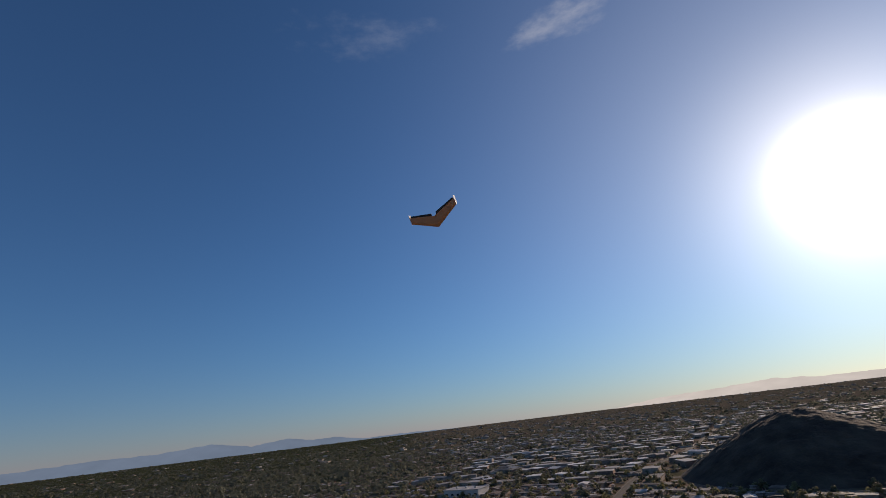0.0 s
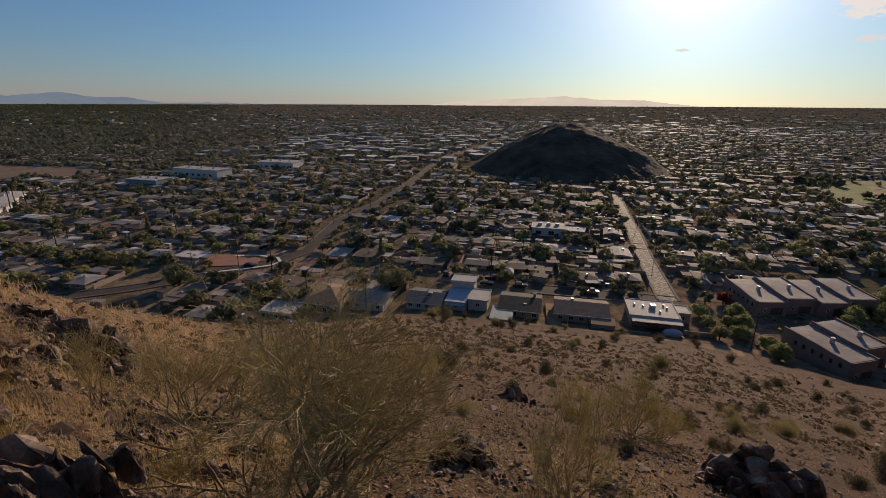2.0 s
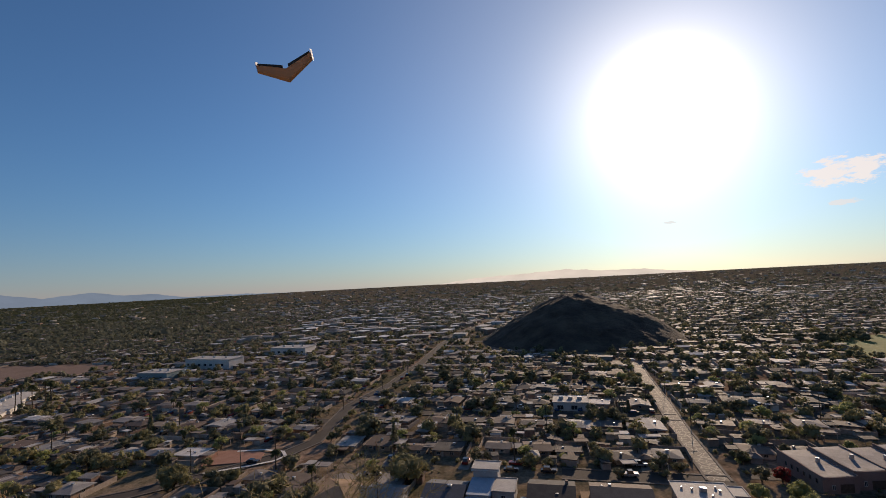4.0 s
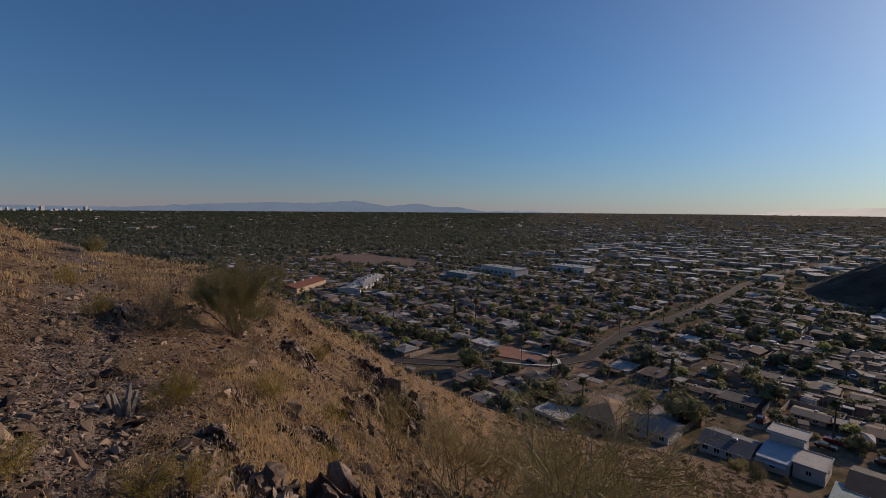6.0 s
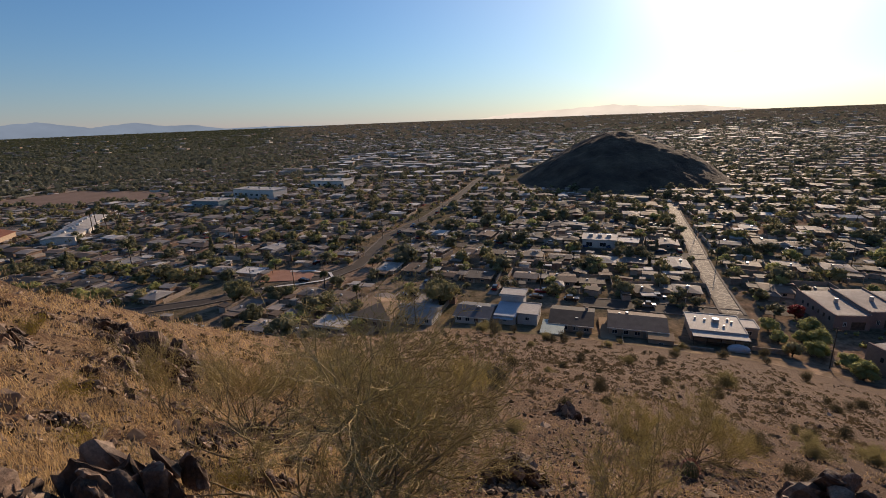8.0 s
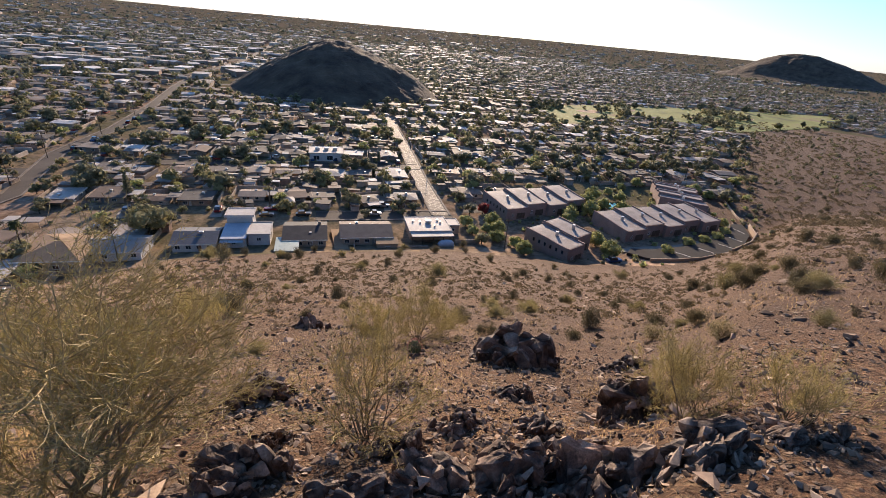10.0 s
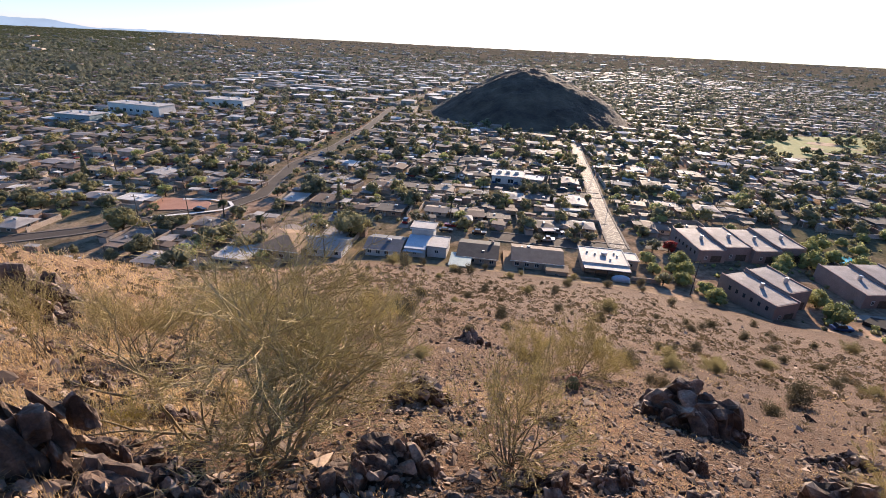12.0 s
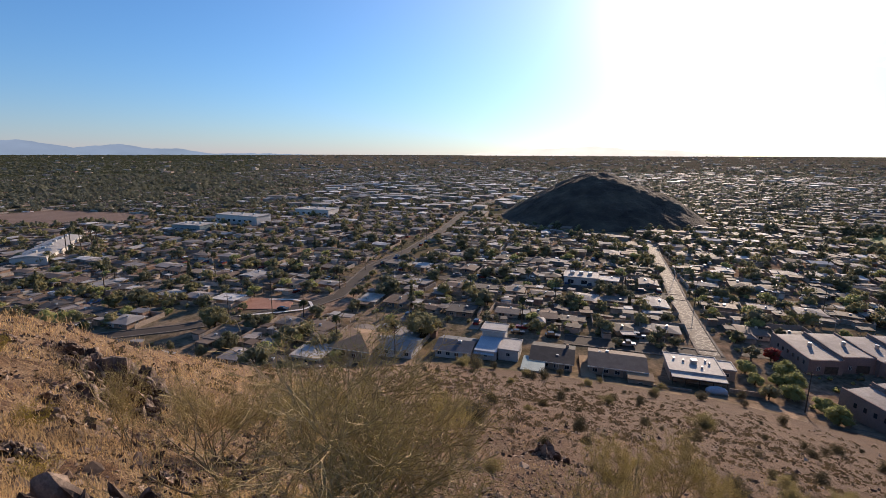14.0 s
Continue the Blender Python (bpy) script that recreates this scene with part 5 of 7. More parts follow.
# ---- the front row under the slope, seen from behind ----
SHINGLE_GREY = surface("grey_shingles", [(0.085, 0.09, 0.10), (0.13, 0.135, 0.15)], 0.5, 5, 0.7, own=False)
SHINGLE_DARK = surface("charcoal_shingles", [(0.035, 0.035, 0.04), (0.06, 0.058, 0.06)], 0.5, 5, 0.8, own=False)
SHINGLE_BROWN = surface("brown_shingles", [(0.15, 0.115, 0.095), (0.21, 0.165, 0.135)], 0.5, 5, 0.85, own=False)
SHINGLE_TAN = surface("tan_shingles", [(0.27, 0.175, 0.105), (0.35, 0.235, 0.145)], 0.5, 5, 0.85, own=False)
WHITE_ROOF = surface("white_roof_coating", [(0.36, 0.335, 0.31), (0.47, 0.445, 0.42)], 0.4, 3, 0.75, own=False)
BLUE_ROOF = surface("blue_tarp_roof", [(0.38, 0.43, 0.49), (0.47, 0.51, 0.56)], 0.5, 3, 0.7, own=False)
MINT_ROOF = surface("mint_metal_roof", [(0.28, 0.36, 0.33), (0.36, 0.44, 0.40)], 0.6, 4, 0.5, own=False)
WHITE_WALL = surface("white_stucco", [(0.50, 0.475, 0.445), (0.60, 0.575, 0.55)], 0.6, 5, 0.85, own=False)
TAN_WALL = surface("tan_stucco", [(0.36, 0.27, 0.20), (0.44, 0.34, 0.26)], 0.6, 5, 0.9, own=False)
ADOBE = surface("adobe_plaster", [(0.24, 0.165, 0.14), (0.31, 0.22, 0.19)], 0.3, 4, 0.92, own=False)
ADOBE_ROOF = surface("terrace_roof", [(0.22, 0.19, 0.178), (0.33, 0.295, 0.28)], 0.35, 3, 0.72, own=False)


def at(x, y, z=0.3, turn=-GRID):
    return Matrix.Translation((x, y, z)) @ Matrix.Rotation(turn, 4, "Z")


def front_house(label, x, y, w, d, h, kind, rise, wall, roof, extras=(), windows=4):
    """A house whose back (-y) looks up the slope. extras: (name, x, y, w, d, h, kind, rise, wall, roof)."""
    ob = thing("house", label, "house", "front row of houses", at(x, y))
    part("wall", boxes((-w / 2, -d / 2, -2, w / 2, d / 2, h)), wall, ob)
    part("roof", roof_bm(w, d, h, rise, kind, 0.5), roof, ob)
    part("fascia", boxes((-w / 2 - 0.55, -d / 2 - 0.6, h - 0.2, w / 2 + 0.55, -d / 2 - 0.53, h + 0.08)), TRIM, ob)
    for i in range(windows):
        window(ob, -w / 2 + w * (i + 0.5) / windows, -d / 2 - 0.01, 1.5, 1.2, 1.0, "s")
    part("door", boxes((w * 0.1, -d / 2 - 0.06, 0, w * 0.1 + 0.9, -d / 2 + 0.03, 2.05)), DOOR, ob)
    for nm, ex, ey, ew, ed, eh, ek, er, ewl, erf in extras:
        part(nm, boxes((ex - ew / 2, ey - ed / 2, -2, ex + ew / 2, ey + ed / 2, eh)), ewl, ob)
        part(nm + "_roof", roof_bm(ew, ed, eh, er, ek, 0.25, ex, ey), erf, ob)
        window(ob, ex, ey - ed / 2 - 0.01, eh - 1.3, 1.0, 0.9, "s")
        window(ob, ex + ew / 2 + 0.01, ey, eh - 1.3, 0.9, 0.9, "e")
    return ob


def on_roof(ob, name, x, y, z, w, d, h, m):
    b = boxes((x - w / 2, y - d / 2, z, x + w / 2, y + d / 2, z + h))
    bmesh.ops.bevel(b, geom=b.edges[:], offset=min(w, d, h) * 0.12, segments=1, affect="EDGES")
    return part(name, b, m, ob)


a = front_house("small house with a grey shingle roof and a sunlit ridge", 5.8, 132.5, 10.5, 10.5, 2.5, "gable", 1.3, WHITE_WALL, SHINGLE_GREY)
on_roof(a, "roof_cooler", 1.2, -0.8, 3.4, 1.2, 1.0, 0.8, METAL)
b = front_house("white two-storey house with blue and white flat roofs", 18.2, 138.5, 7.0, 5.5, 5.6, "flat", 0, WHITE_WALL, WHITE_ROOF,
                (("lower_wing", -0.4, -8.3, 6.2, 9.0, 3.0, "shed", 0.5, WHITE_WALL, BLUE_ROOF), ("front_wing", 6.0, -7.0, 5.8, 8.4, 3.3, "flat", 0, WHITE_WALL, WHITE_ROOF)), 2)
part("awning", boxes((-3.8, -14.2, 2.3, 2.2, -12.6, 2.45)), BLUE_ROOF, b, "blue lean-to awning")
c = front_house("house with a charcoal shingle roof and a walled yard", 33.6, 126.0, 11.5, 12.5, 2.6, "gable", 1.5, TAN_WALL, SHINGLE_DARK)
on_roof(c, "roof_cooler", 1.5, -3.0, 3.0, 0.9, 0.9, 0.6, METAL)
part("chimney", boxes((3.6, 1.2, 2.8, 4.4, 2.0, 5.0)), BLOCK, c)
e = front_house("long house with a brown shingle roof", 50.4, 121.0, 14.5, 11.5, 2.7, "gable", 1.5, TAN_WALL, SHINGLE_BROWN,
                (("lean_to", 5.6, -7.6, 6.0, 3.2, 2.0, "shed", 0.4, TAN_WALL, SHINGLE_TAN),), 5)
on_roof(e, "roof_cooler", -2.6, 1.2, 3.9, 0.9, 0.9, 0.8, METAL)
on_roof(e, "vent_box", -4.6, 0.6, 3.9, 0.6, 0.6, 0.6, METAL)
g = front_house("flat-roofed house with a white coated roof and dark eaves", 70.0, 117.5, 12.5, 11.0, 3.0, "flat", 0, TAN_WALL, WHITE_ROOF,
                (("side_wing", 8.4, 2.0, 4.0, 5.5, 2.7, "flat", 0, TAN_WALL, WHITE_ROOF),), 3)
part("veranda_roof", boxes((-6.4, -9.2, 2.75, 6.6, -5.9, 2.95)), WHITE_ROOF, g, "flat roof of the shaded veranda")
for vx in (-6.2, -3.1, 0.1, 3.3, 6.4):
    part("post", boxes((vx - 0.08, -9.1, -1.5, vx + 0.08, -8.94, 2.75)), TIMBER, g)
part("veranda_beam", boxes((-6.4, -9.16, 2.5, 6.6, -9.0, 2.75)), TIMBER, g)
on_roof(g, "roof_cooler", 0.3, 0.4, 3.2, 1.6, 1.4, 1.1, METAL)
for vx, vy in ((-4.5, 1.5), (-2.2, 0.8), (3.6, 2.2), (4.2, 0.4), (1.8, -2.6)):
    on_roof(g, "vent_box", vx, vy, 3.2, 0.5, 0.5, 0.6, METAL)
front_house("large house with a tan hipped roof below the slope", -24.0, 134.5, 13, 15, 3.2, "hip", 2.0, TAN_WALL, SHINGLE_TAN, (), 4)
front_house("house with a pale grey gabled roof", -12.5, 133.5, 13, 9.5, 2.6, "gable", 1.3, WHITE_WALL, surface("pale_shingles", [(0.22, 0.215, 0.21), (0.3, 0.29, 0.28)], 0.5, 5, 0.7, own=False), (), 4)
front_house("small house with a weathered flat roof", -36.5, 127.5, 9, 9, 2.6, "flat", 0, TAN_WALL, WHITE_ROOF, (), 3)

shed = thing("shed", "open shed with a mint green metal roof", "shed", m=at(26.6, 119.5))
part("wall", boxes((-2.8, -3.6, -2, 2.8, 3.6, 2.0)), WHITE_WALL, shed)
part("roof", roof_bm(5.8, 7.4, 2.0, 0.5, "shed", 0.25), MINT_ROOF, shed)

SAND = surface("bare_earth_yard", [(0.30, 0.20, 0.125), (0.38, 0.27, 0.18)], 0.3, 3, 0.95, own=False)


def slab(name, label, category, pts, z, m, thick=0.4):
    n = len(pts)
    vs = [(x, y, z) for x, y in pts] + [(x, y, z - thick) for x, y in pts]
    fs = [tuple(range(n))] + [(i, i + n, (i + 1) % n + n, (i + 1) % n) for i in range(n)]
    me = mesh_of(name, vs, fs, [m])
    bm = bmesh.new()
    bm.from_mesh(me)
    bmesh.ops.recalc_face_normals(bm, faces=bm.faces[:])
    bm.to_mesh(me)
    bm.free()
    return tagged(new(name, me), label, category, kind="structure")


slab("driveway", "sandy driveway between two houses", "driveway", [(38.4, 114), (42.2, 113), (46, 128), (42.2, 129)], 0.95, SAND, 1.5)
for x, y, w, d_, turn in ((34.5, 113.2, 12, 0.25, -GRID), (23.5, 114.5, 0.25, 6, -GRID), (44.0, 113.5, 0.25, 7, -GRID), (60, 108, 9, 0.25, -GRID), (78, 106, 8, 0.25, -GRID)):
    o = thing("yard_wall", "low tan block wall at the foot of the slope", "wall", "foot walls", at(x, y, 0.4, turn))
    part("wall_run", boxes((-w / 2, -d_ / 2, -1.5, w / 2, d_ / 2, 1.2)), BLOCK, o)
tarp = thing("covered_trailer", "rounded blue tarpaulin over a trailer behind the flat-roofed house", "trailer", m=at(70.5, 106.5, 0.9))
bm = bmesh.new()
bmesh.ops.create_uvsphere(bm, u_segments=14, v_segments=8, radius=1.0)
for v in bm.verts:
    v.co = Vector((v.co.x * 2.6, v.co.y * 1.3, max(v.co.z, -0.3) * 1.2 + 0.4 + 0.08 * noise.noise(v.co * 3)))
part("cover", bm, BLUE_ROOF, tarp)
part("frame", boxes((-2.4, -1.1, -0.4, 2.4, 1.1, 0.2)), METAL, tarp)
red = tree_variant(60, 5.0, 4.6, leaf_material("red_blossom", [(0.30, 0.02, 0.03), (0.42, 0.05, 0.06), (0.08, 0.06, 0.03)]))
red.name = "flowering_shrub"
tagged(red, "rounded shrub covered in red blossom", "shrub")
red.matrix_basis = at(98.5, 126.5, 0.0)


# ---- the adobe terraces ----
def terrace(label, x, y, turn, units, unit_w, depth, h, slits=True, setback=1.4):
    """A row of flat-roofed adobe units with sloping, rounded parapet walls between them."""
    ob = thing("terrace_house", label, "terrace house", "adobe terraces", at(x, y, 0.2, turn))
    total = units * unit_w
    for i in range(units):
        x0 = -total / 2 + i * unit_w
        hh = h + (0.6 if i % 2 else 0.0)
        y0 = -depth / 2 + (setback if i % 2 else 0.0)
        u = part("unit_wall", boxes((x0, y0, -2, x0 + unit_w - 0.02, depth / 2, hh)), ADOBE, ob)
        bm = bmesh.new()
        n = 8
        rows = []
        for k in range(n + 1):
            t = k / n
            yy, zz = y0 + 0.35 + (depth / 2 - y0 - 0.7) * t, hh + 0.06 + 0.75 * (0.5 - 0.5 * math.cos(math.pi * t))
            rows.append((bm.verts.new((x0 + 0.45, yy, zz)), bm.verts.new((x0 + unit_w - 0.45, yy, zz))))
        for p, q in zip(rows, rows[1:]):
            bm.faces.new((p[0], p[1], q[1], q[0]))
        part("unit_roof", bm, ADOBE_ROOF, u, "pale curved roof deck")
        for px0 in (x0, x0 + unit_w - 0.42):
            bm = bmesh.new()
            prof = [(y0, hh), (y0, hh + 0.3), (y0 + depth * 0.25, hh + 0.42), (y0 + depth * 0.5, hh + 0.85), (depth / 2, hh + 1.25), (depth / 2, hh)]
            l0 = [bm.verts.new((px0, a_, b_)) for a_, b_ in prof]
            l1 = [bm.verts.new((px0 + 0.4, a_, b_)) for a_, b_ in prof]
            bm.faces.new(l0[::-1])
            bm.faces.new(l1)
            for k in range(6):
                bm.faces.new((l0[k], l0[(k + 1) % 6], l1[(k + 1) % 6], l1[k]))
            part("parapet", bm, ADOBE, u)
        bm = bmesh.new()
        tube(bm, (x0 + unit_w * 0.6, 0, hh + 0.3), (x0 + unit_w * 0.6, 0, hh + 1.7), 0.55, 0.5, 10)
        part("roof_cooler", bm, METAL, u, "round metal roof vent")
        window(u, x0 + unit_w * 0.3, y0 - 0.01, 1.5, 0.7, 1.1, "s")
        # the shade of the garage recess is put on as a dark panel
        part("garage_door", boxes((x0 + unit_w * 0.48, y0 - 0.05, 0, x0 + unit_w * 0.86, y0 + 0.03, 2.2)), TIMBER, u, "dark timber panel for the shaded garage recess")
    if slits:
        for k in range(6):
            yy = -depth / 2 + 2.0 + k * (depth - 3.5) / 6
            part("window", boxes((-total / 2 - 0.03, yy - 0.35, h - 2.0, -total / 2 + 0.1, yy + 0.35, h - 0.9)), GLASS, ob)
    return ob


terrace("adobe terrace house with a row of small slit windows", 104.6, 92.3, 0.16, 2, 8.4, 16.5, 4.9, setback=3.4)
terrace("brown adobe terrace with stepped pale roofs", 122.0, 125.0, -0.10, 4, 9.2, 17.5, 4.0)
terrace("long adobe terrace above the dark parking lot", 154.5, 93.6, -0.12, 5, 9.4, 17.0, 3.8, False)
terrace("adobe terrace with many parallel curved roofs", 191.5, 110.0, 0.75, 5, 5.2, 19.0, 3.6, False)
slab("parking_lot", "fresh dark asphalt parking lot in front of the terrace", "parking lot", [(122, 80.5), (125, 75), (132, 71.5), (142, 69), (156, 67.5), (170, 69), (181, 73), (190, 80.5), (186, 82.5), (176, 77.5), (160, 75.5), (144, 76.5), (132, 79), (126, 82)], 1.3, NEW_ASPHALT, 1.6)
for x, y, turn in ((139, 72.2, 0.35), (150, 71.0, 0.3), (161, 70.8, 0.25), (171, 72.6, 0.1), (181, 77.0, -0.2)):
    o = slab("parking_line", "white painted parking line", "marking", [tuple((Matrix.Rotation(turn, 2) @ Vector(p)) + Vector((x, y))) for p in ((-0.12, -2.4), (0.12, -2.4), (0.12, 2.4), (-0.12, 2.4))], 1.32, TRIM, 0.02)
street("pavement", [(122, 83.5), (128, 83), (144, 78.5), (160, 77.3), (176, 79.3), (188, 85)], 2.4, CONCRETE, "pale footpath along the terrace", 0.3, False)
kerbwall = thing("retaining_wall", "low tan retaining wall curving round the parking lot", "wall")
pts = [(124, 73.5), (132, 70), (142, 67.5), (156, 66), (170, 67.3), (182, 71.3), (192, 79), (200, 88), (210, 97), (217, 103)]
for (x0, y0), (x1, y1) in zip(pts, pts[1:]):
    bm = bmesh.new()
    L_ = math.hypot(x1 - x0, y1 - y0)
    box(bm, 0, -0.15, -1.5, L_ + 0.05, 0.15, 0.9, Matrix.Translation((x0, y0, max(1.2, float(ground_z(x0, y0))) if x0 < 185 else float(ground_z(x0, y0)))) @ Matrix.Rotation(math.atan2(y1 - y0, x1 - x0), 4, "Z"))
    part("wall_run", bm, TAN_WALL, kerbwall)
POOL = surface("pool_water", [(0.05, 0.35, 0.42), (0.08, 0.45, 0.5)], 0.5, 3, 0.08, bump=0.3, own=False)
slab("pool", "small turquoise swimming pool among the terraces", "pool", [(152, 114), (158, 113), (160, 117.5), (154, 119)], 0.5, POOL)

# ---- golf course, ball field, plaza, landmarks ----
LAWN = surface("golf_lawn", [(0.075, 0.08, 0.03), (0.13, 0.16, 0.035), (0.19, 0.20, 0.055), (0.17, 0.13, 0.07)], 0.025, 0.3, 0.9, own=False, depth=0.1)
slab("golf_lawn", "sunlit green golf course", "lawn", GOLF, 0.35, LAWN)
for i, (x, y, s) in enumerate(((360, 318, 9), (420, 322, 7), (470, 275, 9), (330, 300, 6), (540, 268, 10))):
    slab("sand_bunker", "pale sand bunker on the golf course", "bunker", [(x + s * 1.5 * math.cos(k * 0.7) * (1 + 0.2 * math.sin(k * 2 + i)), y + s * math.sin(k * 0.7)) for k in range(9)], 0.42, SAND, 0.1)
slab("ball_field", "bare tan sports field beside the highway", "field", BALLFIELD, 0.25, surface("sports_earth", [(0.17, 0.112, 0.085), (0.23, 0.155, 0.118)], 0.05, 0.6, 0.95, own=False))
RED_YARD = surface("red_gravel_yard", [(0.30, 0.15, 0.105), (0.37, 0.20, 0.145)], 0.3, 3, 0.95, own=False)
slab("plaza", "reddish gravel corner lot", "lot", [(-78, 172), (-81, 187), (-66, 185.5), (-59, 181), (-58, 173)], 0.3, RED_YARD)
street("kerb_loop", [(-74, 164.5), (-60, 168.5), (-52.5, 171.5), (-49.8, 175.5), (-52, 180.5), (-60, 184), (-70, 184.5)], 1.3, TRIM, "curved pale kerb at the road junction", 0.42, False)


def big_block(label, x, y, w, d, h, turn, wall, roof, rise=0.0):
    ob = thing("commercial_building", label, "building", "commercial buildings", at(x, y, 0.0, turn))
    part("wall", boxes((-w / 2, -d / 2, -1, w / 2, d / 2, h)), wall, ob)
    part("roof", roof_bm(w, d, h, rise, "gable" if rise else "flat", 0.4), roof, ob)
    for i in range(int(w / 6)):
        window(ob, -w / 2 + 3 + i * 6, -d / 2 - 0.01, h * 0.45, 2.6, 1.8, "s")
    for i in range(3):
        on_roof(ob, "roof_cooler", (i - 1) * w * 0.27, 0, h + 0.2 + rise * 0.8, 2.0, 1.8, 1.3, METAL)
    return ob


RED_TILE = surface("red_tile_roof", [(0.17, 0.07, 0.045), (0.24, 0.10, 0.065)], 0.5, 4, 0.8, own=False)
TEAL = surface("teal_paint", [(0.16, 0.22, 0.24), (0.21, 0.28, 0.30)], 0.5, 4, 0.7, own=False)
big_block("long building with a red tiled roof", -262, 240, 44, 16, 5, -1.25, TAN_WALL, RED_TILE, 2.2)
big_block("long low school block with a white roof", -226, 262, 42, 16, 4.5, -1.2, WHITE_WALL, WHITE_ROOF, 1.0)
big_block("low school block with a white roof", -240, 292, 36, 14, 4.5, -1.2, WHITE_WALL, WHITE_ROOF, 1.0)
big_block("teal-walled building with a flat white roof", -188, 355, 26, 16, 6, -GRID, TEAL, WHITE_ROOF)
big_block("long white building of two storeys", -168, 398, 46, 16, 7.5, -GRID - 0.1, WHITE_WALL, WHITE_ROOF)
big_block("white workshop with a wide flat roof", -118, 452, 36, 20, 6.5, -GRID, WHITE_WALL, WHITE_ROOF)
big_block("white house with a bright flat roof", 68, 212, 15, 12, 3.6, -GRID, WHITE_WALL, WHITE_ROOF)

# bluish grey base colour, with the distance haze put into it
TOWER = surface("office_tower", [(0.30, 0.325, 0.365), (0.40, 0.42, 0.45)], 0.02, 0.3, 0.6, bump=0, own=False)
rt = random.Random(8)
for i in range(16):
    aa, dd = radians(-75.2 + i * 0.5 + rt.uniform(-0.15, 0.15)), rt.uniform(4250, 4500)
    x, y, hh, ww = dd * math.sin(aa), dd * math.cos(aa), rt.choice((8, 10, 14, 20, 30)), rt.uniform(14, 26)
    o = thing("office_tower", "far pale office tower of the city centre", "tower", "city centre towers", at(x, y, float(ground_z(x, y)), aa))
    part("wall", boxes((-ww / 2, -10, -3, ww / 2, 10, hh)), TOWER, o)
    part("roof_plant", boxes((-ww / 5, -4, hh, ww / 5, 4, hh + 4)), TOWER, o)


def far_hill():
    """The dark hill beyond the golf course."""
    verts, faces, n = [], [], 60
    cx, cy, a = 1830.0, 760.0, radians(67)
    for i in range(n + 1):
        for j in range(n + 1):
            s, t = (i / n - 0.5) * 760, (j / n - 0.5) * 500
            h = 74 * math.exp(-(abs(s - 30) / 150) ** 2.0 - (t / 120) ** 2) + 40 * math.exp(-((s + 110) / 110) ** 2 - (t / 110) ** 2) - 3
            x, y = cx + s * math.cos(a) + t * math.sin(a), cy - s * math.sin(a) + t * math.cos(a)
            h += min(1, max(0, h) / 20) * 7 * noise.fractal(Vector((x, y, 0)) * 0.012, 1.0, 2.0, 4)
            verts.append((x, y, h))
    for i in range(n):
        for j in range(n):
            o = i * (n + 1) + j
            faces.append((o, o + n + 1, o + n + 2, o + 1))
    tagged(new("hill_east", mesh_of("hill_east", verts, faces, [BUTTE])), "dark far hill beyond the golf course", "hill", kind="structure")


far_hill()


def utility_pole(x, y, high=10.5, turn=-GRID):
    ob = thing("utility_pole", "weathered wooden utility pole with a crossarm", "pole", "utility poles", at(x, y, float(ground_z(x, y)), turn))
    bm = bmesh.new()
    tube(bm, (0, 0, -1), (0, 0, high), 0.16, 0.1, 8)
    part("pole", bm, TIMBER, ob)
    arm = part("crossarm", boxes((-1.3, -0.06, high - 0.9, 1.3, 0.06, high - 0.76)), TIMBER, ob)
    for k in (-1.2, -0.5, 0.5, 1.2):
        bm = bmesh.new()
        tube(bm, (k, 0, high - 0.76), (k, 0, high - 0.55), 0.05, 0.03)
        part("insulator", bm, GLASS, arm)
    return ob


for p in ((86.1, 97.6), (-12.6, 127.0), (-52, 171.5), (-62, 165.5), (-75, 158.5), (-44, 200), (-38, 235), (-22, 276), (-8, 320), (48, 181), (14, 191), (-20, 201), (118, 222), (104, 178), (134, 262), (150, 170), (190, 158), (100, 205)):
    utility_pole(*p)


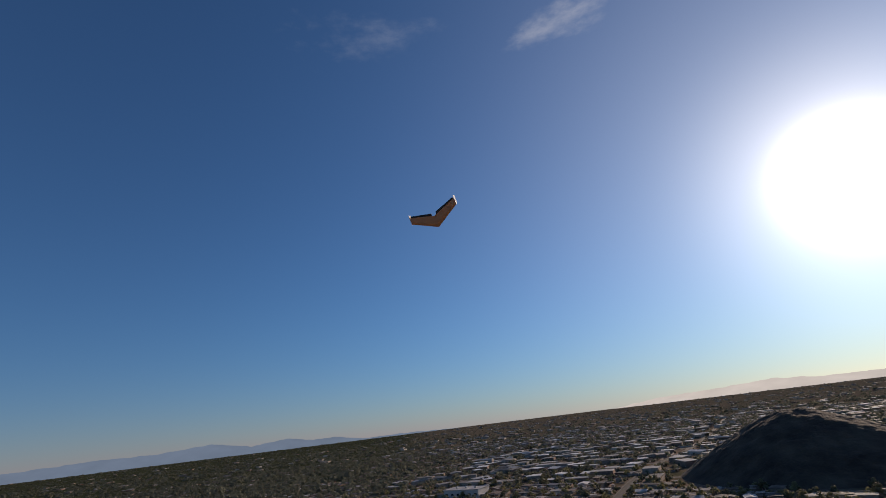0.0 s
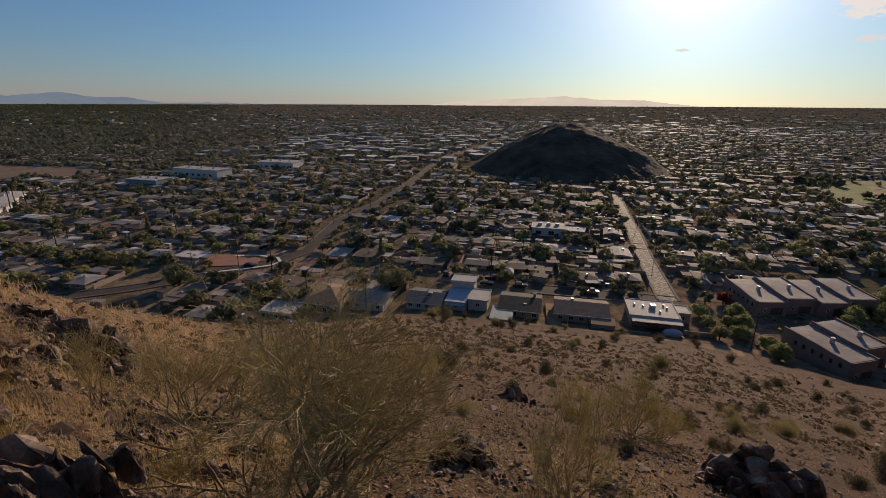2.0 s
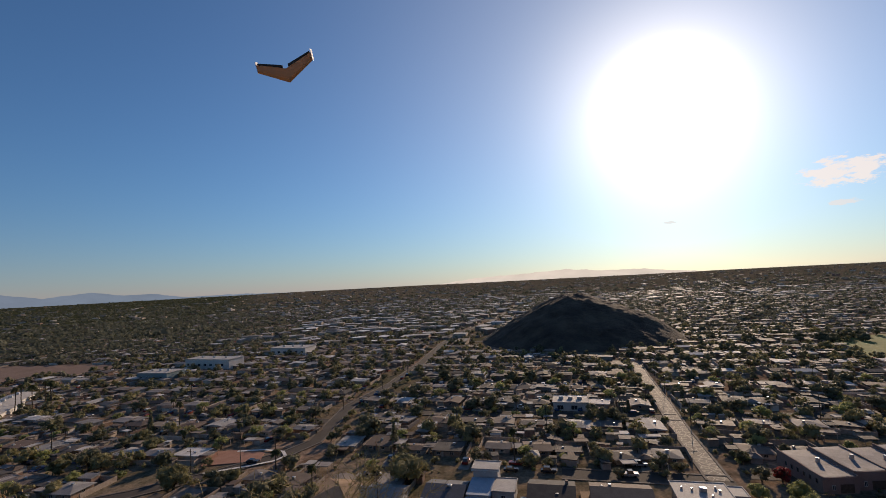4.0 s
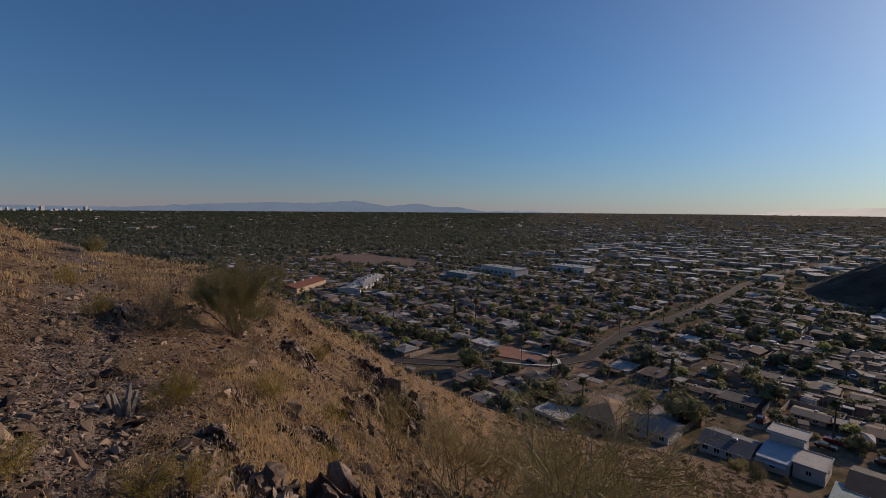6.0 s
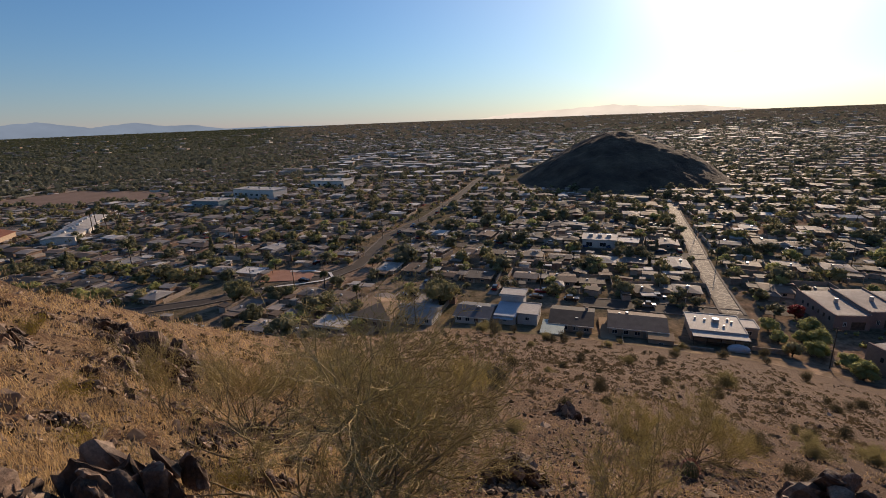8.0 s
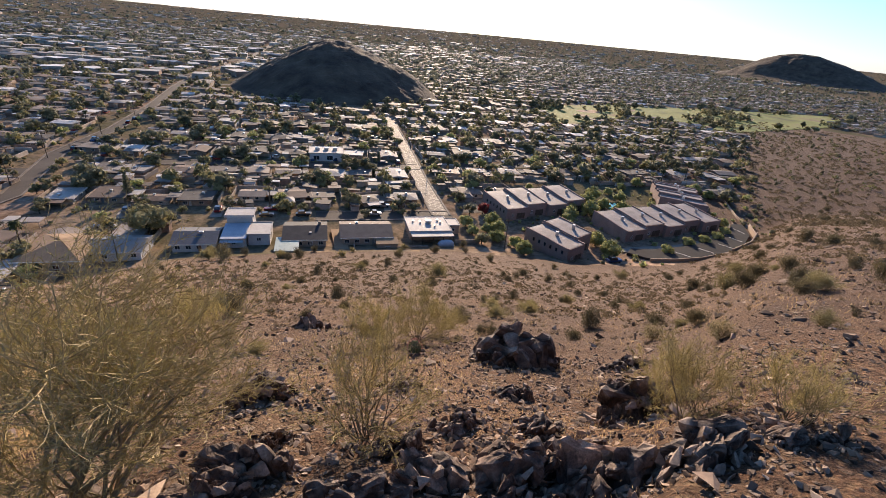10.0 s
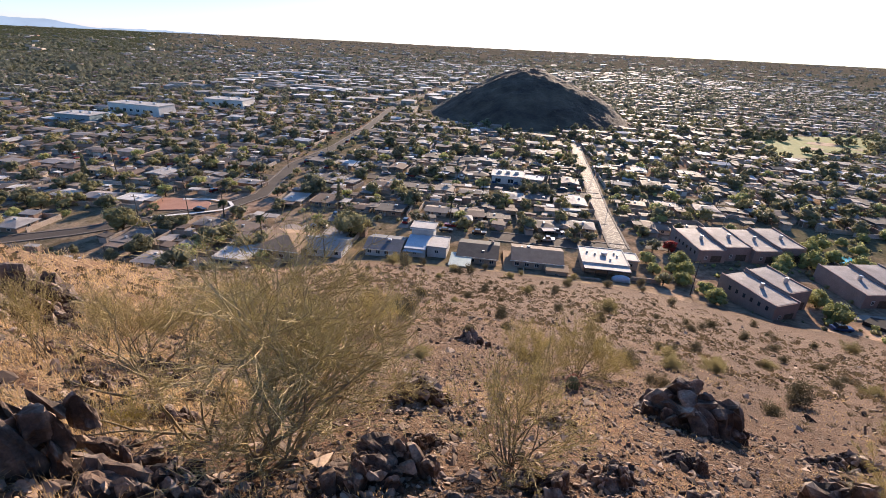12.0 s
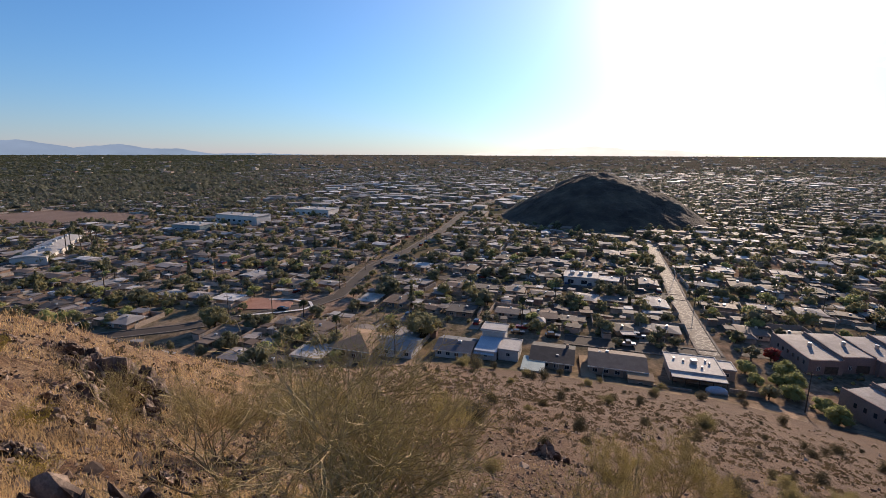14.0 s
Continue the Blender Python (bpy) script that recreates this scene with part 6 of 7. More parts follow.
# ---- the hillside at the camera's feet ----
def rock_mesh(seed, sx, sy, sz, detail=2, jag=0.13, wedge=False):
    """A sharp fractured slab: a hull of random corners (a wedge has a narrow crest), split into thin beds when detailed."""
    r = random.Random(seed)
    bm = bmesh.new()
    if wedge:
        for k in range(7):
            a = k * 0.9 + r.uniform(-0.3, 0.3)
            bm.verts.new((math.cos(a) * sx / 2 * r.uniform(0.8, 1.05), math.sin(a) * sy / 2 * r.uniform(0.75, 1.05), -sz / 2 * r.uniform(0.7, 1.0)))
        peak = r.uniform(-0.3, 0.3)
        for k in range(5):
            t = -0.42 + 0.84 * k / 4
            bm.verts.new((t * sx, sy * r.uniform(-0.16, 0.16), sz * (0.5 - 0.75 * abs(t - peak) * r.uniform(0.5, 1.25))))
        for k in range(4):
            a = r.uniform(0, 6.3)
            bm.verts.new((math.cos(a) * sx * 0.4, math.sin(a) * sy * 0.42, sz * r.uniform(-0.2, 0.15)))
    else:
        for _ in range(14 if detail else 9):
            v = Vector((r.uniform(-1, 1), r.uniform(-1, 1), r.uniform(-1, 1)))
            v = v / max(abs(v.x), abs(v.y), abs(v.z)) * r.uniform(0.75, 1.0)
            bm.verts.new((v.x * sx / 2, v.y * sy / 2, v.z * sz / 2))
    bmesh.ops.convex_hull(bm, input=bm.verts[:])
    bmesh.ops.delete(bm, geom=[v for v in bm.verts if not v.link_faces], context="VERTS")
    if detail:
        bmesh.ops.subdivide_edges(bm, edges=bm.edges[:], cuts=detail, use_grid_fill=True)
        bmesh.ops.triangulate(bm, faces=bm.faces[:])
        bm.normal_update()
        size, off = (sx * sy * sz) ** (1 / 3), Vector((seed % 17, seed % 29, seed % 11)) * 3.7
        bed = Vector((r.uniform(-0.5, 0.5), r.uniform(0.4, 1.0), r.uniform(-0.3, 0.3))).normalized()
        moves = []
        for v in bm.verts:
            q = v.co / size
            layer = math.floor(q.dot(bed) * 6 + 0.6 * noise.noise(q * 1.5 + off))
            near, cells = noise.voronoi(Vector((q.x * 2.4, q.y * 2.4, q.z * 1.6)) + off)
            step = noise.noise(Vector((layer * 7.31, seed * 0.37, 0.5))) * 0.16 + 0.12 * noise.noise(cells[0] * 5.3)
            moves.append(v.normal * size * (step * jag / 0.13 + 0.025 * noise.noise(q * 9.0 + off)))
        for v, m in zip(bm.verts, moves):
            v.co += m
    return bm


def join_into(bm, other, m):
    """Adds the mesh other, moved by m, to bm."""
    made = {v: bm.verts.new(m @ v.co) for v in other.verts}
    for f in other.faces:
        bm.faces.new([made[v] for v in f.verts])
    other.free()


def outcrop(x, y, w, h, seed, label="dark jagged volcanic rock outcrop on the dry slope", lean=0.18):
    """Tilted wedges and slabs breaking out of the ground along one bed, with their broken splinters."""
    r = random.Random(seed)
    ob = thing("rock_outcrop", label, "rock", "rock outcrops", Matrix.Translation((x, y, height(x, y))))
    close = x * x + y * y < 70 or w > 1.5
    bed = r.gauss(-0.35, 0.35)
    crest = r.uniform(-0.15, 0.25)

    def place(px_, py_, lift, tip=0.22):
        z = height(x + px_, y + py_) - height(x, y) + lift
        return Matrix.Translation((px_, py_, z)) @ Euler((r.gauss(0.1, tip), r.gauss(-lean, tip), bed + r.gauss(0, 0.3))).to_matrix().to_4x4()

    for i in range(3 if close and w > 0.45 else 2):
        t = r.uniform(-0.25, 0.25)
        bm = rock_mesh(seed * 13 + i, w * r.uniform(0.45, 0.62), w * r.uniform(0.28, 0.4), h * r.uniform(0.9, 1.2), 6 if close else 3, 0.16, i == 0)
        bmesh.ops.transform(bm, matrix=place(t * w, r.gauss(0, 0.06) * w, h * 0.15, 0.15), verts=bm.verts[:])
        part("block", bm, ROCK, ob)
    n = 5 if not close else 7 if w < 0.5 else 12 if w < 1.0 else 20
    for i in range(n):
        t = (i + 0.5) / n * 2 - 1
        px_, py_ = t * w * 0.46 + r.gauss(0, 0.03) * w, r.gauss(0, 0.13) * w
        k = max(0.25, 1 - 0.75 * abs(t - crest)) * r.uniform(0.6, 1.1)
        sx = w * (r.uniform(0.12, 0.25) if close and w > 0.9 else r.uniform(0.18, 0.34))
        sz = min(h * 1.5 * k, sx * r.uniform(1.0, 1.7))
        bm = rock_mesh(seed * 31 + i, sx, sx * r.uniform(0.45, 0.9), sz, 4 if close else 2, 0.13, r.random() < 0.65)
        bmesh.ops.transform(bm, matrix=place(px_, py_, max(sz * 0.2, h * 0.9 * k - sz * 0.5)), verts=bm.verts[:])
        part("block", bm, ROCK, ob)
    bits = bmesh.new()
    for i in range((70 if w > 0.7 else 45) if close else 24):
        a, q = r.uniform(0, 6.3), r.random() ** 0.6
        px_, py_ = q * w * 0.62 * math.cos(a), q * w * 0.42 * math.sin(a)
        s = min(w, 0.9) * r.uniform(0.05, 0.17) * (1.35 - 0.6 * q)
        piece = rock_mesh(seed * 57 + i, s * r.uniform(0.8, 1.5), s * r.uniform(0.3, 0.8), s * r.uniform(0.5, 1.2), 0, wedge=r.random() < 0.4)
        join_into(bits, piece, place(px_, py_, (0.35 * h if q < 0.45 else 0.0) + s * 0.15, 0.4))
    part("splinter_heap", bits, ROCK, ob)["kind"] = "stuff"
    return ob


# x, y, width, height
ROCKS = [
    (-2.28, 2.74, 1.3, 0.88), (-2.8, 2.3, 0.95, 0.3), (-1.5, 2.5, 1.0, 0.34), (0.6, 4.45, 0.85, 0.58), (0.1, 2.55, 0.85, 0.36), (0.52, 3.16, 0.35, 0.28), (5.25, 5.2, 1.7, 1.0),
    (4.12, 2.15, 0.9, 0.66), (2.98, 11.0, 1.1, 0.6), (-0.1, 2.45, 0.6, 0.36), (0.37, 3.0, 0.26, 0.24), (1.3, 2.5, 0.52, 0.32), (2.1, 2.65, 0.54, 0.27), (0.7, 1.95, 0.56, 0.3),
    (1.24, 1.85, 0.75, 0.36), (1.95, 1.65, 1.0, 0.46), (2.5, 1.3, 1.0, 0.46), (2.85, 0.98, 0.75, 0.36), (2.9, 2.35, 0.6, 0.27), (3.7, 0.75, 0.5, 0.18), (3.9, 0.55, 0.4, 0.2),
    (-13.1, 11.9, 0.8, 0.55), (-8.8, 12.4, 3.2, 1.05), (-11.0, 13.4, 1.6, 0.6), (-6.8, 9.9, 1.4, 0.5), (-9.0, 8.0, 1.3, 0.5), (-10.9, 5.0, 1.2, 0.42), (-8.5, 11.6, 1.3, 0.6), (-5.9, 6.6, 0.7, 0.3), (-3.6, 5.6, 0.6, 0.3), (-3.0, 3.6, 0.5, 0.24), (3.6, 3.4, 0.6, 0.22), (2.3, 4.1, 0.5, 0.2), (6.9, 3.9, 0.9, 0.4), (5.2, 2.9, 0.7, 0.3), (-7.6, 9.3, 1.2, 0.5), (-7.9, 11.2, 1.3, 0.7), (-26.8, 5.8, 1.3, 0.6), (-36.5, 9.3, 1.4, 0.7), (-33.6, 6.9, 1.3, 0.7), (-7.8, 10.2, 1.1, 0.5),
    (-4.6, 4.6, 0.5, 0.26), (-4.7, 4.85, 0.32, 0.15), (-6.8, 4.6, 0.42, 0.2), (-9.3, 8.7, 0.65, 0.4), (-10.2, 7.4, 0.5, 0.25), (-30.5, 6.0, 0.9, 0.5), (-24.0, 7.6, 0.8, 0.35), (-40.0, 8.2, 1.2, 0.6)]
for i, (x, y, w, h) in enumerate(ROCKS):
    outcrop(x, y, w, h, 500 + i, "big black fractured rock outcrop breaking out of the slope" if w > 0.9 else "dark angular rocks half buried in dry soil")

# low ledges along the stony spur
rl = random.Random(41)
for i in range(30):
    d, a = 4.5 * math.exp(rl.random() * math.log(5)), radians(rl.uniform(-62, -22))
    w = rl.uniform(0.3, 0.5) * (1 + d / 25)
    outcrop(d * math.sin(a), d * math.cos(a), w, w * rl.uniform(0.3, 0.5), 700 + i, "low broken rock ledge in straw-coloured grass")

# loose stones: too many to count
STONES = surface("loose_stones", [(0.07, 0.048, 0.036), (0.21, 0.145, 0.105), (0.12, 0.085, 0.064), (0.33, 0.235, 0.17), (0.17, 0.125, 0.095), (0.44, 0.33, 0.25), (0.045, 0.032, 0.026), (0.26, 0.19, 0.14)], 3, 25, 0.9, bump=0.5, depth=0.01, vary="island", own=False)


def scatter_stones():
    r = random.Random(21)
    shapes = []
    for k in range(14):
        bm = rock_mesh(900 + k, 1.0, r.uniform(0.6, 0.9), r.uniform(0.35, 0.6), 0)
        bmesh.ops.triangulate(bm, faces=bm.faces[:])
        bm.verts.index_update()
        shapes.append((np.array([v.co[:] for v in bm.verts]), [tuple(v.index for v in f.verts) for f in bm.faces]))
        bm.free()
    verts, faces, count = [], [], 0

    def add(x, y, s):
        nonlocal count
        vs, fs = r.choice(shapes)
        m = np.array(Euler((r.gauss(0, 0.35), r.gauss(0, 0.35), r.uniform(0, 6.3))).to_matrix()) * s
        verts.append(vs @ m.T + (x, y, height(x, y) + s * 0.1))
        faces.extend([tuple(i + count for i in f) for f in fs])
        count += len(vs)

    n = 0
    while n < 15000:
        d = 0.9 * math.exp(r.random() ** 0.85 * math.log(125))
        a = r.uniform(-95, 88)
        x, y = d * math.sin(radians(a)), d * math.cos(radians(a))
        if ground_z(x, y) < 1.5:
            continue
        patch = noise.noise(Vector((x, y, 4)) * 0.45) + 0.5 * noise.noise(Vector((x, y, 9)) * 0.12)
        if patch < r.uniform(-0.8, 0.3):
            continue
        s = min(0.5, 0.017 * math.exp(abs(r.gauss(0, 0.8)))) * (1 + d * 0.10)
        add(x, y, min(s, 0.55))
        n += 1
    # rubble round the outcrops and the grey scree of the footpath
    for x, y, w, h in ROCKS:
        for _ in range(int(95 * min(w, 1.5))):
            a, q = r.uniform(0, 6.3), w * r.uniform(0.3, 1.15)
            add(x + q * math.cos(a), y + q * math.sin(a), r.uniform(0.02, 0.12) * min(1.4, 0.6 + w * 0.5))
    for _ in range(6500):
        x, y = r.uniform(-1.2, 7.5), r.uniform(1.2, 8.0)
        if noise.noise(Vector((x, y, 51)) * 0.8) > r.uniform(-0.45, 0.3):
            add(x, y, min(0.06, 0.012 * math.exp(abs(r.gauss(0, 0.8)))) * (0.8 + 0.1 * math.hypot(x, y)))
    # broken plates of rock over the left spur, and darker stones down the slope
    for _ in range(12000):
        d, a = 2.6 * math.exp(r.random() * math.log(11)), r.uniform(-84, -14)
        x, y = d * math.sin(radians(a)), d * math.cos(radians(a))
        if noise.noise(Vector((x, y, 31)) * 0.9) > r.uniform(-0.25, 0.35):
            add(x, y, min(0.3, 0.035 * math.exp(abs(r.gauss(0, 0.75))) * (1 + d * 0.035)))
    for _ in range(7000):
        d, a = 3 * math.exp(r.random() ** 0.8 * math.log(30)), r.uniform(-14, 86)
        x, y = d * math.sin(radians(a)), d * math.cos(radians(a))
        if ground_z(x, y) > 1.5 and noise.noise(Vector((x, y, 17)) * 0.25) > r.uniform(-0.5, 0.3):
            add(x, y, r.uniform(0.03, 0.09) * (1 + d * 0.035))
    for _ in range(12500):
        t = r.random()
        d = 2.0 + 11 * t ** 1.5
        a = -67 - 5 * t + r.gauss(0, 11 - 6 * t)
        add(d * math.sin(radians(a)), d * math.cos(radians(a)), r.uniform(0.011, 0.036) * (1 + 0.06 * d))
    me = mesh_of("loose_stones", np.concatenate(verts).tolist(), faces, [STONES])
    tagged(new("loose_stones", me), "loose angular stones and gravel strewn over the slope", "stones", kind="stuff")


scatter_stones()

GRASS = leaf_material("dry_grass", [(0.42, 0.28, 0.135), (0.54, 0.375, 0.19), (0.62, 0.44, 0.24), (0.34, 0.225, 0.12)], 0.8)


def scatter_grass():
    r = random.Random(33)
    verts, faces = [], []

    def tuft(x, y, high, blades, spread):
        z = height(x, y) - 0.02
        for _ in range(blades):
            a, lean = r.uniform(0, 6.3), abs(r.gauss(0, 0.7))
            h = high * r.uniform(0.5, 1.1)
            bx, by = x + r.gauss(0, spread), y + r.gauss(0, spread)
            w = 0.0010 + 0.00045 * math.hypot(x, y)
            sx, sy = -math.sin(a) * w, math.cos(a) * w
            mx, my, mz = bx + math.cos(a) * lean * h * 0.35, by + math.sin(a) * lean * h * 0.35, z + h * 0.6
            tx, ty, tz = bx + math.cos(a) * lean * h, by + math.sin(a) * lean * h, z + h * (1 - 0.3 * lean)
            o = len(verts)
            verts.extend([(bx - sx, by - sy, z), (bx + sx, by + sy, z), (mx + sx * 0.7, my + sy * 0.7, mz), (mx - sx * 0.7, my - sy * 0.7, mz), (tx, ty, tz)])
            faces.extend([(o, o + 1, o + 2, o + 3), (o + 3, o + 2, o + 4)])

    n = 0
    while n < 13500:
        left = r.random() < 0.78
        d = 1.3 * math.exp(r.random() * math.log(32 if left else 24))
        a = r.uniform(-92, -14) if left else r.uniform(-20, 85)
        x, y = d * math.sin(radians(a)), d * math.cos(radians(a))
        if ground_z(x, y) < 3:
            continue
        patch = noise.noise(Vector((x, y, 14)) * 0.5) + 0.4 * noise.noise(Vector((x, y, 2)) * 1.4)
        if patch < (r.uniform(-0.25, 0.4) if left else r.uniform(-0.05, 0.5)):
            continue
        if -84 < a < -57 and d < 13 and r.random() < 0.93:
            continue
        tuft(x, y, r.uniform(0.045, 0.13) * (0.75 + 0.25 * min(1.0, d / 7)) * (1.0 if left else 0.5) * (1 + 0.035 * d), r.randint(8, 15), 0.05 + 0.009 * d)
        n += 1
    me = mesh_of("dry_grass", verts, faces, [GRASS])
    tagged(new("dry_grass", me), "straw-coloured dry grass tufts over the hillside", "grass", kind="stuff")


scatter_grass()

TWIG = surface("green_twigs", [(0.22, 0.168, 0.08), (0.32, 0.245, 0.118), (0.42, 0.33, 0.17)], 3, 30, 0.75, bump=0)
PALO = surface("pale_bark", [(0.14, 0.11, 0.065), (0.26, 0.205, 0.125)], 4, 25, 0.8, bump=0.3, depth=0.004)
STEM = surface("grey_stems", [(0.10, 0.08, 0.055), (0.20, 0.16, 0.11)], 3, 25, 0.85, bump=0.4, depth=0.005)
DRY_TWIG = surface("dry_twigs", [(0.15, 0.10, 0.065), (0.26, 0.19, 0.125)], 3, 30, 0.85, bump=0)
SHRUB_LEAF = leaf_material("shrub_leaves", [(0.20, 0.165, 0.06), (0.28, 0.228, 0.082), (0.36, 0.285, 0.11), (0.43, 0.335, 0.145)])
DULL_LEAF = leaf_material("dusty_shrub_leaves", [(0.075, 0.066, 0.04), (0.11, 0.095, 0.055), (0.16, 0.13, 0.075)], thin=0.35)


OLIVE_LEAF = leaf_material("olive_shrub_leaves", [(0.15, 0.132, 0.066), (0.22, 0.19, 0.09), (0.29, 0.24, 0.125)], thin=0.5)


def grow(wood, twigs, leaf, r, p, way, length, radius, depth, spread, leaf_size, leaf_n, fork=2, bare=0, bend=0.17):
    """A stem that bends, forks and ends in fine twigs with small leaves."""
    steps = 3
    for s in range(steps):
        way = (way + Vector((r.gauss(0, bend), r.gauss(0, bend), r.gauss(0.05, bend * 0.5)))).normalized()
        q = p + way * length / steps
        r0, r1 = radius * (1 - 0.3 * s / steps), radius * (1 - 0.3 * (s + 1) / steps)
        if depth >= bare:
            tube(wood if depth > 2 else twigs, p, q, max(r0, 0.0022), max(r1, 0.0017), 5 if depth > 2 else 3)
        p = q
        if depth > 0 and (s > 0 or depth < 3):
            for _ in range(1 if s < steps - 1 else fork):
                w2 = (way + Vector((r.gauss(0, spread), r.gauss(0, spread), r.gauss(0.08, spread * 0.6)))).normalized()
                grow(wood, twigs, leaf, r, p, w2, length * (r.uniform(0.5, 0.8) if depth > 1 else r.uniform(0.35, 0.6)), radius * 0.5, depth - 1, spread, leaf_size, leaf_n, fork, bare, bend)
        if depth <= 1:
            for _ in range(leaf_n):
                c = p - way * length / steps * r.random() + Vector((r.gauss(0, 1), r.gauss(0, 1), r.gauss(0, 1))) * leaf_size * 1.6
                a = (way + Vector((r.gauss(0, 0.6), r.gauss(0, 0.6), r.gauss(0, 0.6)))).normalized()
                b = a.orthogonal().normalized()
                s2 = leaf_size * r.uniform(0.6, 1.4)
                leaf.faces.new([leaf.verts.new(c + a * s2), leaf.verts.new(c + b * s2 * 0.3), leaf.verts.new(c - a * s2)])


def shrub(name, label, category, seed, high, wide, stems, depth, leaf_size, leaf_n, woods=None, group="", thick=0.012, spread=0.45, aims=None, fork=2, bare=0, bend=0.17):
    """Main stems are parts of their own; fine twigs and leaves are joined."""
    r = random.Random(seed)
    stem_m, twig_m, leaf_m = woods or (STEM, TWIG, SHRUB_LEAF)
    ob = thing(name, label, category, group)
    t, l = bmesh.new(), bmesh.new()
    reach = high * {1: 0.62, 2: 0.52, 3: 0.42, 4: 0.36}[depth]
    for i in range(stems):
        w = bmesh.new()
        a = 6.283 * i / stems + r.gauss(0, 0.3)
        out = wide / high * r.uniform(0.25, 0.75)
        way = Vector((out * math.cos(a), out * math.sin(a), 1.0)) if aims is None else Vector(aims[i % len(aims)]) + Vector((r.gauss(0, 0.08), r.gauss(0, 0.08), 0))
        grow(w, t, l, r, Vector((r.gauss(0, 0.04), r.gauss(0, 0.04), -0.05)), way.normalized(), reach * r.uniform(0.8, 1.15), thick * r.uniform(0.7, 1.2), depth, spread, leaf_size, leaf_n, fork, bare, bend)
        if len(w.verts):
            part("stem", w, stem_m, ob)
        else:
            w.free()
    part("twig_mass", t, twig_m, ob)["kind"] = "stuff"
    if len(l.verts):
        part("foliage", l, leaf_m, ob)["kind"] = "stuff"
    else:
        l.free()
    return ob


def stand(ob, x, y, turn=0.0, s=1.0):
    m = Matrix.Translation((x, y, height(x, y))) @ Matrix.Rotation(turn, 4, "Z") @ Matrix.Diagonal((s, s, s, 1))
    ob.matrix_basis = m
    return ob


def stand_copy(ob, x, y, turn=0.0, s=1.0):
    return stand(copy_thing(ob, Matrix()), x, y, turn, s)


# the big palo verde and the shrubs beside it
stand(shrub("palo_verde", "sprawling palo verde shrub with a forked trunk and fine green twigs", "shrub", 29, 2.35, 2.6, 8, 4, 0.0105, 3, (PALO, TWIG, SHRUB_LEAF), thick=0.021, spread=0.66, fork=3, bend=0.26,
            aims=[(0.8, 0.35, 0.9), (0.45, 0.2, 1.2), (0.1, 0.3, 1.2), (-0.15, 0.3, 1.2), (0.35, 0.5, 1.0), (0.9, 0.2, 0.65), (0.0, 0.2, 1.3), (0.6, 0.25, 1.1)]), -0.94, 2.78)
stand(shrub("palo_verde", "low tangled young palo verde round the foot of the older one", "shrub", 52, 1.35, 1.9, 11, 3, 0.0105, 3, (PALO, TWIG, SHRUB_LEAF), thick=0.011, spread=0.75, fork=3, bend=0.3), -0.72, 3.05)
stand(shrub("palo_verde", "slender young palo verde with crooked pale limbs", "shrub", 53, 1.9, 1.8, 6, 4, 0.0105, 2, (PALO, TWIG, SHRUB_LEAF), thick=0.016, spread=0.75, fork=2, bend=0.3), -1.5, 3.55)
stand(shrub("leafless_shrub", "thin crooked shrub with bare pale stems", "shrub", 4, 2.1, 2.0, 5, 4, 0.014, 1, (PALO, TWIG, SHRUB_LEAF), thick=0.02, spread=0.7, bend=0.3), -2.75, 5.2)
stand(shrub("leafless_shrub", "tall thin shrub with sparse green twigs", "shrub", 14, 2.2, 1.8, 5, 4, 0.017, 4, thick=0.014), -3.4, 7.8)
stand(shrub("creosote_bush", "upright creosote bush with many thin stems", "shrub", 5, 1.2, 1.25, 15, 3, 0.011, 5, thick=0.008, spread=0.4, group="creosote bushes", bend=0.2), 1.2, 2.78)
creo_b = stand(shrub("creosote_bush", "upright creosote bush with many thin stems", "shrub", 6, 1.45, 2.2, 15, 3, 0.02, 5, thick=0.008, spread=0.38, group="creosote bushes"), 4.5, 7.6)
creo_c = stand(shrub("creosote_bush", "low wide creosote bush with many thin stems", "shrub", 7, 0.9, 1.35, 14, 3, 0.012, 4, thick=0.0065, spread=0.38, group="creosote bushes"), 3.85, 1.45)
stand_copy(creo_c, 4.0, 0.8, 2.0, 0.8)
stand_copy(creo_b, 3.3, 7.4, 1.0, 0.8)
stand_copy(creo_b, 5.6, 8.2, 3.0, 0.8)
stand_copy(creo_c, 4.45, 2.0, 4.0, 0.7)
stand_copy(creo_c, 5.6, 2.6, 5.0, 0.8)
stand(shrub("creosote_bush", "dense grey-green creosote bush on the brow", "shrub", 8, 1.6, 2.0, 20, 3, 0.024, 11, (STEM, TWIG, OLIVE_LEAF), thick=0.009, spread=0.4, group="creosote bushes"), -9.3, 6.5, 0.0, 1.15)
stand_copy(creo_b, -2.0, 10.5, 0.5, 1.2)
stand_copy(creo_b, 0.2, 11.5, 2.5, 1.0)
stand_copy(creo_b, -3.6, 12.5, 1.5, 1.3)

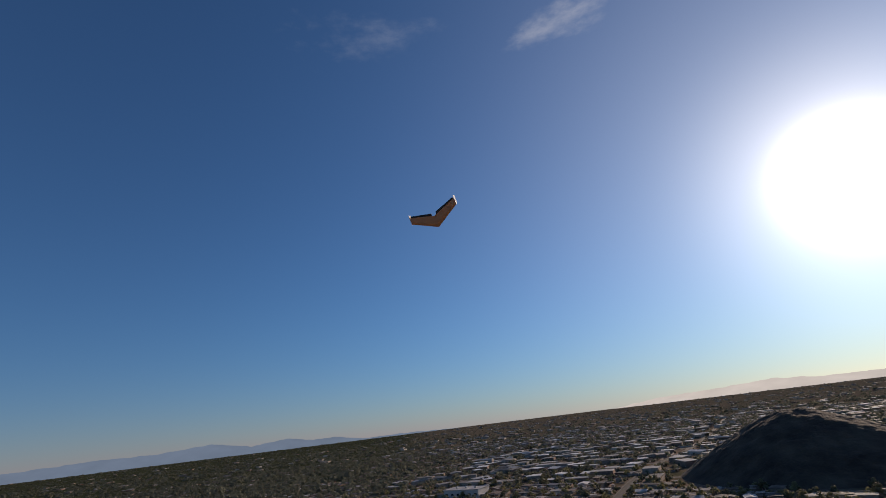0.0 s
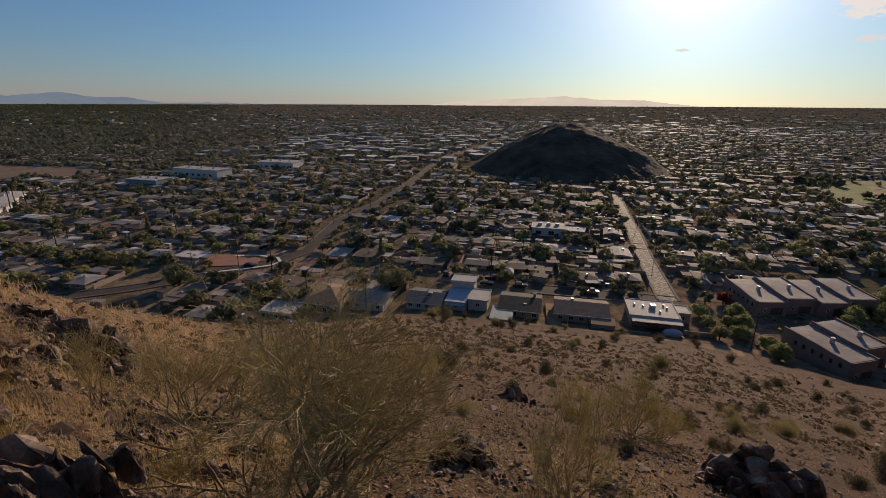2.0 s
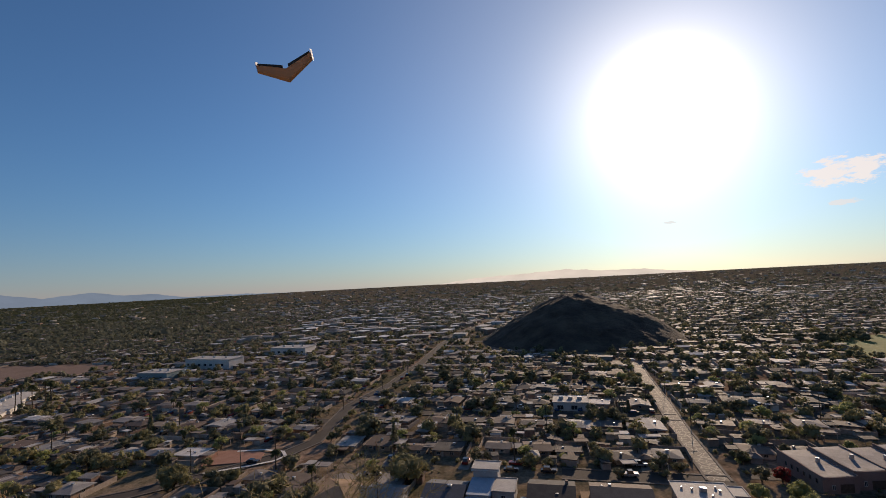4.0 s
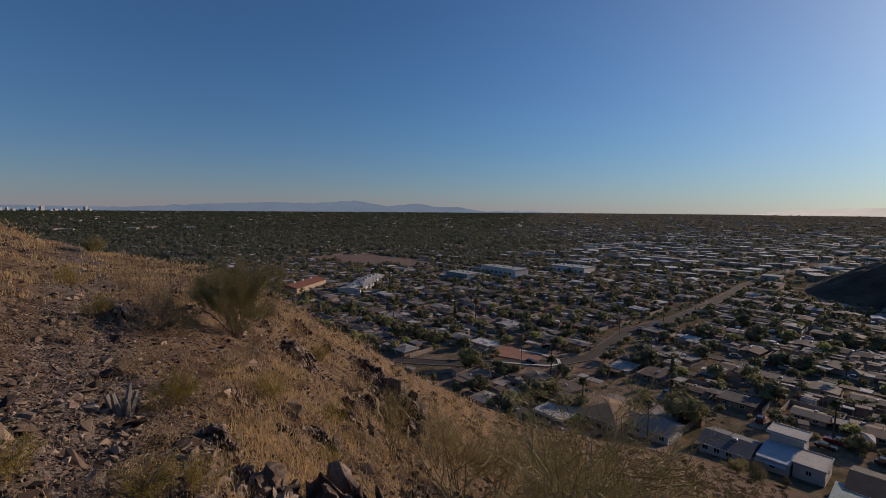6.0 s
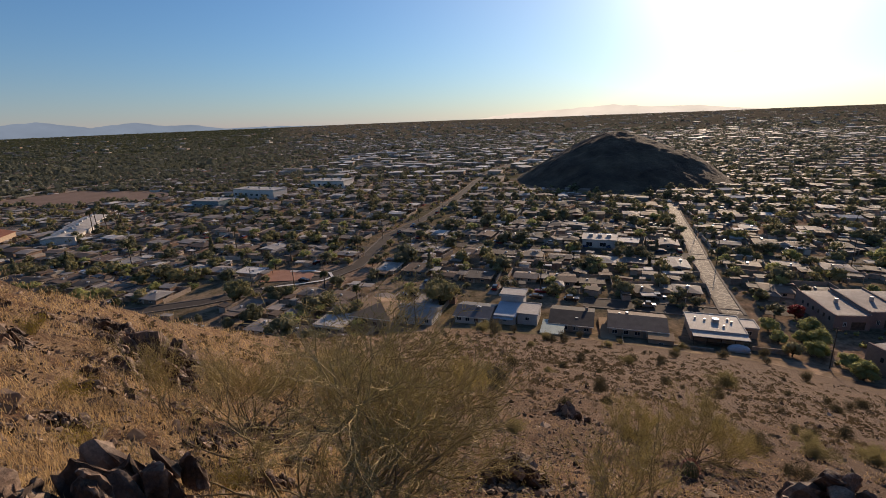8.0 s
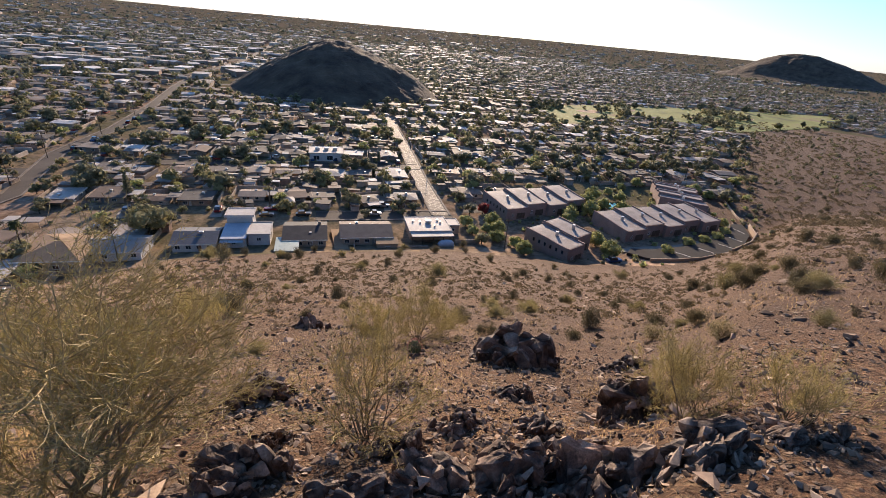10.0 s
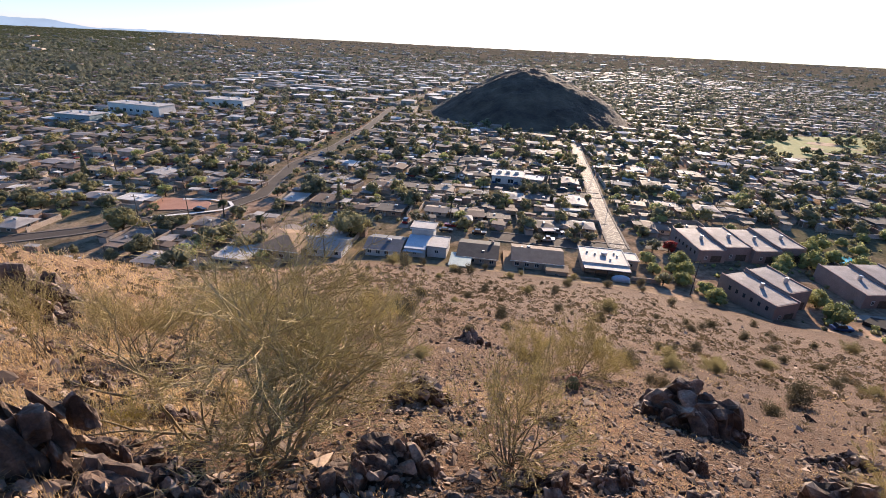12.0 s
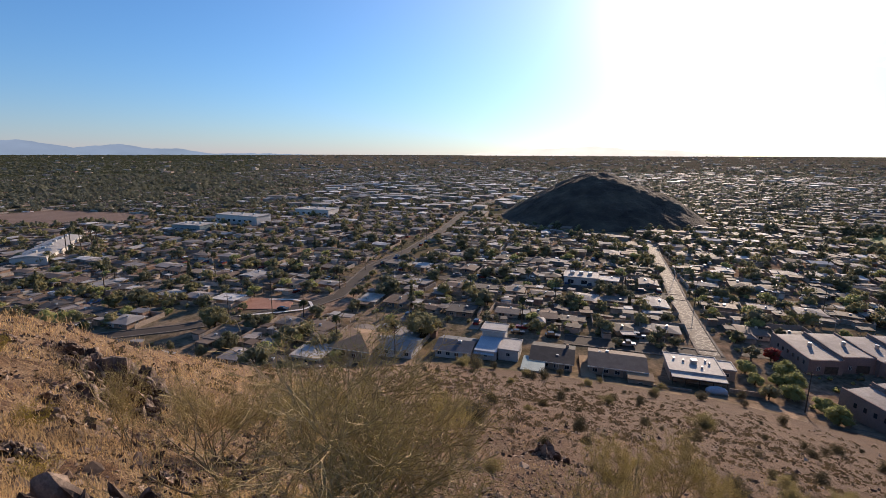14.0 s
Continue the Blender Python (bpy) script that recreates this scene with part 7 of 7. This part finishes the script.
twiggy = stand(shrub("twiggy_shrub", "tall open shrub of crooked olive twigs below the brow", "shrub", 31, 1.7, 1.9, 7, 3, 0.02, 1, thick=0.012, spread=0.5, fork=3, group="twiggy shrubs"), -4.85, 6.5)
for x, y, a, s in ((-3.74, 6.98, 1.0, 1.0), (-2.58, 8.04, 2.2, 1.05), (-5.2, 8.6, 3.1, 0.9), (-1.4, 8.9, 4.0, 0.8), (-3.2, 9.8, 5.2, 1.0), (-6.0, 10.4, 0.4, 0.8)):
    stand_copy(twiggy, x, y, a, s)
YELLOW_LEAF = leaf_material("yellowing_leaves", [(0.20, 0.15, 0.03), (0.30, 0.23, 0.05), (0.36, 0.27, 0.08)])
golden = stand(shrub("brittle_bush", "low yellowing brittle bush on the stony spur", "shrub", 33, 0.5, 0.8, 9, 2, 0.018, 4, (DRY_TWIG, DRY_TWIG, YELLOW_LEAF), "brittle bushes", 0.005, 0.5), -4.9, 2.66)
for x, y, a, s in ((-3.06, 1.48, 1.0, 0.7), (-2.96, 1.75, 2.0, 0.6), (-5.4, 4.3, 3.0, 0.9), (-4.1, 4.2, 4.0, 0.8), (-6.6, 5.4, 5.0, 0.8), (-9.8, 9.6, 0.5, 1.2), (-3.7, 1.0, 1.4, 0.6), (-5.7, 5.9, 2.5, 0.9), (-15.3, 5.7, 2.7, 1.5), (-11.2, 4.6, 0.2, 1.2), (-2.4, 4.0, 3.3, 0.8)):
    stand_copy(golden, x, y, a, s)

round_a = shrub("desert_shrub", "round dusty desert shrub on the slope", "shrub", 20, 1.0, 1.7, 9, 2, 0.062, 4, (STEM, TWIG, DULL_LEAF), "slope shrubs", 0.012, 0.5, bare=1)
round_b = shrub("desert_shrub", "round dusty desert shrub on the slope", "shrub", 21, 0.9, 1.6, 9, 2, 0.05, 6, (STEM, TWIG, OLIVE_LEAF), "slope shrubs", 0.012, 0.5, bare=1)
round_c = shrub("desert_shrub", "low straggling desert shrub on the slope", "shrub", 24, 0.8, 1.6, 7, 2, 0.075, 3, (STEM, TWIG, DULL_LEAF), "slope shrubs", 0.012, 0.55, bare=1)
stand(round_c, 20.0, 40.0, 0.0, 1.2)
dry_a = shrub("dry_shrub", "low dry brown shrub of brittle twigs", "shrub", 22, 0.55, 0.95, 10, 2, 0.014, 2, (DRY_TWIG, DRY_TWIG, GRASS), "dry shrubs", 0.005, 0.55)
dry_b = shrub("dry_shrub", "low dry brown shrub of brittle twigs", "shrub", 23, 0.45, 0.85, 9, 2, 0.014, 1, (DRY_TWIG, DRY_TWIG, GRASS), "dry shrubs", 0.005, 0.6)
# x, y, width
MID = [(17.8, 61.4, 2.6), (27.4, 67.7, 2.8), (35, 73, 3), (31.7, 49.1, 3.8), (67.3, 80.6, 3.6), (29.3, 12, 2.3), (16.1, 4.8, 1.1), (81.6, 53.6, 4.2), (50.5, 23.8, 2.4), (7.9, 3.0, 0.8), (15.6, 8.3, 0.9), (1.0, 7.8, 0.55),
       (9.5, 112, 6.5), (6.5, 114, 5.0), (1.6, 16.3, 1.9), (11, 12.4, 1.2), (13.2, 9.5, 1.4), (48.9, 19.6, 2.6), (18.9, 6, 1.1), (8.7, 2, 0.6), (12.7, 3.6, 0.7), (22, 108, 4), (26, 105, 4.5), (37, 104, 3.5), (70.9, 96.6, 3.4), (28.4, 23.2, 1.5),
       (7.8, 23.1, 1.4), (25.3, 14.7, 1.2), (55.9, 17.4, 2.6), (0.8, 10.2, 0.8), (62, 99, 3.5), (52, 101, 3), (47, 92, 3.0), (11, 116.7, 4.5), (15.5, 117.2, 4), (15, 88, 2.4), (22.7, 102.2, 3.4), (8, 122.5, 4.5), (32.9, 114.3, 3.2), (57, 108, 3.2), (75, 104, 3.4), (42, 110, 2.6)]
stand(round_a, *MID[0][:2], 0, MID[0][2] / 1.6)
stand(round_b, *MID[1][:2], 1, MID[1][2] / 1.5)
for i, (x, y, w) in enumerate(MID[2:]):
    stand_copy((round_a, round_b)[i % 2], x, y, i * 1.3, w / 1.55)
DRY = [(-7.6, 5.6, 0.9), (-6.7, 4.5, 0.7), (-8.6, 9.8, 1.1), (-5.2, 5.0, 0.7), (-11.8, 10.6, 1.2), (-9.4, 4.55, 1.3), (-10.2, 5.3, 1.5), (-9.4, 5.1, 1.2), (-14.2, 7.0, 1.7), (-8.3, 3.1, 1.0), (-3.9, 2.0, 0.55), (-7.8, 2.3, 0.7), (-8.6, 1.7, 0.55), (-4.9, 3.0, 0.6), (-5.5, 4.0, 0.55), (-16.6, 7.8, 1.35), (-10.6, 12, 0.8), (-5.1, 4.1, 0.5), (-6, 3.9, 0.55), (-3.3, 1.4, 0.6), (-3.6, 3.2, 0.55), (-5.4, 8.7, 0.85),
       (-5, 5.6, 0.6), (4.1, 8.9, 0.9), (5.3, 6.2, 0.75), (4.7, 3.1, 0.5), (-18.5, 8.6, 1.2), (-22, 10.5, 1.6), (-12, 6.2, 1.0), (-11.5, 9.4, 0.9), (-6.3, 7.2, 0.7), (-6.4, 12.5, 1.0), (-8.8, 13.5, 1.1), (-4.2, 14.5, 1.0), (-5.6, 3.2, 0.5), (-6.9, 6.2, 0.7), (-7.2, 8.2, 0.7), (-9.0, 5.0, 0.7), (-8.4, 7.4, 0.7), (-3.4, 4.6, 0.5), (-10.4, 5.6, 0.8), (-12.6, 8.2, 0.9), (-4.6, 6.0, 0.6), (-2.0, 3.6, 0.4), (-12.8, 6.6, 1.4), (-13.4, 7.9, 1.2), (-6.2, 2.9, 0.6), (-7.0, 3.6, 0.7), (-5.8, 4.8, 0.6), (-4.4, 3.3, 0.45), (-9.6, 6.8, 0.9), (-6.0, 8.6, 0.8)]
stand(dry_a, *DRY[0][:2], 0, DRY[0][2] / 0.9)
stand(dry_b, *DRY[1][:2], 1, DRY[1][2] / 0.8)
for i, (x, y, w) in enumerate(DRY[2:]):
    stand_copy((dry_a, dry_b)[i % 2], x, y, i * 1.7, w / 0.85)
rs = random.Random(77)
n = 0
while n < 120:
    d, a = 9 * math.exp(rs.random() ** 0.8 * math.log(26)), rs.uniform(-4, 86)
    x, y = d * math.sin(radians(a)), d * math.cos(radians(a))
    if inside(x, y, ADOBE_YARD) or inside(x, y, FRONT_ROW) or (d > 112 and a < 57) or in_butte(x, y):
        continue
    stand_copy(rs.choice((round_a, round_b, round_c, round_c) if d < 40 else (round_c,)), x, y, rs.uniform(0, 6), min(1.9, rs.uniform(0.18, 0.5) * (1 + d / 30)))
    n += 1
for i in range(110):
    d, a = rs.uniform(170, 560), rs.uniform(65.5, 77)
    stand_copy(round_c, d * math.sin(radians(a)), d * math.cos(radians(a)), i, rs.uniform(0.9, 2.0))
stand_copy(round_b, -39.5, 9.0, 0.4, 0.75)
stand_copy(round_b, -27.5, 11.2, 1.4, 1.1)

def scatter_low_plants():
    """Knee-high dry plants all over the slope, too many to count."""
    r = random.Random(91)
    verts, faces = [], []
    n = 0
    while n < 5200:
        d, a = (11 * math.exp(r.random() ** 0.85 * math.log(20)), r.uniform(-60, 88)) if n % 4 else (r.uniform(150, 600), r.uniform(63, 78))
        x, y = d * math.sin(radians(a)), d * math.cos(radians(a))
        if inside(x, y, ADOBE_YARD) or inside(x, y, FRONT_ROW) or (d > 112 and a < 57) or in_butte(x, y) or (ground_z(x, y) < 0.4 and a < 62):
            continue
        if d < 50 and r.random() < 0.55:
            continue
        z, s = height(x, y), r.uniform(0.06, 0.16) * (1 + d / 22)
        s = min(s, 0.5 if d < 150 else 1.3)
        if d < 22:
            for _ in range(36):
                az, up = r.uniform(0, 6.3), r.uniform(0.25, 1.0)
                tip = Vector((math.cos(az) * s * r.uniform(0.5, 1.1), math.sin(az) * s * r.uniform(0.5, 1.1), s * up * 0.62))
                w = s * 0.04
                o = len(verts)
                verts.extend([(x - math.sin(az) * w, y + math.cos(az) * w, z - 0.03), (x + math.sin(az) * w, y - math.cos(az) * w, z - 0.03), (x + tip.x, y + tip.y, z + tip.z)])
                faces.append((o, o + 1, o + 2))
        else:
            wide = s * r.uniform(0.8, 1.5)
            for _ in range(26):
                v = Vector((r.gauss(0, 1), r.gauss(0, 1), abs(r.gauss(0, 0.8)))).normalized() * r.uniform(0.5, 1.0)
                c = Vector((x + v.x * wide, y + v.y * wide, z + v.z * s * 0.75))
                a = Vector((r.gauss(0, 1), r.gauss(0, 1), r.gauss(0, 1))).normalized() * s * r.uniform(0.2, 0.42)
                b = a.orthogonal().normalized() * s * r.uniform(0.12, 0.3)
                o = len(verts)
                verts.extend([(c + a)[:], (c - a + b)[:], (c - a * 0.4 - b)[:]])
                faces.append((o, o + 1, o + 2))
        n += 1
    me = mesh_of("low_plants", verts, faces, [leaf_material("dry_plants", [(0.12, 0.08, 0.05), (0.17, 0.118, 0.072), (0.14, 0.11, 0.062), (0.23, 0.162, 0.098)], 0.8, 0.4)])
    tagged(new("low_plants", me), "low dry plants dotted over the slope", "plants", kind="stuff")


scatter_low_plants()

def barrel_cactus(x, y, high, wide):
    """A ribbed barrel cactus with reddish spines along its ribs."""
    ob = thing("barrel_cactus", "small ribbed barrel cactus with reddish spines", "cactus", m=Matrix.Translation((x, y, height(x, y))))
    bm = bmesh.new()
    ribs, rows = 32, 9
    rings = []
    for j in range(rows):
        t = j / (rows - 1)
        rad = wide / 2 * math.sin(math.pi * (0.18 + 0.80 * t)) ** 0.6
        rings.append([bm.verts.new((rad * (1 - 0.13 * (k % 2)) * math.cos(6.2832 * k / ribs), rad * (1 - 0.13 * (k % 2)) * math.sin(6.2832 * k / ribs), high * t - 0.02)) for k in range(ribs)])
    for p, q in zip(rings, rings[1:]):
        for k in range(ribs):
            bm.faces.new((p[k], p[(k + 1) % ribs], q[(k + 1) % ribs], q[k]))
    bm.faces.new(rings[-1])
    part("body", bm, CACTUS, ob)
    sp, r = bmesh.new(), random.Random(8)
    for k in range(0, ribs, 2):
        for j in range(1, rows):
            c = Vector((wide / 2 * math.sin(math.pi * (0.18 + 0.80 * j / (rows - 1))) ** 0.6 * math.cos(6.2832 * k / ribs), wide / 2 * math.sin(math.pi * (0.18 + 0.80 * j / (rows - 1))) ** 0.6 * math.sin(6.2832 * k / ribs), high * j / (rows - 1)))
            for _ in range(4):
                w = (Vector((c.x, c.y, 0.05)).normalized() + Vector((r.gauss(0, 0.6), r.gauss(0, 0.6), r.gauss(0.2, 0.6)))).normalized()
                tube(sp, c, c + w * 0.045, 0.0018, 0.0006, 3)
    part("spine_cover", sp, SPINE, ob, "reddish spines")["kind"] = "stuff"
    return ob


CACTUS = surface("cactus_skin", [(0.10, 0.12, 0.05), (0.16, 0.17, 0.075)], 8, 30, 0.7)
SPINE = surface("cactus_spines", [(0.34, 0.13, 0.10), (0.45, 0.22, 0.16)], 10, 30, 0.7, bump=0)
barrel_cactus(3.68, 6.3, 0.3, 0.26)

# dead stump by the footpath, and a bleached stick
stump = thing("dead_stump", "pale weathered stump of a dead shrub", "stump", m=Matrix.Translation((-5.05, 2.25, height(-5.05, 2.25))))
for i in range(6):
    a = i * 1.05
    bm = bmesh.new()
    tube(bm, (0.05 * math.cos(a), 0.05 * math.sin(a), -0.05), (0.13 * math.cos(a), 0.13 * math.sin(a), 0.15 + 0.05 * (i % 3)), 0.05, 0.02, 6)
    part("splinter", bm, CONCRETE, stump)


branch = thing("dead_branch", "bleached crooked dead branch lying on the scree", "branch", m=Matrix.Translation((-3.25, 1.42, height(-3.25, 1.42))))
rb = random.Random(61)
for way, length, radius in (((0.9, 0.3, 0.25), 0.55, 0.014), ((-0.5, 0.6, 0.35), 0.45, 0.011), ((0.2, -0.7, 0.3), 0.4, 0.010), ((0.5, 0.8, 0.5), 0.35, 0.008)):
    bm = bmesh.new()
    p, w = Vector((0, 0, 0.02)), Vector(way).normalized()
    for s in range(6):
        q = p + w * length / 6
        q.z = max(q.z, 0.02)
        tube(bm, p, q, radius * (1 - s / 7), radius * (1 - (s + 1) / 7), 6)
        p, w = q, (w + Vector((rb.gauss(0, 0.45), rb.gauss(0, 0.45), rb.gauss(-0.12, 0.25)))).normalized()
    part("limb", bm, CONCRETE, branch)


# ---- the model aircraft in the air over the slope ----
ORANGE = surface("orange_film", [(0.60, 0.24, 0.085), (0.68, 0.28, 0.10)], 2, 20, 0.45, bump=0, dirt=0.06)
FOAM = surface("white_foam", [(0.75, 0.75, 0.74), (0.85, 0.85, 0.84)], 2, 20, 0.6, bump=0)
BLACK = surface("black_tape", [(0.02, 0.02, 0.02), (0.04, 0.04, 0.04)], 2, 20, 0.5, bump=0)


def wing_panel(x0, x1, y_of, c_of, t_of, f0=0.0, f1=1.0):
    """A tapered, swept panel between spans x0 and x1, over the fraction f0 to f1 of its chord."""
    bm = bmesh.new()
    rings = []
    for k in range(7):
        x = x0 + (x1 - x0) * k / 6
        lead, c, t = y_of(abs(x)), c_of(abs(x)), t_of(abs(x))
        ring = []
        for f, s in ((f0, 0), ((f0 * 3 + f1) / 4, 1), ((f0 + f1) / 2, 0.9), (f1, 0.12), (f1, -0.12), ((f0 + f1) / 2, -0.6), ((f0 * 3 + f1) / 4, -0.7)):
            ring.append(bm.verts.new((x, lead - c * f, s * t / 2)))
        rings.append(ring)
    for p, q in zip(rings, rings[1:]):
        for k in range(7):
            bm.faces.new((p[k], q[k], q[(k + 1) % 7], p[(k + 1) % 7]))
    bm.faces.new(rings[0])
    bm.faces.new(rings[-1][::-1])
    bmesh.ops.recalc_face_normals(bm, faces=bm.faces[:])
    return bm


def model_aircraft():
    span = 1.25
    lead, chord, thick = (lambda x: 0.2 - x * 0.55), (lambda x: 0.38 - x * 0.26), (lambda x: 0.05 - x * 0.035)
    ob = thing("model_aircraft", "orange and white flying-wing model aircraft gliding in the air", "model aircraft")
    for s in (-1, 1):
        p = part("wing_half", wing_panel(0.0, s * span / 2, lead, chord, thick, 0.0, 0.82), ORANGE, ob)
        part("elevon", wing_panel(s * 0.06, s * span / 2 * 0.96, lead, chord, lambda x: 0.012, 0.82, 1.0), BLACK, p, "black trailing elevon")
        bm = bmesh.new()
        x, y = s * span / 2, lead(span / 2)
        vs = [(y + 0.02, -0.03), (y - 0.06, 0.13), (y - 0.26, 0.15), (y - 0.24, -0.03)]
        l0 = [bm.verts.new((x, a, b)) for a, b in vs]
        l1 = [bm.verts.new((x + s * 0.008, a, b)) for a, b in vs]
        bm.faces.new(l0)
        bm.faces.new(l1[::-1])
        for k in range(4):
            bm.faces.new((l0[k], l1[k], l1[(k + 1) % 4], l0[(k + 1) % 4]))
        part("winglet", bm, FOAM, ob, "white upright winglet")
    pod = boxes((-0.03, -0.1, 0.0, 0.03, 0.12, 0.04))
    bmesh.ops.bevel(pod, geom=pod.edges[:], offset=0.02, segments=2, affect="EDGES")
    part("fuselage_pod", pod, BLACK, ob)
    return ob


plane = model_aircraft()
FLY_AZ, FLY_EL = radians(-14.4), radians(24.6)
away = Vector((math.sin(FLY_AZ) * math.cos(FLY_EL), math.cos(FLY_AZ) * math.cos(FLY_EL), math.sin(FLY_EL)))
across = Vector((math.cos(FLY_AZ), -math.sin(FLY_AZ), 0))
aloft = across.cross(away)
bank = radians(15)
span_way, nose_way = across * math.cos(bank) + aloft * math.sin(bank), across * math.sin(bank) - aloft * math.cos(bank)
turn = Matrix((span_way, nose_way, span_way.cross(nose_way))).transposed().to_4x4() @ Matrix.Rotation(radians(-12), 4, "X") @ Matrix.Rotation(radians(14), 4, "Y")
plane.matrix_basis = Matrix.Translation(EYE + away * 11.6) @ turn
